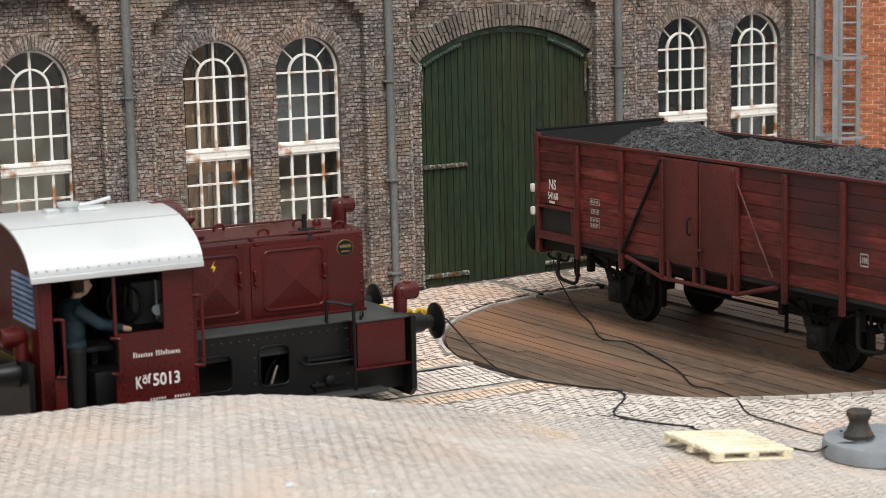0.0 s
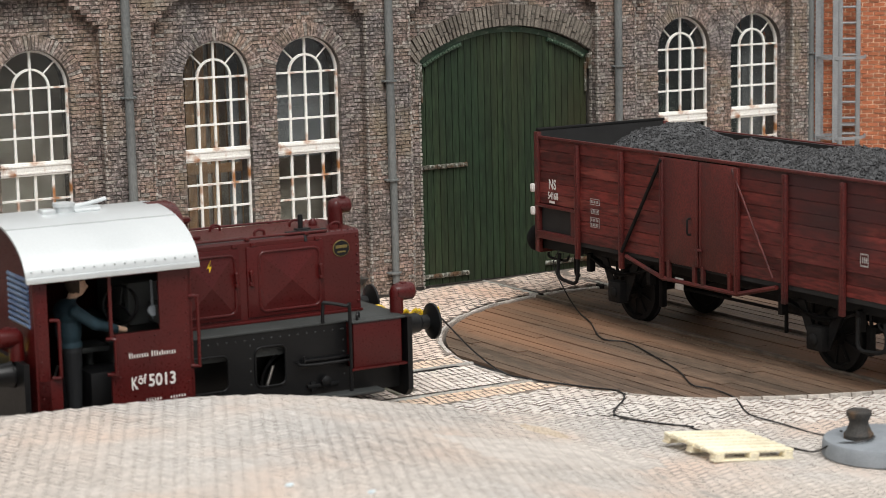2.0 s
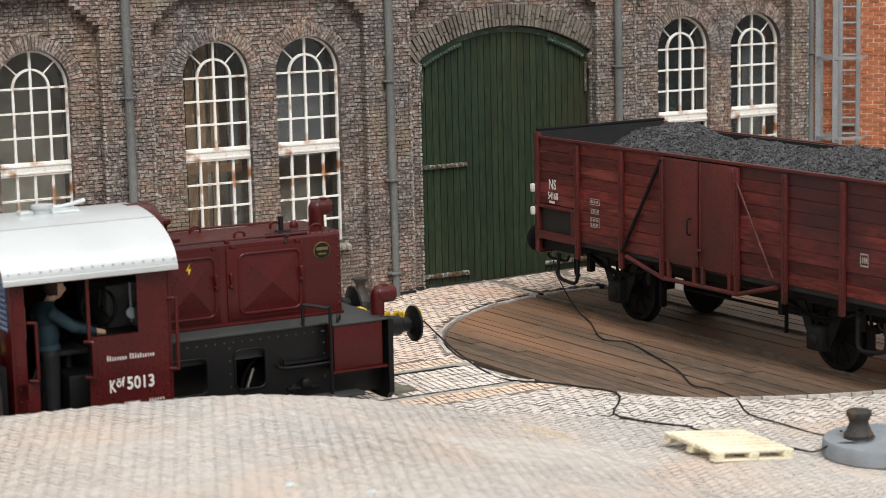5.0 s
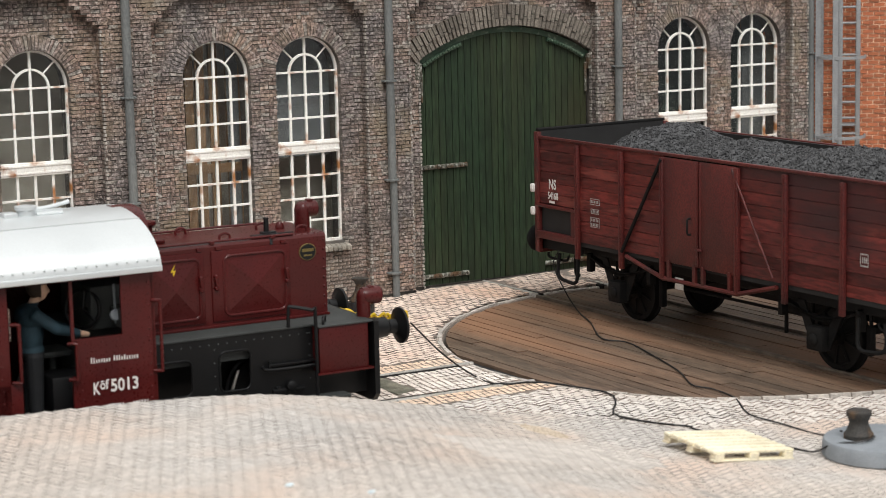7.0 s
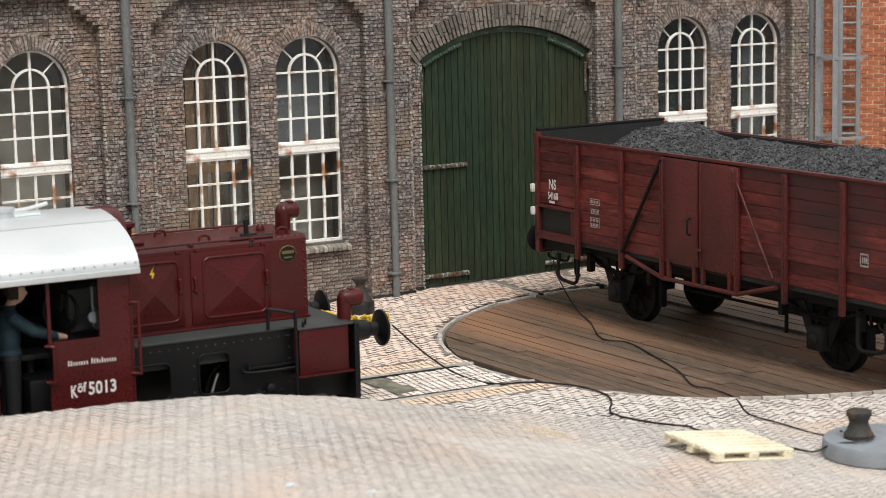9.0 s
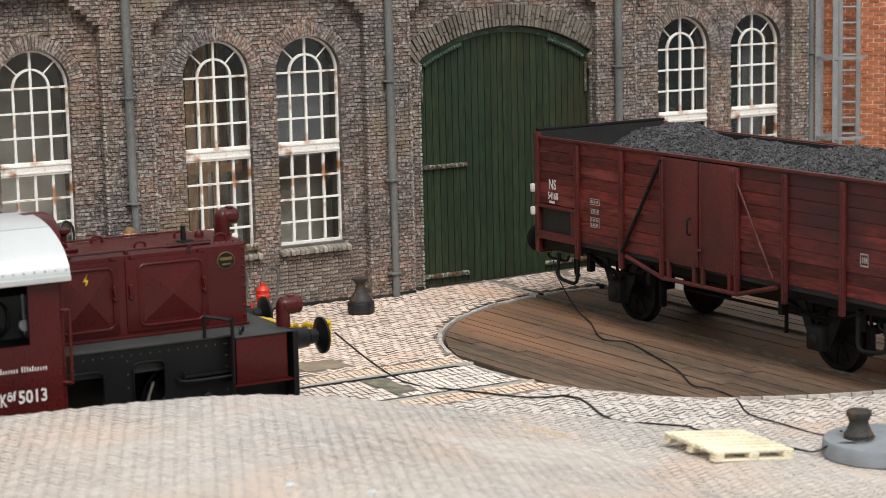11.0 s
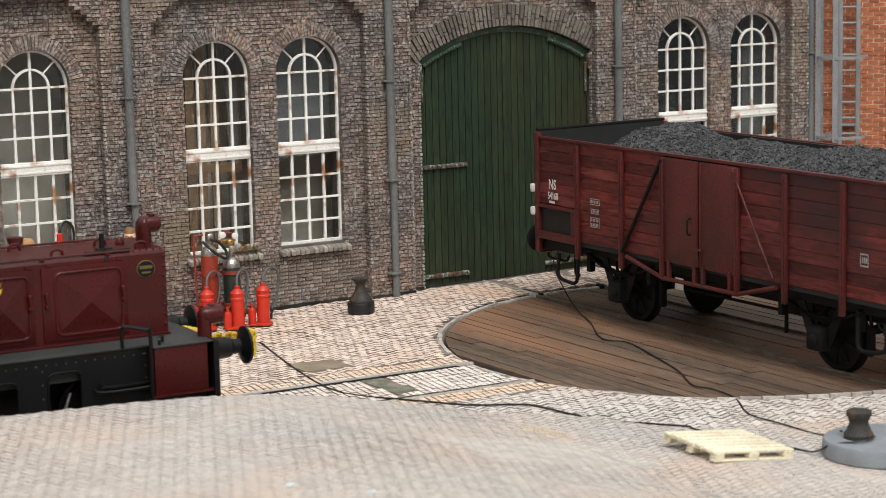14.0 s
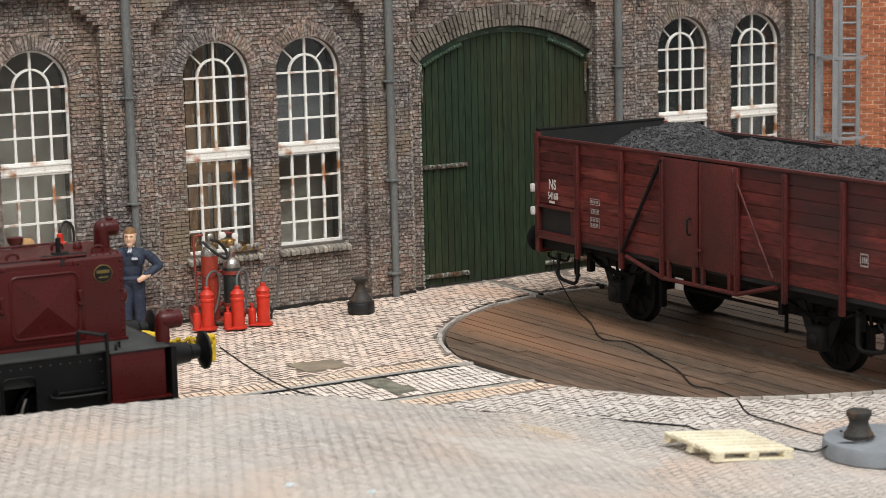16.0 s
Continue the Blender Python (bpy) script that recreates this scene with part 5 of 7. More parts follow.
        tube(bm, [(x - 0.07, y, hz), (x - 0.065, y, hz + 0.06), (x, y, hz + 0.085), (x + 0.065, y, hz + 0.06), (x + 0.07, y, hz)], 0.018, 8, 3)
        part("lifting_eye", bm, red, hood)
    bm = B()
    rod(bm, (-1.72, -0.45, hz), (-1.72, -0.45, hz + 0.24), 0.034, 12)
    rod(bm, (-1.72, -0.60, hz - 0.10), (-1.72, -0.56, hz + 0.02), 0.026, 8)
    box(bm, -1.98, -1.38, -0.56, -0.50, hz + 0.005, hz + 0.04, 0.01)
    box(bm, -1.80, -1.60, -0.52, -0.40, hz + 0.005, hz + 0.06, 0.01)
    part("exhaust_stub", bm, black, hood, "short black exhaust stub")
    bm = B()
    lathe(bm, (-3.1, 0.2, hz), (0, 0, 1), [(0.07, 0), (0.05, 0.05), (0.05, 0.16), (0.10, 0.20), (0.10, 0.24)], 16)
    part("filler_cap", bm, red, hood)
    bm = B()
    lathe(bm, (-1.30, 0.05, hz), (0, 0, 1), [(0.06, 0), (0.06, 0.04), (0.03, 0.09)], 10)
    part("vent_cap", bm, red, hood)
    # top headlamp
    bm = B()
    body = [(-0.99 + 0.10 * math.cos(a), 0.12 * math.sin(a)) for a in [2 * math.pi * k / 16 for k in range(16)]]
    rings = [[Vector((u, v, z)) for u, v in body] for z in (hz - 0.01, hz + 0.22)]
    for k in range(1, 5):
        a = math.pi / 2 * k / 4
        rings.append([Vector((-0.99 + (u + 0.99) * math.cos(a), v * (0.35 + 0.65 * math.cos(a)), hz + 0.22 + 0.12 * math.sin(a))) for u, v in body])
    loft(bm, rings)
    lathe(bm, (-0.99, 0, hz + 0.24), (1, 0, 0), [(0.10, -0.02), (0.11, 0.02), (0.11, 0.19), (0.095, 0.21), (0.085, 0.19)], 20)
    box(bm, -0.92, -0.84, -0.05, 0.05, hz + 0.34, hz + 0.37, 0.01)
    part("headlamp", bm, red, L, "dark red headlamp on the hood's front")
    # maker's plate, warning flash
    bm = B()
    lathe(bm, (-1.21, -hy, 2.13), (0, -1, 0), [(0.122, 0), (0.122, 0.012), (0.112, 0.016)], 28)
    for v in bm.verts:
        v.co.z = 2.13 + (v.co.z - 2.13) * 0.92
    plate = part("maker_plate", bm, M["gold"], hood, "oval black plate with a brass rim")
    bm = B()
    lathe(bm, (-1.21, -hy - 0.012, 2.13), (0, -1, 0), [(0.112, 0), (0.112, 0.006)], 28)
    for v in bm.verts:
        v.co.z = 2.13 + (v.co.z - 2.13) * 0.92
    part("plate_field", bm, black, plate)
    bm = B()
    box(bm, -1.295, -1.125, -hy - 0.022, -hy - 0.016, 2.135, 2.175)
    box(bm, -1.27, -1.15, -hy - 0.022, -hy - 0.016, 2.075, 2.095)
    part("plate_marks", bm, M["gold"], plate)
    bm = B()
    flash = [(0.03, 0.13), (-0.03, 0.0), (0.005, 0.005), (-0.01, -0.13), (0.035, 0.03), (0.0, 0.028)]
    prism(bm, [(-3.12 + u * 1.1, 2.05 + v * 0.8) for u, v in flash], XZ, -hy - 0.05, -hy - 0.045)
    part("warning_flash", bm, M["yellow"], hood, "yellow lightning flash sign")
    # cab: front and rear walls, sides with door and window openings
    def roof_z(y, top=2.88, edge=2.27):
        return edge + (top - edge) * math.sqrt(max(0.0, 1 - (y / 1.43) ** 2))

    for xw, nm in ((CAB1, "front_wall"), (CAB0, "rear_wall")):
        bm = B()
        outline = [(-Y_CAB, 0.35), (Y_CAB, 0.35), (Y_CAB, 2.3)] + [(y, roof_z(y) - 0.02) for y in np.linspace(1.30, -1.30, 15)] + [(-Y_CAB, 2.3)]
        loops = [outline]
        for a, b in ((-1.20, -0.40), (0.40, 1.20))[: 1 if nm == "front_wall" else 2]:
            loops.append([(a, 1.64), (b, 1.64), (b, 2.26), (a, 2.26)])
        for lp in loops:
            vs = [bm.verts.new((xw - 0.02, float(u), float(v))) for u, v in lp]
            for p, q in zip(vs, vs[1:] + vs[:1]):
                bm.edges.new((p, q))
        bmesh.ops.triangle_fill(bm, edges=bm.edges[:], use_beauty=True)
        ext = bmesh.ops.extrude_face_region(bm, geom=bm.faces[:])
        for v in ext["geom"]:
            if isinstance(v, bmesh.types.BMVert):
                v.co.x += 0.04
        wl = part(nm, bm, red, L, smooth=False)
        for a, b in ((-1.20, -0.40), (0.40, 1.20))[: 1 if nm == "front_wall" else 2]:
            bm = B()
            box(bm, xw + 0.012, xw + 0.018, a, b, 1.64, 2.26)
            part("cab_pane", bm, M["cab_glass"], wl, smooth=False).visible_shadow = False
            # ribs carry the rear window's blue reflection in their colour
            if nm == "rear_wall":
                for k in range(9):
                    bm = B()
                    z = 1.67 + k * 0.070
                    lathe(bm, (xw - 0.012, a, z), (0, 1, 0), [(0.03, 0), (0.03, b - a)], 8)
                    part("blind_slat", bm, M["blue_ribs"], wl)
    for s in (-1, 1):
        y0, y1 = sorted((s * Y_CAB, s * (Y_CAB - 0.04)))
        bm = B()
        box(bm, CAB0, -5.50, y0, y1, 0.35, 2.28, 0.006)
        box(bm, CAB0, -5.36, y0, y1, 0.35, 1.02, 0.006)
        part("rear_post", bm, red, L)
        bm = B()
        loops = [[(-4.73, 0.35), (CAB1, 0.35), (CAB1, 2.28), (-5.50, 2.28), (-5.50, 2.20), (-4.73, 2.20), (-4.73, 1.46), (-4.66, 1.46), (-4.66, 1.02), (-4.73, 1.02)], [(-4.69, 1.48), (-4.08, 1.48), (-4.08, 2.20), (-4.69, 2.20)]][: 2 if s < 0 else 1]
        for lp in loops:
            vs = [bm.verts.new((u, y0, v)) for u, v in lp]
            for p, q in zip(vs, vs[1:] + vs[:1]):
                bm.edges.new((p, q))
        bmesh.ops.triangle_fill(bm, edges=bm.edges[:], use_beauty=True)
        for v in bmesh.ops.extrude_face_region(bm, geom=bm.faces[:])["geom"]:
            if isinstance(v, bmesh.types.BMVert):
                v.co.y = y1
        side = part("cab_side", bm, red, L, smooth=False)
        bm = B()
        for k in range(12):
            rivet(bm, (CAB1 - 0.06, s * Y_CAB, 0.5 + k * 0.145), (0, s, 0), 0.015)
        for k in range(5):
            rivet(bm, (-4.55 + k * 0.20, s * Y_CAB, 1.42), (0, s, 0), 0.015)
        for k in range(11):
            rivet(bm, (-5.60, s * Y_CAB, 0.5 + k * 0.15), (0, s, 0), 0.014)
        for k in range(6):
            rivet(bm, (-4.62, s * Y_CAB, 0.4 + k * 0.11), (0, s, 0), 0.014)
        tagged(part("rivets", bm, red, side), kind="stuff")
        for x, za, zb in ((CAB1 + 0.06, 0.98, 1.86), (-4.70, 1.00, 1.44), (-5.40, 1.05, 1.75)):
            bm = B()
            yy = s * (Y_CAB + 0.06)
            tube(bm, [(x - 0.08, s * Y_CAB, zb), (x, yy, zb), (x + 0.01, yy, zb - 0.06), (x + 0.01, yy, za + 0.06), (x, yy, za), (x - 0.08, s * Y_CAB, za)], 0.022, 8, 3)
            part("grab_rail", bm, red, L)
    bm = B()
    box(bm, -5.52, -4.71, Y_CAB - 0.035, Y_CAB - 0.012, 0.35, 2.22)
    part("closed_door", bm, M["cab_inside"], L)
    # roof
    bm = B()
    ys = [1.43 * math.sin(math.pi / 2 * k / 14) for k in range(-14, 15)]
    top = [(y, roof_z(y)) for y in ys]
    under = [(y * 0.985, roof_z(y) - 0.03) for y in reversed(ys)]
    prism(bm, top + under, YZ, -5.78, -3.57)
    roof = part("roof", bm, M["silver"], L, "curved silver-painted cab roof")
    for s in (-1, 1):
        bm = B()
        box(bm, -5.78, -3.57, *sorted((s * 1.425, s * 1.455)), 2.23, 2.30, 0.008)
        part("gutter", bm, M["silver"], roof)
        bm = B()
        for k in range(17):
            rivet(bm, (-5.70 + k * 0.13, s * 1.425, 2.375), (0, s, 0.2), 0.015)
        tagged(part("rivets", bm, M["silver"], roof), kind="stuff")
        bm = B()
        zr = roof_z(0.72)
        box(bm, -5.78, -3.57, s * 0.72 - 0.012, s * 0.72 + 0.012, zr - 0.01, zr + 0.012)
        part("roof_seam", bm, M["silver"], roof)
    bm = B()
    lathe(bm, (-4.82, -0.1, 2.86), (0, 0, 1), [(0.12, 0), (0.12, 0.08), (0.14, 0.09), (0.14, 0.13), (0.04, 0.145)], 24)
    part("roof_vent", bm, M["silver"], roof)
    bm = B()
    box(bm, -5.14, -4.96, -0.22, -0.02, 2.84, 2.93, 0.02)
    box(bm, -4.70, -4.30, 0.02, 0.10, 2.87, 2.91, 0.01)
    tube(bm, [(-4.72, 0.05, 2.92), (-4.5, 0.05, 2.93), (-4.3, 0.07, 2.96), (-4.2, 0.08, 2.98)], 0.026, 8)
    rod(bm, (-4.72, -0.2, 2.89), (-4.38, -0.2, 2.89), 0.022, 8)
    part("roof_horn", bm, M["silver"], roof, "silver horn and cover plates")
    bm = B()
    lathe(bm, (-3.70, 0.0, 2.42), (1, 0, 0), [(0.47, 0), (0.47, 0.30), (0.43, 0.38), (0.30, 0.42)], 32)
    part("hood_cowl", bm, red, L, "rounded red cowl in front of the cab")
    # cab inside
    bm = B()
    box(bm, CAB0 + 0.03, CAB1 - 0.03, -1.28, 1.28, 0.34, 0.42)
    part("cab_floor", bm, M["cab_inside"], L)
    # black box added to hide the wheel and keep the doorway dark
    bm = B()
    box(bm, -4.88, -3.80, -0.98, -0.42, 0.36, 0.96, 0.02)
    part("wheel_cover", bm, black, L)
    bm = B()
    box(bm, CAB1 - 0.75, CAB1 - 0.05, -0.55, 0.75, 0.42, 1.45, 0.03)
    box(bm, CAB1 - 0.60, CAB1 - 0.05, -0.75, 0.4, 1.45, 2.0, 0.04)
    box(bm, CAB1 - 0.35, CAB1 - 0.05, -1.2, -0.75, 1.5, 1.75, 0.03)
    desk = part("control_desk", bm, M["cab_inside"], L)
    bm = B()
    c = Vector((-4.34, -0.66, 1.72))
    n1 = Vector((-0.75, -0.65, 0.15)).normalized()
    line = ring_pts(c, n1, 0.24, 20)
    tube(bm, line + line[:1], 0.022, 6, 1)
    for k in (0, 7, 13):
        rod(bm, c, line[k], 0.016, 6)
    rod(bm, c, c - n1 * 0.3, 0.03, 8)
    part("hand_wheel", bm, black, desk)
    bm = B()
    rod(bm, (CAB1 - 0.35, -0.95, 1.55), (CAB1 - 0.37, -0.98, 2.05), 0.018, 8)
    lathe(bm, (CAB1 - 0.37, -0.98, 1.66), (0, -1, 0.2), [(0.07, 0), (0.07, 0.05), (0.05, 0.06)], 14)
    part("gauge", bm, M["plinth"], desk)
    bm = B()
    box(bm, -4.86, -4.48, -0.62, -0.15, 1.14, 1.22, 0.03)
    rod(bm, (-4.68, -0.40, 0.42), (-4.68, -0.40, 1.16), 0.05, 10)
    part("seat", bm, M["loco_deck"], L)
    # lettering on the cab side
    for txt, size, x0, z0, wd in (("K", 0.215, -4.49, 0.775, 0.085), ("öf", 0.165, -4.402, 0.832, 0.115), ("5013", 0.215, -4.265, 0.79, 0.355)):
        lettering("running_number", txt, size, M["white"], L, (x0, -Y_CAB - 0.006, z0), (1, 0, 0), (0, 0, 1), width=wd)
    bm = B()
    rnd = random.Random(6)
    x = -4.50
    for n_letters in (8, 10):
        for k in range(n_letters):
            hgt = 0.068 if k == 0 else rnd.choice((0.042, 0.042, 0.062))
            box(bm, x, x + 0.015, -Y_CAB - 0.004, -Y_CAB + 0.002, 1.165, 1.165 + hgt)
            x += 0.033
        x += 0.03
    part("owner_lettering", bm, M["white"], L, "line of small white lettering")
    bm = B()
    for x0 in (-4.30, -3.98):
        for k in range(6):
            box(bm, x0 + k * 0.036, x0 + k * 0.036 + 0.016, -Y_CAB - 0.004, -Y_CAB + 0.002, 0.605, 0.635)
            box(bm, x0 + k * 0.030, x0 + k * 0.030 + 0.02, -Y_CAB - 0.004, -Y_CAB + 0.002, 0.555, 0.580)
    part("data_lettering", bm, M["white"], L)
    return L


loco = build_loco()


def slots(ob, rules):
    """Gives the faces of one plain mesh their paint by height."""
    for _, m in rules[1:]:
        ob.data.materials.append(m)
    for f in ob.data.polygons:
        for k, (test, _) in enumerate(rules):
            if test(f.center / U):
                f.material_index = k
    return ob


def blob(bm, a, b, r0, r1, seg=12, flat=1.0):
    a, b = Vector(a), Vector(b)
    ln = (b - a).length
    lathe(bm, a, b - a, [(r0 * 0.4, -r0 * 0.55), (r0 * 0.85, -r0 * 0.3), (r0, 0), ((r0 + r1) / 2 * 1.02, ln / 2), (r1, ln), (r1 * 0.8, ln + r1 * 0.35), (r1 * 0.3, ln + r1 * 0.6)], seg)


def egg(bm, c, rx, ry, rz):
    made = bmesh.ops.create_icosphere(bm, subdivisions=3, radius=1.0)["verts"]
    for v in made:
        v.co = Vector((c[0] + v.co.x * rx, c[1] + v.co.y * ry, c[2] + v.co.z * rz))


def fused(name, bm, material, cell):
    """Melts the overlapping shapes of a figurine into one moulded skin."""
    ob = finish(name, bm, material)
    skin = ob.modifiers.new("skin", "REMESH")
    skin.mode, skin.voxel_size = "VOXEL", cell * U
    bpy.context.view_layer.update()
    me = bpy.data.meshes.new_from_object(ob.evaluated_get(bpy.context.evaluated_depsgraph_get()))
    ob.modifiers.clear()
    ob.data = me
    me.name = name
    me.materials.clear()
    me.materials.append(material)
    me.shade_smooth()
    return ob


def driver_figure():
    """He stands at the controls, stooping a little; the origin is between his feet."""
    bm = B()
    for s in (-1, 1):
        blob(bm, (0, s * 0.10, 0.12), (0.0, s * 0.10, 0.82), 0.085, 0.115)
        blob(bm, (-0.06, s * 0.11, 0.05), (0.12, s * 0.11, 0.05), 0.055, 0.055)
        blob(bm, (-0.01, s * 0.23, 1.36), (0.24, s * 0.29, 1.16), 0.085, 0.072)
        blob(bm, (0.24, s * 0.29, 1.16), (0.55, s * 0.20, 1.06), 0.072, 0.052)
        blob(bm, (0.58, s * 0.19, 1.05), (0.68, s * 0.17, 1.03), 0.045, 0.032)
    egg(bm, (0, 0, 0.88), 0.155, 0.19, 0.14)
    egg(bm, (-0.01, 0, 1.10), 0.165, 0.205, 0.30)
    egg(bm, (-0.02, 0, 1.30), 0.165, 0.235, 0.17)
    blob(bm, (0.03, 0, 1.42), (0.08, 0, 1.52), 0.065, 0.06)
    egg(bm, (0.13, 0, 1.62), 0.115, 0.092, 0.14)
    egg(bm, (0.245, 0, 1.60), 0.03, 0.022, 0.03)
    egg(bm, (0.085, 0, 1.66), 0.115, 0.10, 0.125)
    ob = fused("driver_figurine", bm, M["overall_teal"], 0.014)
    slots(ob, ((lambda c: True, None), (lambda c: c.z < 0.88, M["figure_dark"]), (lambda c: c.z > 1.475 or (c.x > 0.56 and c.z < 1.12), M["skin"]), (lambda c: c.z > 1.69 or (c.z > 1.54 and c.x < 0.13), M["dark_hair"])))
    return tagged(ob, "painted standing driver figurine in a teal jacket", "figurine")


M["dark_hair"] = mat("painted_dark_hair", (0.045, 0.028, 0.018), None, 0.8, scale=10)
M["figure_dark"] = mat("dark_trouser_paint", (0.008, 0.009, 0.011), None, 0.8, scale=6)
driver = driver_figure()
DRIVER_STAND = (-5.02, -0.66, 0.40)


# ---- things by the shed wall ----
def build_extinguisher():
    e = thing("fire_extinguisher", "bright red fire extinguisher with grey hose standing on setts", "fire extinguisher", at(-5.02, -1.15, 0.0), "fire extinguishers by the wall")
    red = M["red"]
    bm = B()
    lathe(bm, (0, 0, 0.03), (0, 0, 1), [(0.097, 0), (0.106, 0.01), (0.106, 0.42), (0.115, 0.43), (0.115, 0.46), (0.106, 0.47), (0.106, 0.51), (0.112, 0.52), (0.112, 0.54), (0.097, 0.56), (0.055, 0.60), (0.042, 0.61), (0.042, 0.65), (0.03, 0.66)], 24)
    part("bottle", bm, red, e)
    bm = B()
    lathe(bm, (0, 0, 0), (0, 0, 1), [(0.15, 0), (0.15, 0.03), (0.11, 0.045)], 20)
    box(bm, -0.25, 0.1, -0.07, 0.07, 0.0, 0.03, 0.01)
    part("foot", bm, red, e)
    bm = B()
    lathe(bm, (-0.19, 0.0, 0.03), (0, 0, 1), [(0.06, 0), (0.065, 0.01), (0.065, 0.22), (0.05, 0.25), (0.025, 0.26), (0.025, 0.31), (0.035, 0.315), (0.035, 0.335), (0.01, 0.34)], 16)
    part("gas_cartridge", bm, red, e)
    bm = B()
    tube(bm, [(0.0, 0, 0.67), (0.04, 0.05, 0.82), (0.16, 0.12, 0.90), (0.28, 0.16, 0.84), (0.30, 0.16, 0.62), (0.24, 0.14, 0.36), (0.17, 0.12, 0.22)], 0.019, 8)
    part("hose", bm, M["rubber"], e)
    bm = B()
    rod(bm, (0.17, 0.12, 0.24), (0.14, 0.08, 0.06), 0.016, 8, 0.024)
    part("nozzle", bm, M["wire"], e)
    return e


ext = build_extinguisher()
for x, y, r in ((-4.58, -1.35, 8), (-4.12, -1.33, -12)):
    copy_thing(ext, at(x, y, 0, 0, 0, r))


def build_trolley():
    t = thing("gas_cylinder_trolley", "red two-wheeled welding trolley with straps, leaning upright by the window", "trolley", at(-4.62, -0.80, 0))
    paint = mat("dull_red_frame_paint", (0.30, 0.045, 0.03), (0.22, 0.04, 0.03), 0.55, scale=6)
    for x in (-0.36, 0.32):
        bm = B()
        tube(bm, [(x, 0.14, 0.12), (x, 0.16, 0.8), (x, 0.2, 1.36), (x + (0.05 if x < 0 else -0.05), 0.2, 1.43), (x + (0.16 if x < 0 else -0.16), 0.2, 1.44)], 0.02, 8, 4)
        part("upright", bm, paint, t)
        bm = B()
        c = (x + (-0.07 if x < 0 else 0.07), 0.12, 0.16)
        lathe(bm, c, (1, 0, 0), [(0.03, -0.03), (0.10, -0.015), (0.11, -0.03), (0.16, -0.03), (0.16, 0.03), (0.11, 0.03), (0.10, 0.015), (0.03, 0.03)], 22)
        wheel = part("wheel", bm, paint, t)
        bm = B()
        for k in range(6):
            a = math.pi * k / 3
            rod(bm, c, (c[0], c[1] + 0.12 * math.cos(a), c[2] + 0.12 * math.sin(a)), 0.012, 6)
        part("spokes", bm, paint, wheel)
    bm = B()
    box(bm, -0.36, 0.34, -0.16, 0.14, 0.06, 0.09, 0.01)
    rod(bm, (-0.45, 0.12, 0.16), (0.41, 0.12, 0.16), 0.02, 8)
    part("toe_plate", bm, paint, t)
    for z in (0.82, 0.30):
        bm = B()
        for x in (-0.18, 0.20):
            lathe(bm, (x, 0, z - 0.03), (0, 0, 1), [(0.13, 0), (0.165, 0.003), (0.165, 0.057), (0.13, 0.06)], 20)
        box(bm, -0.36, 0.32, 0.10, 0.17, z - 0.025, z + 0.025, 0.01)
        part("strap", bm, paint, t)
    return t


build_trolley()


def gas_cylinder(label, m, body, hgt, cap):
    g = thing("gas_cylinder", label, "gas cylinder", m, "welding gas cylinders")
    bm = B()
    lathe(bm, (0, 0, 0), (0, 0, 1), [(0.13, 0), (0.14, 0.02), (0.14, hgt - 0.24)], 24)
    part("bottle", bm, body, g)
    bm = B()
    lathe(bm, (0, 0, hgt - 0.24), (0, 0, 1), [(0.14, 0), (0.135, 0.06), (0.10, 0.13), (0.045, 0.17), (0.04, 0.22)], 24)
    part("shoulder", bm, cap, g, "bright bare-metal shoulder")
    bm = B()
    lathe(bm, (0, 0, hgt - 0.03), (0, 0, 1), [(0.03, 0), (0.035, 0.05), (0.03, 0.10)], 12)
    lathe(bm, (0, 0, hgt + 0.06), (0, -1, 0.1), [(0.05, 0.03), (0.055, 0.05), (0.055, 0.08), (0.04, 0.09)], 14)
    part("valve", bm, M["steel"], g)
    return g


M["cyl_green"] = mat("dark_green_cylinder", (0.035, 0.05, 0.045), (0.025, 0.035, 0.03), 0.4, scale=4)
M["cyl_red"] = mat("brick_red_cylinder", (0.40, 0.05, 0.025), (0.32, 0.045, 0.025), 0.4, scale=4)
gas_cylinder("tall red gas cylinder with a metal shoulder on the trolley", at(-4.80, -0.80, 0.09), M["cyl_red"], 1.28, M["steel"])
gas_cylinder("dark green gas cylinder with a bright metal top on the trolley", at(-4.42, -0.80, 0.09), M["cyl_green"], 1.05, M["steel"])


def build_regulator():
    r = thing("pressure_regulator", "brass and steel pressure gauges with black hose on the cylinders", "regulator", at(-4.62, -0.95, 1.36))
    bm = B()
    for x, z, k in ((-0.02, 0.10, 0.052), (0.20, 0.07, 0.048)):
        lathe(bm, (x, -0.02, z), (-0.2, -1, 0.25), [(k, 0), (k * 1.08, 0.01), (k * 1.08, 0.045), (k * 0.9, 0.05)], 18)
    part("gauge", bm, M["white"], r, "white-faced round gauge")
    bm = B()
    rod(bm, (-0.16, 0.06, 0.0), (0.25, 0.06, 0.0), 0.025, 8)
    lathe(bm, (0.10, 0.0, -0.02), (0, -1, 0), [(0.05, 0), (0.05, 0.08), (0.03, 0.1)], 12)
    part("valve_body", bm, mat("brass", (0.50, 0.33, 0.12), (0.4, 0.25, 0.08), 0.35, 0.8, scale=8), r)
    bm = B()
    tube(bm, [(-0.33, 0.05, 0.02), (-0.22, -0.05, -0.12), (-0.06, -0.08, -0.24), (0.04, -0.05, -0.26), (0.04, 0.0, -0.14), (-0.08, 0.02, 0.0), (-0.2, 0.04, 0.04)], 0.024, 8)
    part("hose", bm, M["wire"], r)
    return r


build_regulator()


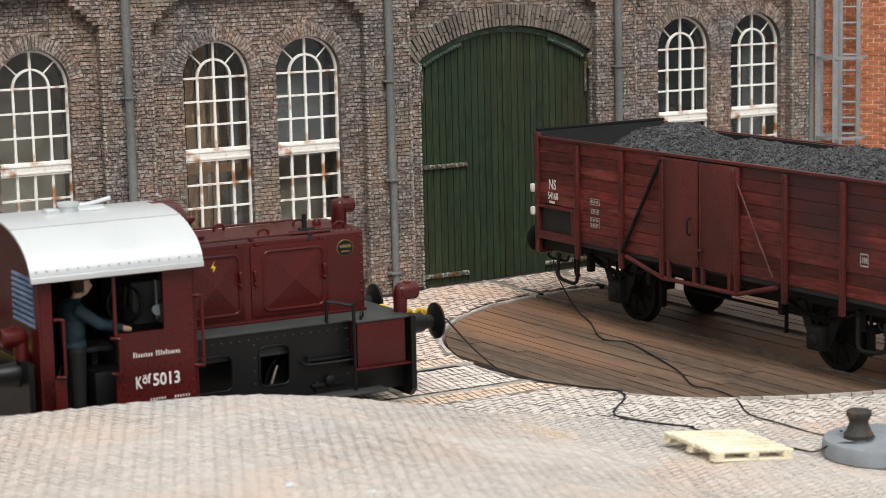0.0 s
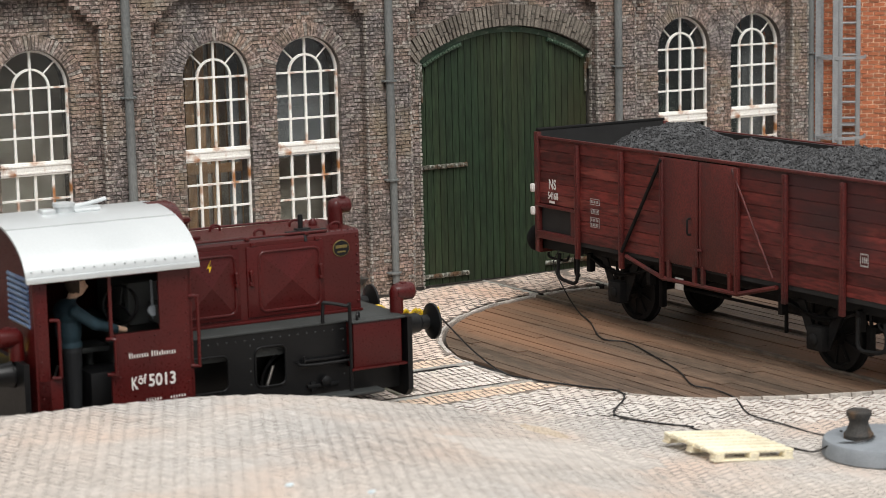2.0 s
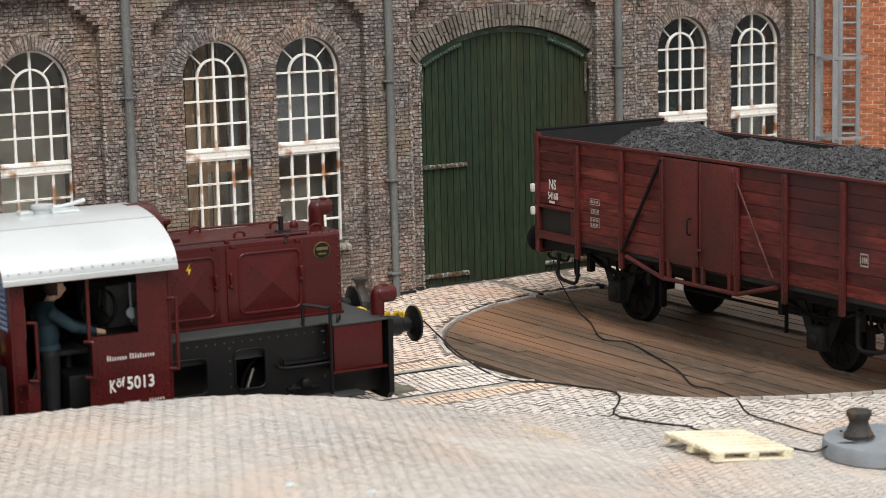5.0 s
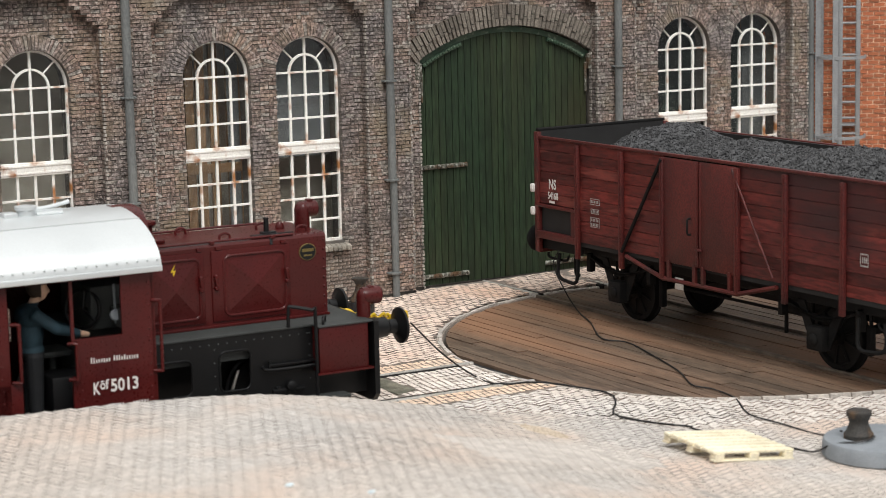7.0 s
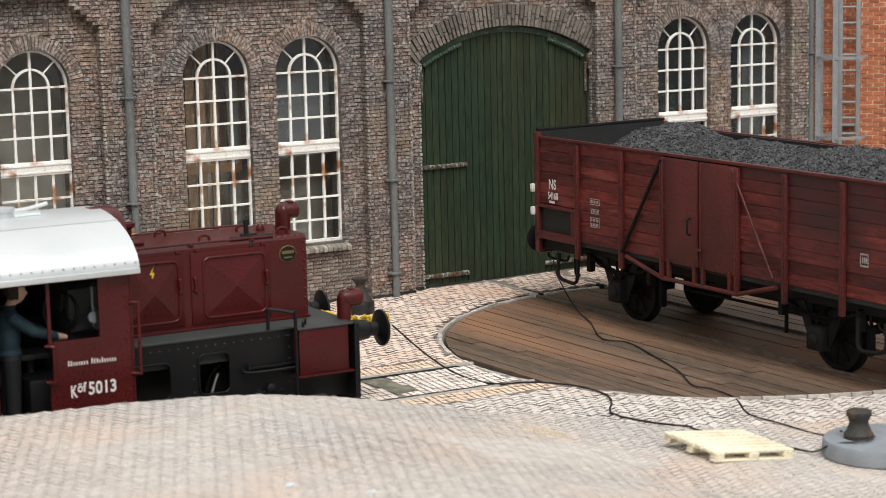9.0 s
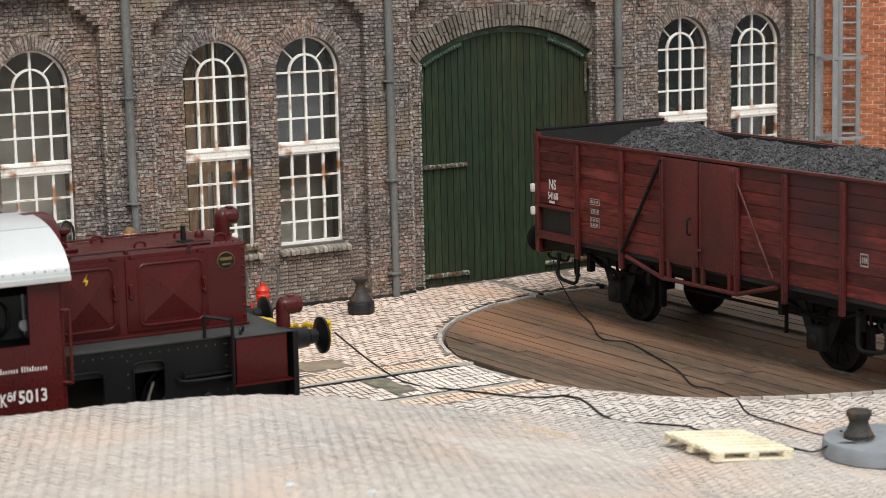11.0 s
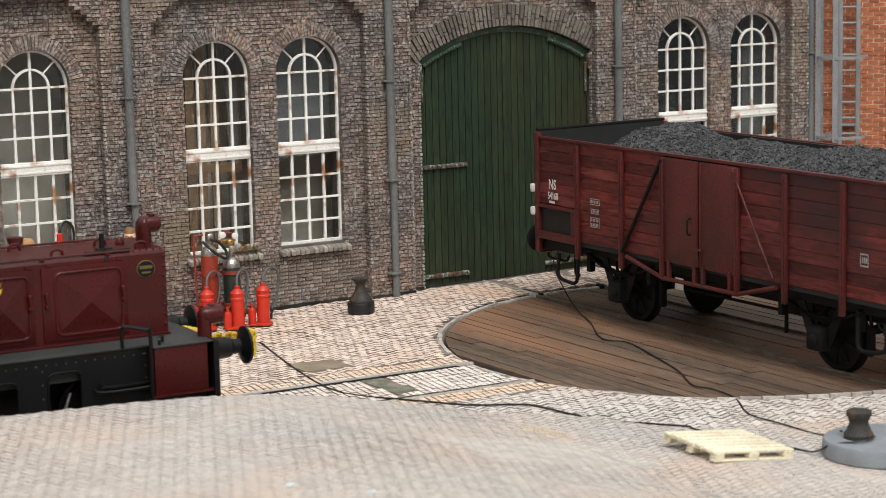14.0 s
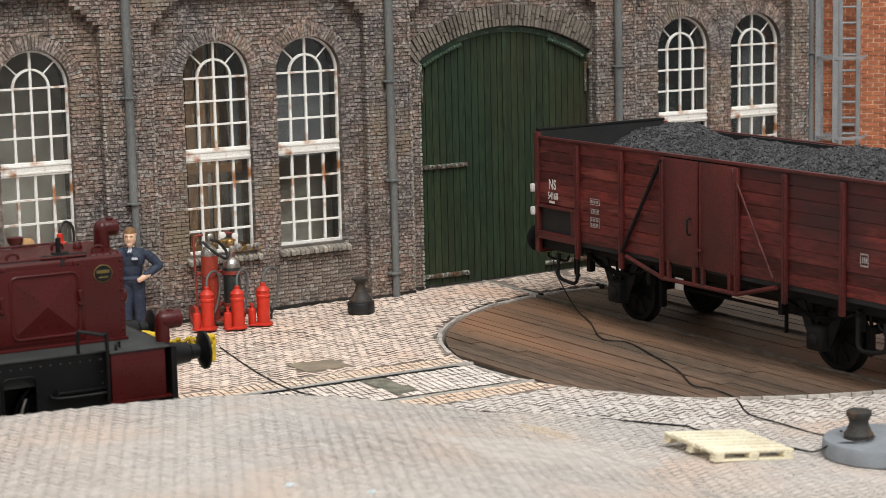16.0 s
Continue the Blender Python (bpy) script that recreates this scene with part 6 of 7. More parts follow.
def build_torch():
    b = thing("brass_fittings", "small pile of brass and steel fittings on a window sill", "fittings", at(-3.98, -0.22, 1.05))
    bm = B()
    for x, y, z, k in ((-0.06, 0.0, 0.06, 0.06), (0.10, -0.02, 0.05, 0.05), (0.26, 0.0, 0.05, 0.055)):
        lathe(bm, (x, y, z), (0.3, -1, 0.2), [(k, 0), (k * 1.1, 0.01), (k * 1.1, 0.05), (k * 0.7, 0.06)], 16)
    part("gauge", bm, M["steel"], b)
    bm = B()
    rod(bm, (-0.15, 0, 0.02), (0.36, 0.02, 0.02), 0.03, 8)
    rod(bm, (0.02, 0, 0.0), (0.06, -0.1, 0.1), 0.025, 8)
    part("manifold", bm, bpy.data.materials["brass"], b)
    return b


build_torch()


def bollard_profile(bm, r):
    lathe(bm, (0, 0, 0), (0, 0, 1), [(r * 1.08, 0), (r * 1.10, 0.05), (r * 0.92, 0.09), (r * 0.72, 0.17), (r * 0.70, 0.205), (r * 0.82, 0.25), (r * 0.92, 0.275), (r * 0.92, 0.325), (r * 0.82, 0.34), (r * 0.2, 0.35)], 28)


def build_bollards():
    b = thing("capstan_bollard", "dark cast-iron capstan on a round drum by the wall", "bollard", at(-2.36, -1.36, 0))
    bm = B()
    lathe(bm, (0, 0, 0), (0, 0, 1), [(0.205, 0), (0.225, 0.015), (0.225, 0.16), (0.215, 0.185), (0.18, 0.195)], 28)
    part("drum", bm, M["wire"], b)
    bm = B()
    lathe(bm, (0, 0, 0.19), (0, 0, 1.0), [(0.19, 0), (0.19, 0.025), (0.165, 0.065), (0.125, 0.13), (0.085, 0.22), (0.078, 0.265), (0.095, 0.32), (0.140, 0.37), (0.146, 0.392), (0.10, 0.40)], 28)
    part("capstan_head", bm, M["cast"], b)
    p = thing("bollard_plinth", "round grey-painted plinth on the paving", "plinth", at(-1.55, -13.16, 0))
    bm = B()
    lathe(bm, (0, 0, 0), (0, 0, 1), [(0.69, 0), (0.71, 0.02), (0.705, 0.17), (0.685, 0.205), (0.64, 0.22), (0.05, 0.222)], 48)
    part("plinth_body", bm, M["plinth"], p)
    f = thing("mooring_bollard", "rust-brown cast capstan on the grey plinth", "bollard", at(-1.82, -13.05, 0.222))
    bm = B()
    bollard_profile(bm, 0.162)
    part("bollard_head", bm, M["cast"], f)


build_bollards()


def build_pallet():
    m = at(-3.17, -12.28, 0.105) @ pose(0, 0, 0, 2.5, 7.0, 1.5)
    p = thing("pallet", "pale yellow wooden pallet lying on the setts", "pallet", m)
    n = 7
    for i in range(n):
        bm = B()
        y0 = -0.5 + i * (1.0 / n)
        box(bm, -0.6 + 0.012 * (i % 3 - 1), 0.6, y0 + 0.014, y0 + 1.0 / n - 0.020, 0.088, 0.130, 0.016)
        part("deck_board", bm, M["pallet"], p)
    for x in (-0.52, 0.0, 0.52):
        bm = B()
        box(bm, x - 0.06, x + 0.06, -0.5, 0.5, 0.074, 0.092, 0.004)
        part("cross_board", bm, M["pallet"], p)
        for y in (-0.44, 0.0, 0.44):
            bm = B()
            box(bm, x - 0.065, x + 0.065, y - 0.055, y + 0.055, 0.02, 0.076, 0.008)
            part("block", bm, M["pallet"], p)
    for y in (-0.45, 0.0, 0.45):
        bm = B()
        box(bm, -0.6, 0.6, y - 0.05, y + 0.05, 0.0, 0.021, 0.005)
        part("bottom_board", bm, M["pallet"], p)
    return p


build_pallet()


def standing_figure():
    bm = B()
    for s in (-1, 1):
        blob(bm, (s * 0.11, 0, 0.12), (s * 0.095, 0, 0.80), 0.085, 0.112)
        blob(bm, (s * 0.12, -0.10, 0.05), (s * 0.12, 0.05, 0.05), 0.055, 0.06)
    egg(bm, (0, 0, 0.86), 0.185, 0.145, 0.12)
    egg(bm, (0, 0, 1.02), 0.175, 0.135, 0.22)
    egg(bm, (0, 0, 1.19), 0.225, 0.150, 0.19)
    blob(bm, (-0.18, 0, 1.285), (0.18, 0, 1.285), 0.078, 0.078)
    blob(bm, (0, -0.01, 1.33), (0, -0.02, 1.42), 0.068, 0.06)
    egg(bm, (0, -0.03, 1.525), 0.092, 0.108, 0.148)
    egg(bm, (0, -0.135, 1.515), 0.02, 0.026, 0.035)
    egg(bm, (0, -0.10, 1.425), 0.045, 0.04, 0.035)
    egg(bm, (0, 0.005, 1.585), 0.102, 0.112, 0.115)
    blob(bm, (0.25, 0, 1.27), (0.44, 0.04, 1.07), 0.078, 0.070)
    blob(bm, (0.44, 0.04, 1.07), (0.24, -0.13, 0.93), 0.070, 0.055)
    blob(bm, (0.22, -0.15, 0.915), (0.14, -0.18, 0.86), 0.048, 0.036)
    blob(bm, (-0.25, 0, 1.27), (-0.36, 0.02, 1.04), 0.078, 0.068)
    blob(bm, (-0.36, 0.02, 1.04), (-0.28, -0.12, 0.90), 0.066, 0.052)
    box(bm, -0.20, 0.20, -0.155, 0.14, 0.865, 0.90, 0.01)
    box(bm, 0.035, 0.135, -0.175, -0.12, 1.17, 1.23, 0.01)
    for s in (-1, 1):
        rod(bm, (s * 0.015, -0.145, 1.27), (s * 0.085, -0.03, 1.355), 0.026, 8)
    ob = fused("worker_figurine", bm, M["figure_blue"], 0.012)
    # hair brown also paints the eyes and the shadow round them
    slots(ob, ((lambda c: True, None), (lambda c: c.z > 1.385 or (c.y < -0.13 and 0.82 < c.z < 0.955 and c.x > 0.11), M["skin"]),
               (lambda c: c.z > 1.603 or (c.z > 1.48 and c.y > 0.0) or (abs(abs(c.x) - 0.038) < 0.024 and c.y < -0.08 and 1.548 < c.z < 1.572), M["hair"]),
               (lambda c: 0.035 < c.x < 0.135 and 1.195 < c.z < 1.23 and c.y < -0.155, M["badge"]),
               (lambda c: abs(c.x) < 0.032 and 1.31 < c.z < 1.385 and c.y < -0.05, M["badge"])))
    ob.matrix_basis = at(-6.09, -0.68, 0, 0, 0, -32)
    return tagged(ob, "painted standing worker figurine in dark blue overalls", "figurine")


M["badge"] = mat("pale_collar_paint", (0.62, 0.63, 0.66), None, 0.7, scale=10)
standing_figure()


def left_corner():
    b = thing("fire_extinguisher", "tall red fire extinguisher under the arched window", "fire extinguisher", at(-7.23, -0.62, 0), "fire extinguishers by the wall")
    bm = B()
    lathe(bm, (0, 0, 0), (0, 0, 1), [(0.15, 0), (0.16, 0.02), (0.16, 1.46), (0.15, 1.50), (0.07, 1.57), (0.05, 1.58), (0.05, 1.68), (0.02, 1.70)], 20)
    part("bottle", bm, M["red"], b)
    bm = B()
    tube(bm, [(0.0, 0, 1.68), (0.03, 0.03, 1.80), (0.14, 0.08, 1.86), (0.25, 0.1, 1.76), (0.26, 0.1, 1.55), (0.22, 0.08, 1.2)], 0.02, 8)
    part("hose", bm, M["wire"], b)
    d = thing("hand_pump", "dark red cast pump pedestal with a flanged top", "pump", at(-7.95, -0.62, 0))
    bm = B()
    lathe(bm, (0, 0, 0), (0, 0, 1), [(0.18, 0), (0.18, 0.05), (0.07, 0.12), (0.07, 1.56), (0.12, 1.63), (0.13, 1.70), (0.05, 1.71)], 18)
    part("pedestal", bm, M["loco"], d)
    # unseen drum, added only to carry the bundle
    c = thing("oil_drum", "dark grey oil drum added out of sight to hold the cloth bundle", "drum", at(-7.72, -0.50, 0))
    bm = B()
    lathe(bm, (0, 0, 0), (0, 0, 1), [(0.28, 0), (0.29, 0.02), (0.28, 0.5), (0.295, 0.52), (0.28, 0.54), (0.28, 1.0), (0.295, 1.02), (0.28, 1.04), (0.28, 1.46), (0.27, 1.47)], 24)
    part("drum_shell", bm, M["cast"], c)
    s = thing("cloth_bundle", "tan cloth bundle lying on a drum", "bundle", at(-7.74, -0.55, 1.47))
    bm = B()
    bmesh.ops.create_icosphere(bm, subdivisions=3, radius=0.14)
    for v in bm.verts:
        k = 1 + 0.25 * noise.noise(v.co * 9)
        v.co = Vector((v.co.x * k, v.co.y * 0.8 * k, v.co.z * 0.75 * k + 0.09))
    part("cloth", bm, mat("tan_cloth", (0.45, 0.27, 0.12), (0.35, 0.2, 0.09), 0.9, scale=8), s)


left_corner()

# ---- plates in the paving ----
COVER = ((-5.18, -4.37), (-4.46, -4.43), (-4.47, -5.03), (-5.15, -4.98))
DRAIN = ((-4.79, -5.97), (-4.45, -5.99), (-4.42, -6.89), (-4.76, -7.02))
bm = B()
prism(bm, COVER, XY, -0.05, 0.008)
tagged(finish("cover_plate", bm, M["manhole"]), "sand-brown cover plate set in the paving", "cover")
bm = B()
prism(bm, DRAIN, XY, -0.05, 0.004)
M["grime"] = mat("oily_grey_grit", (0.25, 0.235, 0.18), (0.12, 0.12, 0.09), 0.9, scale=5, fine_amt=0.6, bump=0.6)
tagged(finish("drain_cover", bm, M["grime"]), "oily grey grating between the rails", "cover")


def sand_spill():
    """A thin smear of brown sand on the raised paving."""
    bm = B()
    n, m_ = 26, 8
    rows = []
    for i in range(n + 1):
        u = i / n
        cx, cy = -4.66 + 0.14 * u, -9.84 - 1.12 * u
        half = 0.17 * math.sqrt(max(0.02, math.sin(math.pi * u))) * (1 + 0.35 * noise.noise(Vector((u * 6, 1, 0))))
        row = []
        for j in range(m_ + 1):
            v = -1 + 2 * j / m_
            x, y = cx + v * half, cy + 0.12 * v * half
            lump = 0.022 * (1 - v * v) * math.sin(math.pi * min(max(u, 0.0), 1.0)) * (1 + 0.8 * noise.noise(Vector((x * 9, y * 9, 2))))
            row.append(bm.verts.new((x, y, height(x, y) - 0.004 + lump)))
        rows.append(row)
    for a, b in zip(rows, rows[1:]):
        for j in range(m_):
            bm.faces.new((a[j], a[j + 1], b[j + 1], b[j]))
    sand = mat("brown_sand", (0.52, 0.43, 0.335), (0.44, 0.36, 0.275), 0.95, scale=4, fine=30, fine_amt=0.5, bump=0.5)
    return tagged(finish("sand_spill", bm, sand, smooth=True), "thin smear of brown sand on the pale setts", "sand")


sand_spill()


def paint_chip(x, y, size, seed):
    rnd = random.Random(seed)
    bm = B()
    poly = [(size * rnd.uniform(0.7, 1.2) * math.cos(a), size * rnd.uniform(0.5, 0.9) * math.sin(a)) for a in [2 * math.pi * k / 7 for k in range(7)]]
    prism(bm, poly, XY, 0.0, 0.012)
    ob = finish("paint_chip", bm, M["chip"])
    ob.matrix_basis = at(x, y, height(x, y) + 0.003, 3, -4, 20)
    return tagged(ob, "small pale blue flake lying on the setts", "flake", "flakes on the paving")


M["chip"] = mat("pale_blue_flake", (0.56, 0.66, 0.71), (0.64, 0.72, 0.76), 0.5, scale=9)
paint_chip(-9.40, -13.33, 0.055, 1)
paint_chip(-8.80, -13.93, 0.045, 2)


# ---- wires ----
def over(x, y, lift=0.02):
    d = (Vector((x, y)) - TT).length
    return (x, y, (-0.03 if d < TT_R else height(x, y)) + lift)


wire_a = thing("loose_wire", "thin black wire trailing over the deck to the wagon", "wire", Matrix.Identity(4), "loose wires")
bm = B()
tube(bm, [(-1.80, -12.72, 0.235)] + [over(x, y) for x, y in ((-1.56, -12.10), (-1.607, -11.317), (-1.607, -10.688), (-1.127, -9.773), (-1.044, -9.167), (-1.117, -8.815), (-0.738, -7.971), (-0.385, -6.787), (-0.18, -5.91),
     (-0.323, -5.433), (0.244, -4.279), (0.60, -3.40))] + [(0.70, -2.9, 0.2), (0.80, -2.35, 0.62), (0.85, -2.55, 0.95)], 0.0115, 6, 6)
part("wire_strand", bm, M["wire"], wire_a)
wire_c = thing("loose_wire", "thin black wire from the plinth under the pallet", "wire", Matrix.Identity(4), "loose wires")
bm = B()
tube(bm, [(-1.72, -13.22, 0.26), (-1.95, -13.30, 0.25), (-2.20, -13.05, 0.20), (-2.22, -12.75, 0.05)] + [over(x, y) for x, y in ((-2.24, -12.5), (-2.32, -12.15), (-2.6, -11.6), (-2.75, -11.1), (-2.67, -10.85))], 0.0115, 6, 6)
part("wire_strand", bm, M["wire"], wire_c)

# how far the locomotive has rolled, in prototype metres
TRAVEL = ((0.0, 0.0), (1.0, 0.0), (1.5, -0.006), (2.0, -0.056), (2.5, -0.103), (3.0, -0.148), (3.5, -0.193), (4.0, -0.241), (4.25, -0.266), (6.3, -0.478), (6.5, -0.499), (7.0, -0.548),
          (7.5, -0.602), (8.0, -0.661), (8.5, -0.728), (9.0, -0.834), (9.25, -0.91), (9.9, -1.18), (10.6, -1.52), (11.3, -1.846), (11.5, -1.93), (12.0, -2.125), (12.5, -2.313), (13.0, -2.500),
          (13.5, -2.662), (14.0, -2.805), (14.5, -2.946), (15.0, -3.088), (15.5, -3.230), (16.0, -3.373))

# the wire that hangs on the coupling: straight stiff pieces, laid along its line at each time
LINES = (
    (0.0, ((-2.91, -6.75), (-2.85, -7.25), (-2.68, -7.72), (-2.33, -8.19), (-2.22, -8.64), (-2.41, -9.05), (-3.05, -9.73), (-2.91, -10.32), (-2.67, -10.85))),
    (3.5, ((-2.90, -6.60), (-2.83, -7.22), (-2.66, -7.69), (-2.33, -8.19), (-2.22, -8.64), (-2.41, -9.05), (-3.05, -9.73), (-2.91, -10.32), (-2.67, -10.85))),
    (7.0, ((-3.33, -6.59), (-3.36, -7.33), (-2.83, -7.53), (-2.56, -8.11), (-2.41, -8.64), (-2.60, -9.12), (-3.05, -9.75), (-2.91, -10.32), (-2.67, -10.85))),
    (9.0, ((-3.50, -6.56), (-3.36, -7.33), (-2.90, -7.48), (-2.52, -8.05), (-2.48, -8.68), (-2.68, -9.14), (-3.04, -9.67), (-2.91, -10.32), (-2.67, -10.85))),
    (11.5, ((-4.57, -6.60), (-4.16, -7.31), (-3.87, -8.02), (-3.58, -8.42), (-3.10, -8.44), (-3.03, -8.82), (-3.28, -9.99), (-2.99, -10.45), (-2.67, -10.85))),
    (13.0, ((-5.16, -6.39), (-4.96, -7.00), (-4.65, -7.39), (-4.22, -8.20), (-3.42, -8.58), (-3.29, -8.95), (-3.44, -9.95), (-2.99, -10.45), (-2.67, -10.85))),
    (14.5, ((-5.50, -6.45), (-5.05, -7.30), (-4.64, -7.80), (-4.30, -8.26), (-3.85, -8.55), (-3.60, -9.27), (-3.40, -9.75), (-3.00, -10.35), (-2.67, -10.85))),
    (16.0, ((-5.85, -6.20), (-5.50, -7.10), (-5.12, -7.85), (-4.72, -8.25), (-4.30, -8.70), (-3.92, -9.12), (-3.50, -9.62), (-3.04, -10.22), (-2.67, -10.85))),
)
PIECES = 26
wire_b = thing("towed_wire", "thin black wire hanging from the locomotive's coupling over the paving", "wire", Matrix.Identity(4), "loose wires")


def travel(t):
    return float(np.interp(t, [a for a, _ in TRAVEL], [b for _, b in TRAVEL]))


def wire_points(t, pts):
    s = travel(t)
    a = Vector((-4.36 + s + 0.36, -7.05, 0.98))
    b = Vector(over(*pts[0]))
    mid = a.lerp(b, 0.5) - Vector((0, 0, 0.06))
    line = smooth_line([a, mid, b] + [Vector(over(x, y)) for x, y in pts[1:]], 10)
    dist = np.concatenate([[0], np.cumsum([(q - p).length for p, q in zip(line, line[1:])])])
    want = np.linspace(0, dist[-1], PIECES + 1)
    cols = [np.interp(want, dist, [p[k] for p in line]) for k in range(3)]
    return [Vector(c) for c in zip(*cols)]


def wire_rows():
    """For each piece its rows of (seconds, pose); between the known lines the points go with the locomotive's travel."""
    known = [(t, wire_points(t, pts)) for t, pts in LINES]
    times = [0.0, 1.5, 2.0, 2.5, 3.0, 3.5, 4.5, 5.5, 6.5, 7.0, 8.0, 8.5, 9.0, 9.5, 10.0, 10.5, 11.0, 11.5, 12.0, 12.5, 13.0, 13.5, 14.0, 14.5, 15.0, 15.5, 16.0]
    rows = [[] for _ in range(PIECES)]
    longest = [0.0] * PIECES
    for t in times:
        k = max(i for i, (a, _) in enumerate(known) if a <= t)
        k = min(k, len(known) - 2)
        (ta, pa), (tb, pb) = known[k], known[k + 1]
        sa, sb = travel(ta), travel(tb)
        f = (travel(t) - sa) / (sb - sa)
        pts = [p.lerp(q, f) for p, q in zip(pa, pb)]
        for i in range(PIECES):
            d = pts[i + 1] - pts[i]
            longest[i] = max(longest[i], d.length)
            turn = d.to_track_quat("X", "Z").to_matrix().to_4x4()
            rows[i].append((t, Matrix.Translation(pts[i] * U) @ turn))
    return rows, longest


WIRE_ROWS, WIRE_LONG = wire_rows()
wire_pieces = []
for n in range(PIECES):
    bm = B()
    lathe(bm, (-0.006, 0, 0), (1, 0, 0), [(0.009, 0), (0.013, 0.006), (0.013, WIRE_LONG[n] + 0.006), (0.009, WIRE_LONG[n] + 0.012)], 7)
    wire_pieces.append(part("wire_piece", bm, M["wire"], wire_b))


def wire_motion():
    for piece, rows in zip(wire_pieces, WIRE_ROWS):
        walk(piece, rows)


# ---- pieces of the wall and the paving ----
def arch_bricks():
    a = math.asin(GATE_HALF / GATE_R) * 1.045
    rnd = random.Random(13)
    n = 50
    for i in range(n):
        half = 0.5 + rnd.uniform(-0.12, 0.12) if i % 2 else 0.36 + rnd.uniform(-0.06, 0.06)
        for f0, f1 in ((0.0, half), (half, 1.0)):
            a0, a1 = -a + 2 * a * (i + rnd.uniform(0.08, 0.2)) / n, -a + 2 * a * (i + rnd.uniform(0.8, 0.92)) / n
            r0, r1 = GATE_R + 0.0 + 0.385 * f0 + rnd.uniform(0.004, 0.014), GATE_R + 0.385 * f1 - rnd.uniform(0.004, 0.014)
            q = [(GATE_C + r * math.sin(t), GATE_CZ + r * math.cos(t)) for r, t in ((r0, a0), (r1, a0), (r1, a1), (r0, a1))]
            bm = B()
            prism(bm, q, XZ, FACE - 0.035 + rnd.uniform(-0.02, 0.016), FACE + 0.14)
            part("arch_brick", bm, M["arch_stone"], wall, smooth=False)


arch_bricks()


def wall_singles():
    rnd = random.Random(17)
    bm = B()
    box(bm, 0, BRICK - 0.010, 0, 0.15, 0, COURSE - 0.010)
    for v in bm.verts:
        v.co *= U
    me = bpy.data.meshes.new("brick")
    bm.to_mesh(me)
    bm.free()
    me.materials.append(M["brick_piece"])
    for x0, x1, y0, y1, z0, z1 in single_bricks:
        ob = new("brick", me)
        ob.parent = wall
        ob.matrix_basis = at(x0, y0 + rnd.uniform(-0.01, 0.006), z0, rnd.uniform(-1, 1), rnd.uniform(-1.5, 1.5), rnd.uniform(-1.5, 1.5))


wall_singles()


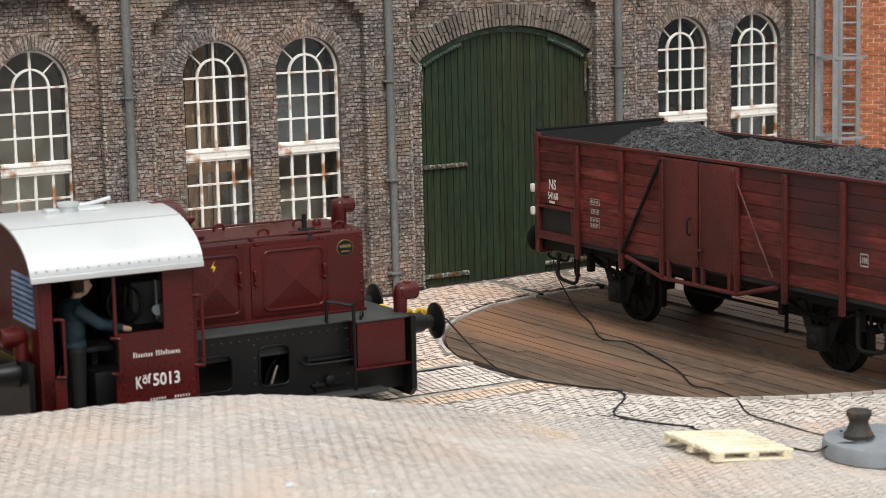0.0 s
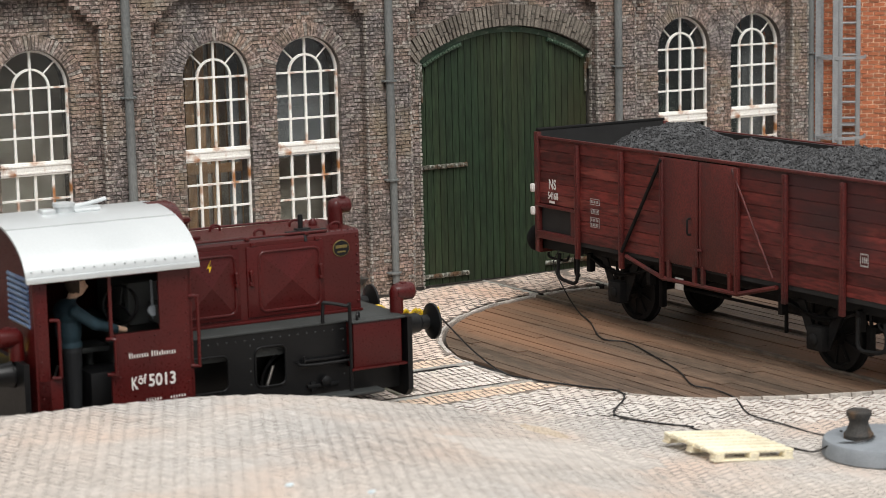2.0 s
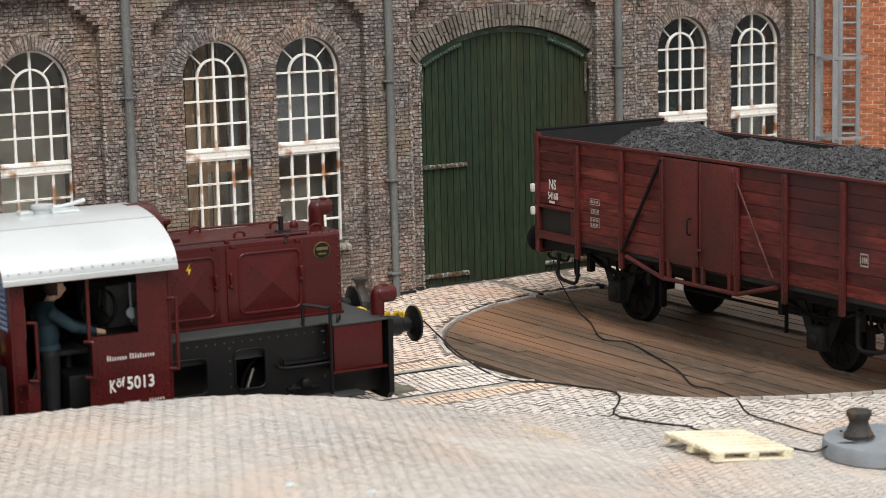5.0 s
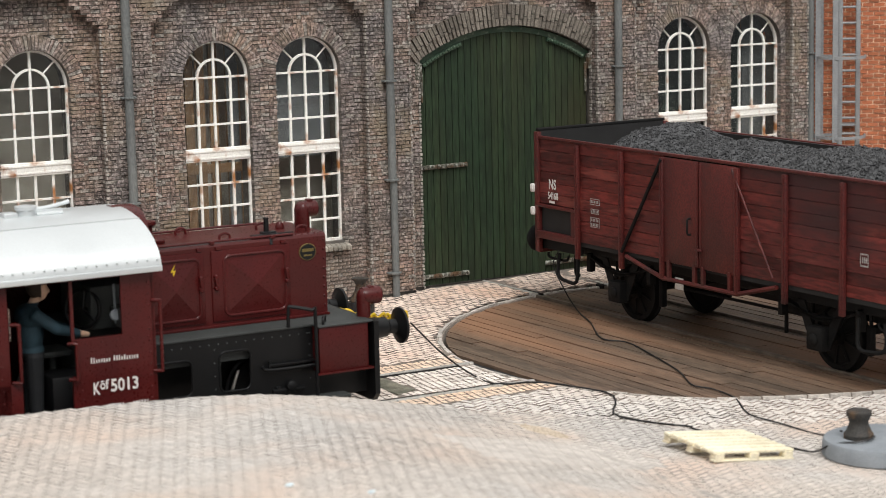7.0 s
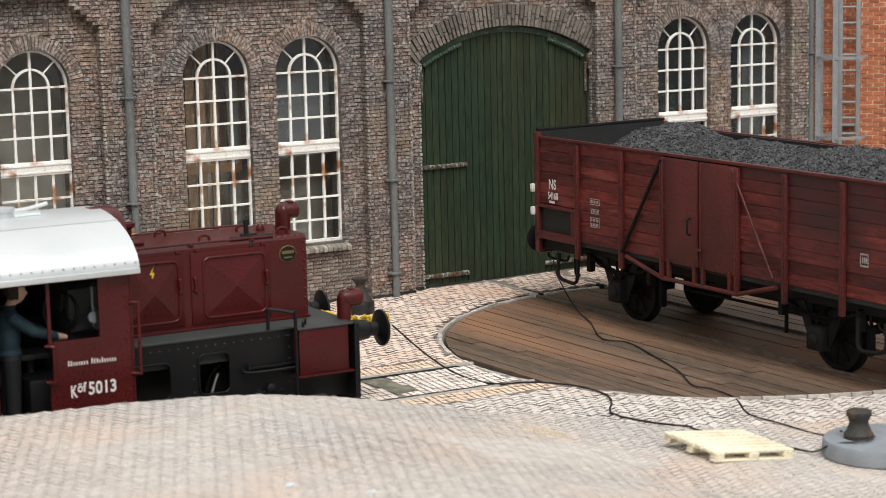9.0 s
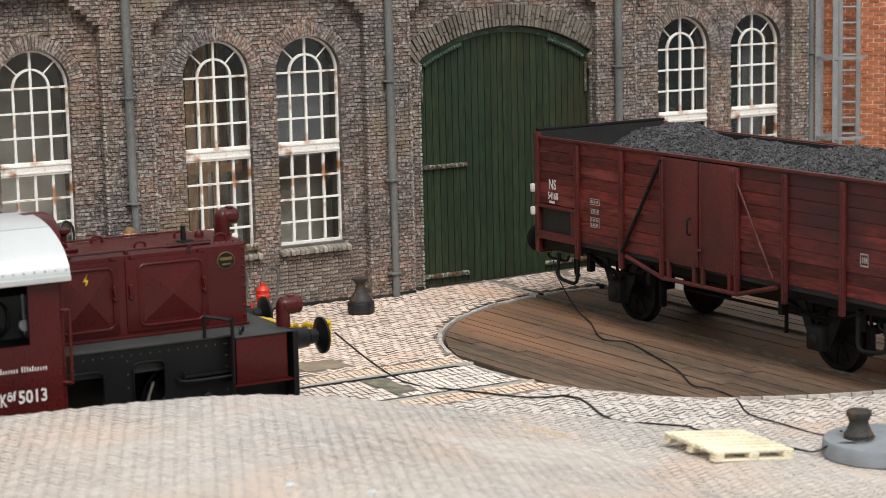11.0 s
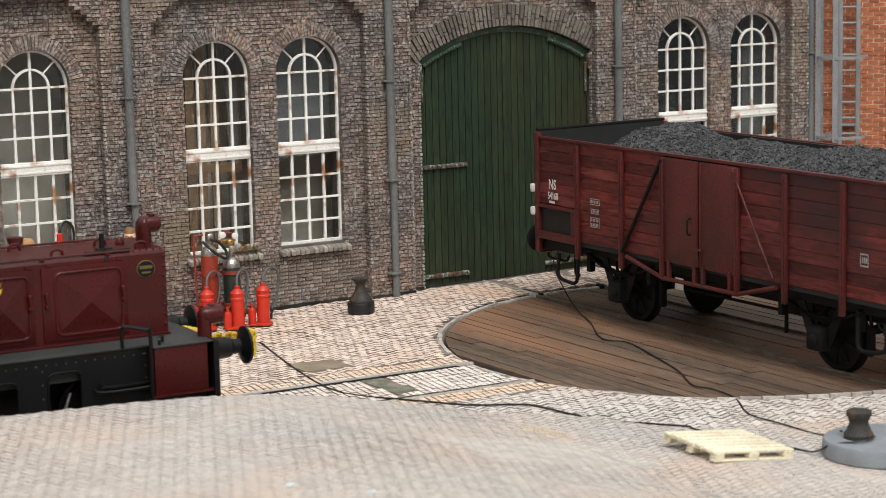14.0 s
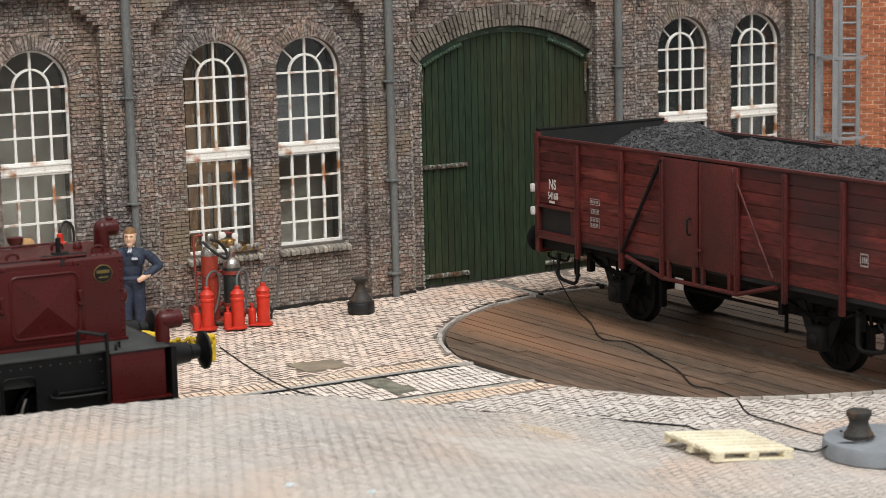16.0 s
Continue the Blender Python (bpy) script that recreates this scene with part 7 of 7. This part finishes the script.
def build_paving():
    rnd = random.Random(31)
    verts, faces, singles = [], [], []
    far = (verts, faces)
    near = ([], [])
    front, lane, middle = ([], []), ([], []), ([], [])
    ca, sa = math.cos(radians(TRACK_TURN)), math.sin(radians(TRACK_TURN))

    def inside(quad, x, y):
        sides = [(bx - ax) * (y - ay) - (by - ay) * (x - ax) for (ax, ay), (bx, by) in zip(quad, quad[1:] + quad[:1])]
        return max(sides) < 0.02

    def blocked(x, y):
        if y > -0.20 or x < -14.5 or x > 6.5 or y < -16.5:
            return True
        if abs((x - GATE_C)) > 6 and y > 0.3:
            return True
        if (Vector((x, y)) - TT).length < TT_R + 0.12:
            return True
        # out of the hall's view: beyond the line of sight on either side
        dx, dy = x + 17.94, y + 31.49
        r = dx * 0.867 - dy * 0.498
        f = dx * 0.489 + dy * 0.858
        if abs(r) > f * 0.235 + 0.4:
            return True
        if abs(x - (1.53 + 0.0304 * -y)) < 0.80 and y > -1.8 and abs(abs(x - (1.53 - 0.0304 * y)) - 0.72) < 0.13:
            return True
        return inside(COVER, x, y) or inside(DRAIN, x, y)

    def sett(cx, cy, ux, uy, ln, wd, single=False, course=None):
        """One sett: middle, direction of its length, size."""
        soft = 0.45 if near_side(cx, cy) else 1.0
        gap = 0.0085
        z0 = height(cx, cy)
        if single:
            singles.append((cx, cy, z0, math.degrees(math.atan2(uy, ux)), rnd.uniform(-0.6, 0.6), rnd.uniform(-0.8, 0.8)))
            return
        verts, faces = near if near_side(cx, cy) else course if course else front if cy < siding_y(cx) - 1.3 else far
        o = len(verts)
        tl, tw, dz = soft * rnd.uniform(-0.004, 0.004), soft * rnd.uniform(-0.003, 0.003), soft * rnd.uniform(-0.005, 0.003)
        for k, (a, b) in enumerate(((-1, -1), (1, -1), (1, 1), (-1, 1))):
            hl, hw = ln / 2 - gap - rnd.uniform(0, 0.004), wd / 2 - gap - rnd.uniform(0, 0.004)
            x = cx + ux * a * hl - uy * b * hw
            y = cy + uy * a * hl + ux * b * hw
            verts.append((x, y, height(x, y) + dz + a * tl + b * tw))
        for k in range(4):
            x, y, z = verts[o + k]
            verts.append((x + (x - cx) * 0.06, y + (y - cy) * 0.06, z - 0.045))
        faces.append((o, o + 1, o + 2, o + 3))
        for k in range(4):
            j = (k + 1) % 4
            faces.append((o + k, o + 4 + k, o + 4 + j, o + j))

    def lateral(x, y):
        return (y - siding_y(x)) * ca

    # herringbone over the yard
    w = 0.098
    th = radians(22)
    cx, sx = math.cos(th), math.sin(th)
    for i in range(-230, 230):
        for j in range(-72, 72):
            for kind in (0, 1):
                px, py = i + 4 * j, i
                if kind == 0:
                    mx, my, ux, uy = px + 1.0, py + 0.5, 1, 0
                else:
                    mx, my, ux, uy = px + 2.5, py + 0.0, 0, 1
                mx, my = mx * w, my * w
                x, y = -4 + mx * cx - my * sx, -7 + mx * sx + my * cx
                if x < -14.5 or x > 6.5 or y < -16.5 or y > -0.2:
                    continue
                lat = lateral(x, y)
                if -1.31 < lat < 1.31 or blocked(x, y):
                    continue
                one = -6.6 < x < -4.2 and -12.6 < y < -11.2 and len(singles) < 280
                sett(x, y, ux * cx - uy * sx, ux * sx + uy * cx, 2 * w, w, one)
    # straight courses beside and between the rails
    for lane0, lane1, ln in ((-0.615, 0.615, 0.205), (0.80, 1.26, 0.16), (-1.26, -0.80, 0.16)):
        n = max(1, round((lane1 - lane0) / ln))
        step = (lane1 - lane0) / n
        for i in range(150):
            xs = -13.5 + i * 0.10
            for k in range(n):
                lat = lane0 + (k + 0.5) * step
                skew = lat * 0.12
                x = xs + skew
                y = siding_y(x) + lat
                if blocked(x, y):
                    continue
                sett(x, y, -sa, ca, step, 0.10, course=middle if lane0 < 0 < lane1 else lane)
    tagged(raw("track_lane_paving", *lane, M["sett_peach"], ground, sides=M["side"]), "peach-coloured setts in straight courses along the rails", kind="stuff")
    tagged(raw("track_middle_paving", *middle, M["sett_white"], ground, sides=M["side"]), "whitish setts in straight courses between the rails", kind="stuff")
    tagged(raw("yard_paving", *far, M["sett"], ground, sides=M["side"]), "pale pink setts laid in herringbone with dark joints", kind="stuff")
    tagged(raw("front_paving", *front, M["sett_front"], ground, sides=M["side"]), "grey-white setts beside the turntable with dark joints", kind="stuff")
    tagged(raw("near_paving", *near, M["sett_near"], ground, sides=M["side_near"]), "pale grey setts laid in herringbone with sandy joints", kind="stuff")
    bm = B()
    box(bm, -w + 0.01, w - 0.01, -w / 2 + 0.01, w / 2 - 0.01, -0.05, 0.0, 0.006)
    for v in bm.verts:
        v.co *= U
    me = bpy.data.meshes.new("sett")
    bm.to_mesh(me)
    bm.free()
    me.materials.append(M["sett_piece"])
    for x, y, z, a, rx, ry in singles:
        ob = new("sett", me)
        ob.parent = ground
        e = 0.05
        nrm = Vector((-(height(x + e, y) - height(x - e, y)) / (2 * e), -(height(x, y + e) - height(x, y - e)) / (2 * e), 1)).normalized()
        tilt = Vector((0, 0, 1)).rotation_difference(nrm).to_matrix().to_4x4()
        ob.matrix_basis = Matrix.Translation((x * U, y * U, z * U)) @ tilt @ pose(0, 0, 0, rx, ry, a)


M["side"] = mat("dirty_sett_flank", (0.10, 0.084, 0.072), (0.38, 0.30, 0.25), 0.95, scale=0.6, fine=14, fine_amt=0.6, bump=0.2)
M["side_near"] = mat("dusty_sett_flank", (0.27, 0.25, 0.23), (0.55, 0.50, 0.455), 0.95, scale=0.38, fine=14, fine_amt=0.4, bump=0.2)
M["sett_peach"] = mat("peach_sett", (0.76, 0.55, 0.40), (0.74, 0.60, 0.48), 0.85, scale=0.5, fine=25, fine_amt=0.35, island=0.12, bump=0.35)
M["sett_white"] = mat("whitish_sett", (0.74, 0.68, 0.62), (0.70, 0.61, 0.54), 0.85, scale=0.5, fine=25, fine_amt=0.35, island=0.14, bump=0.35)
M["sett_piece"] = mat("pale_grey_sett_single", (0.53, 0.47, 0.42), (0.50, 0.475, 0.45), 0.85, scale=0.3, fine=25, fine_amt=0.3, piece=0.13, bump=0.35)
build_paving()


# ---- what moves: the locomotive rolls back, dragging its wire ----
def loco_pose(s):
    return at(-4.36 + s, -6.57 - 0.0119 * s, 0, 0, 0, TRACK_TURN)


def motions():
    walk(loco, [(t, loco_pose(s)) for t, s in TRAVEL])
    seat = Matrix.Translation(Vector(DRIVER_STAND) * U)
    walk(driver, [(t, loco_pose(s) @ seat) for t, s in TRAVEL])
    wire_motion()


motions()
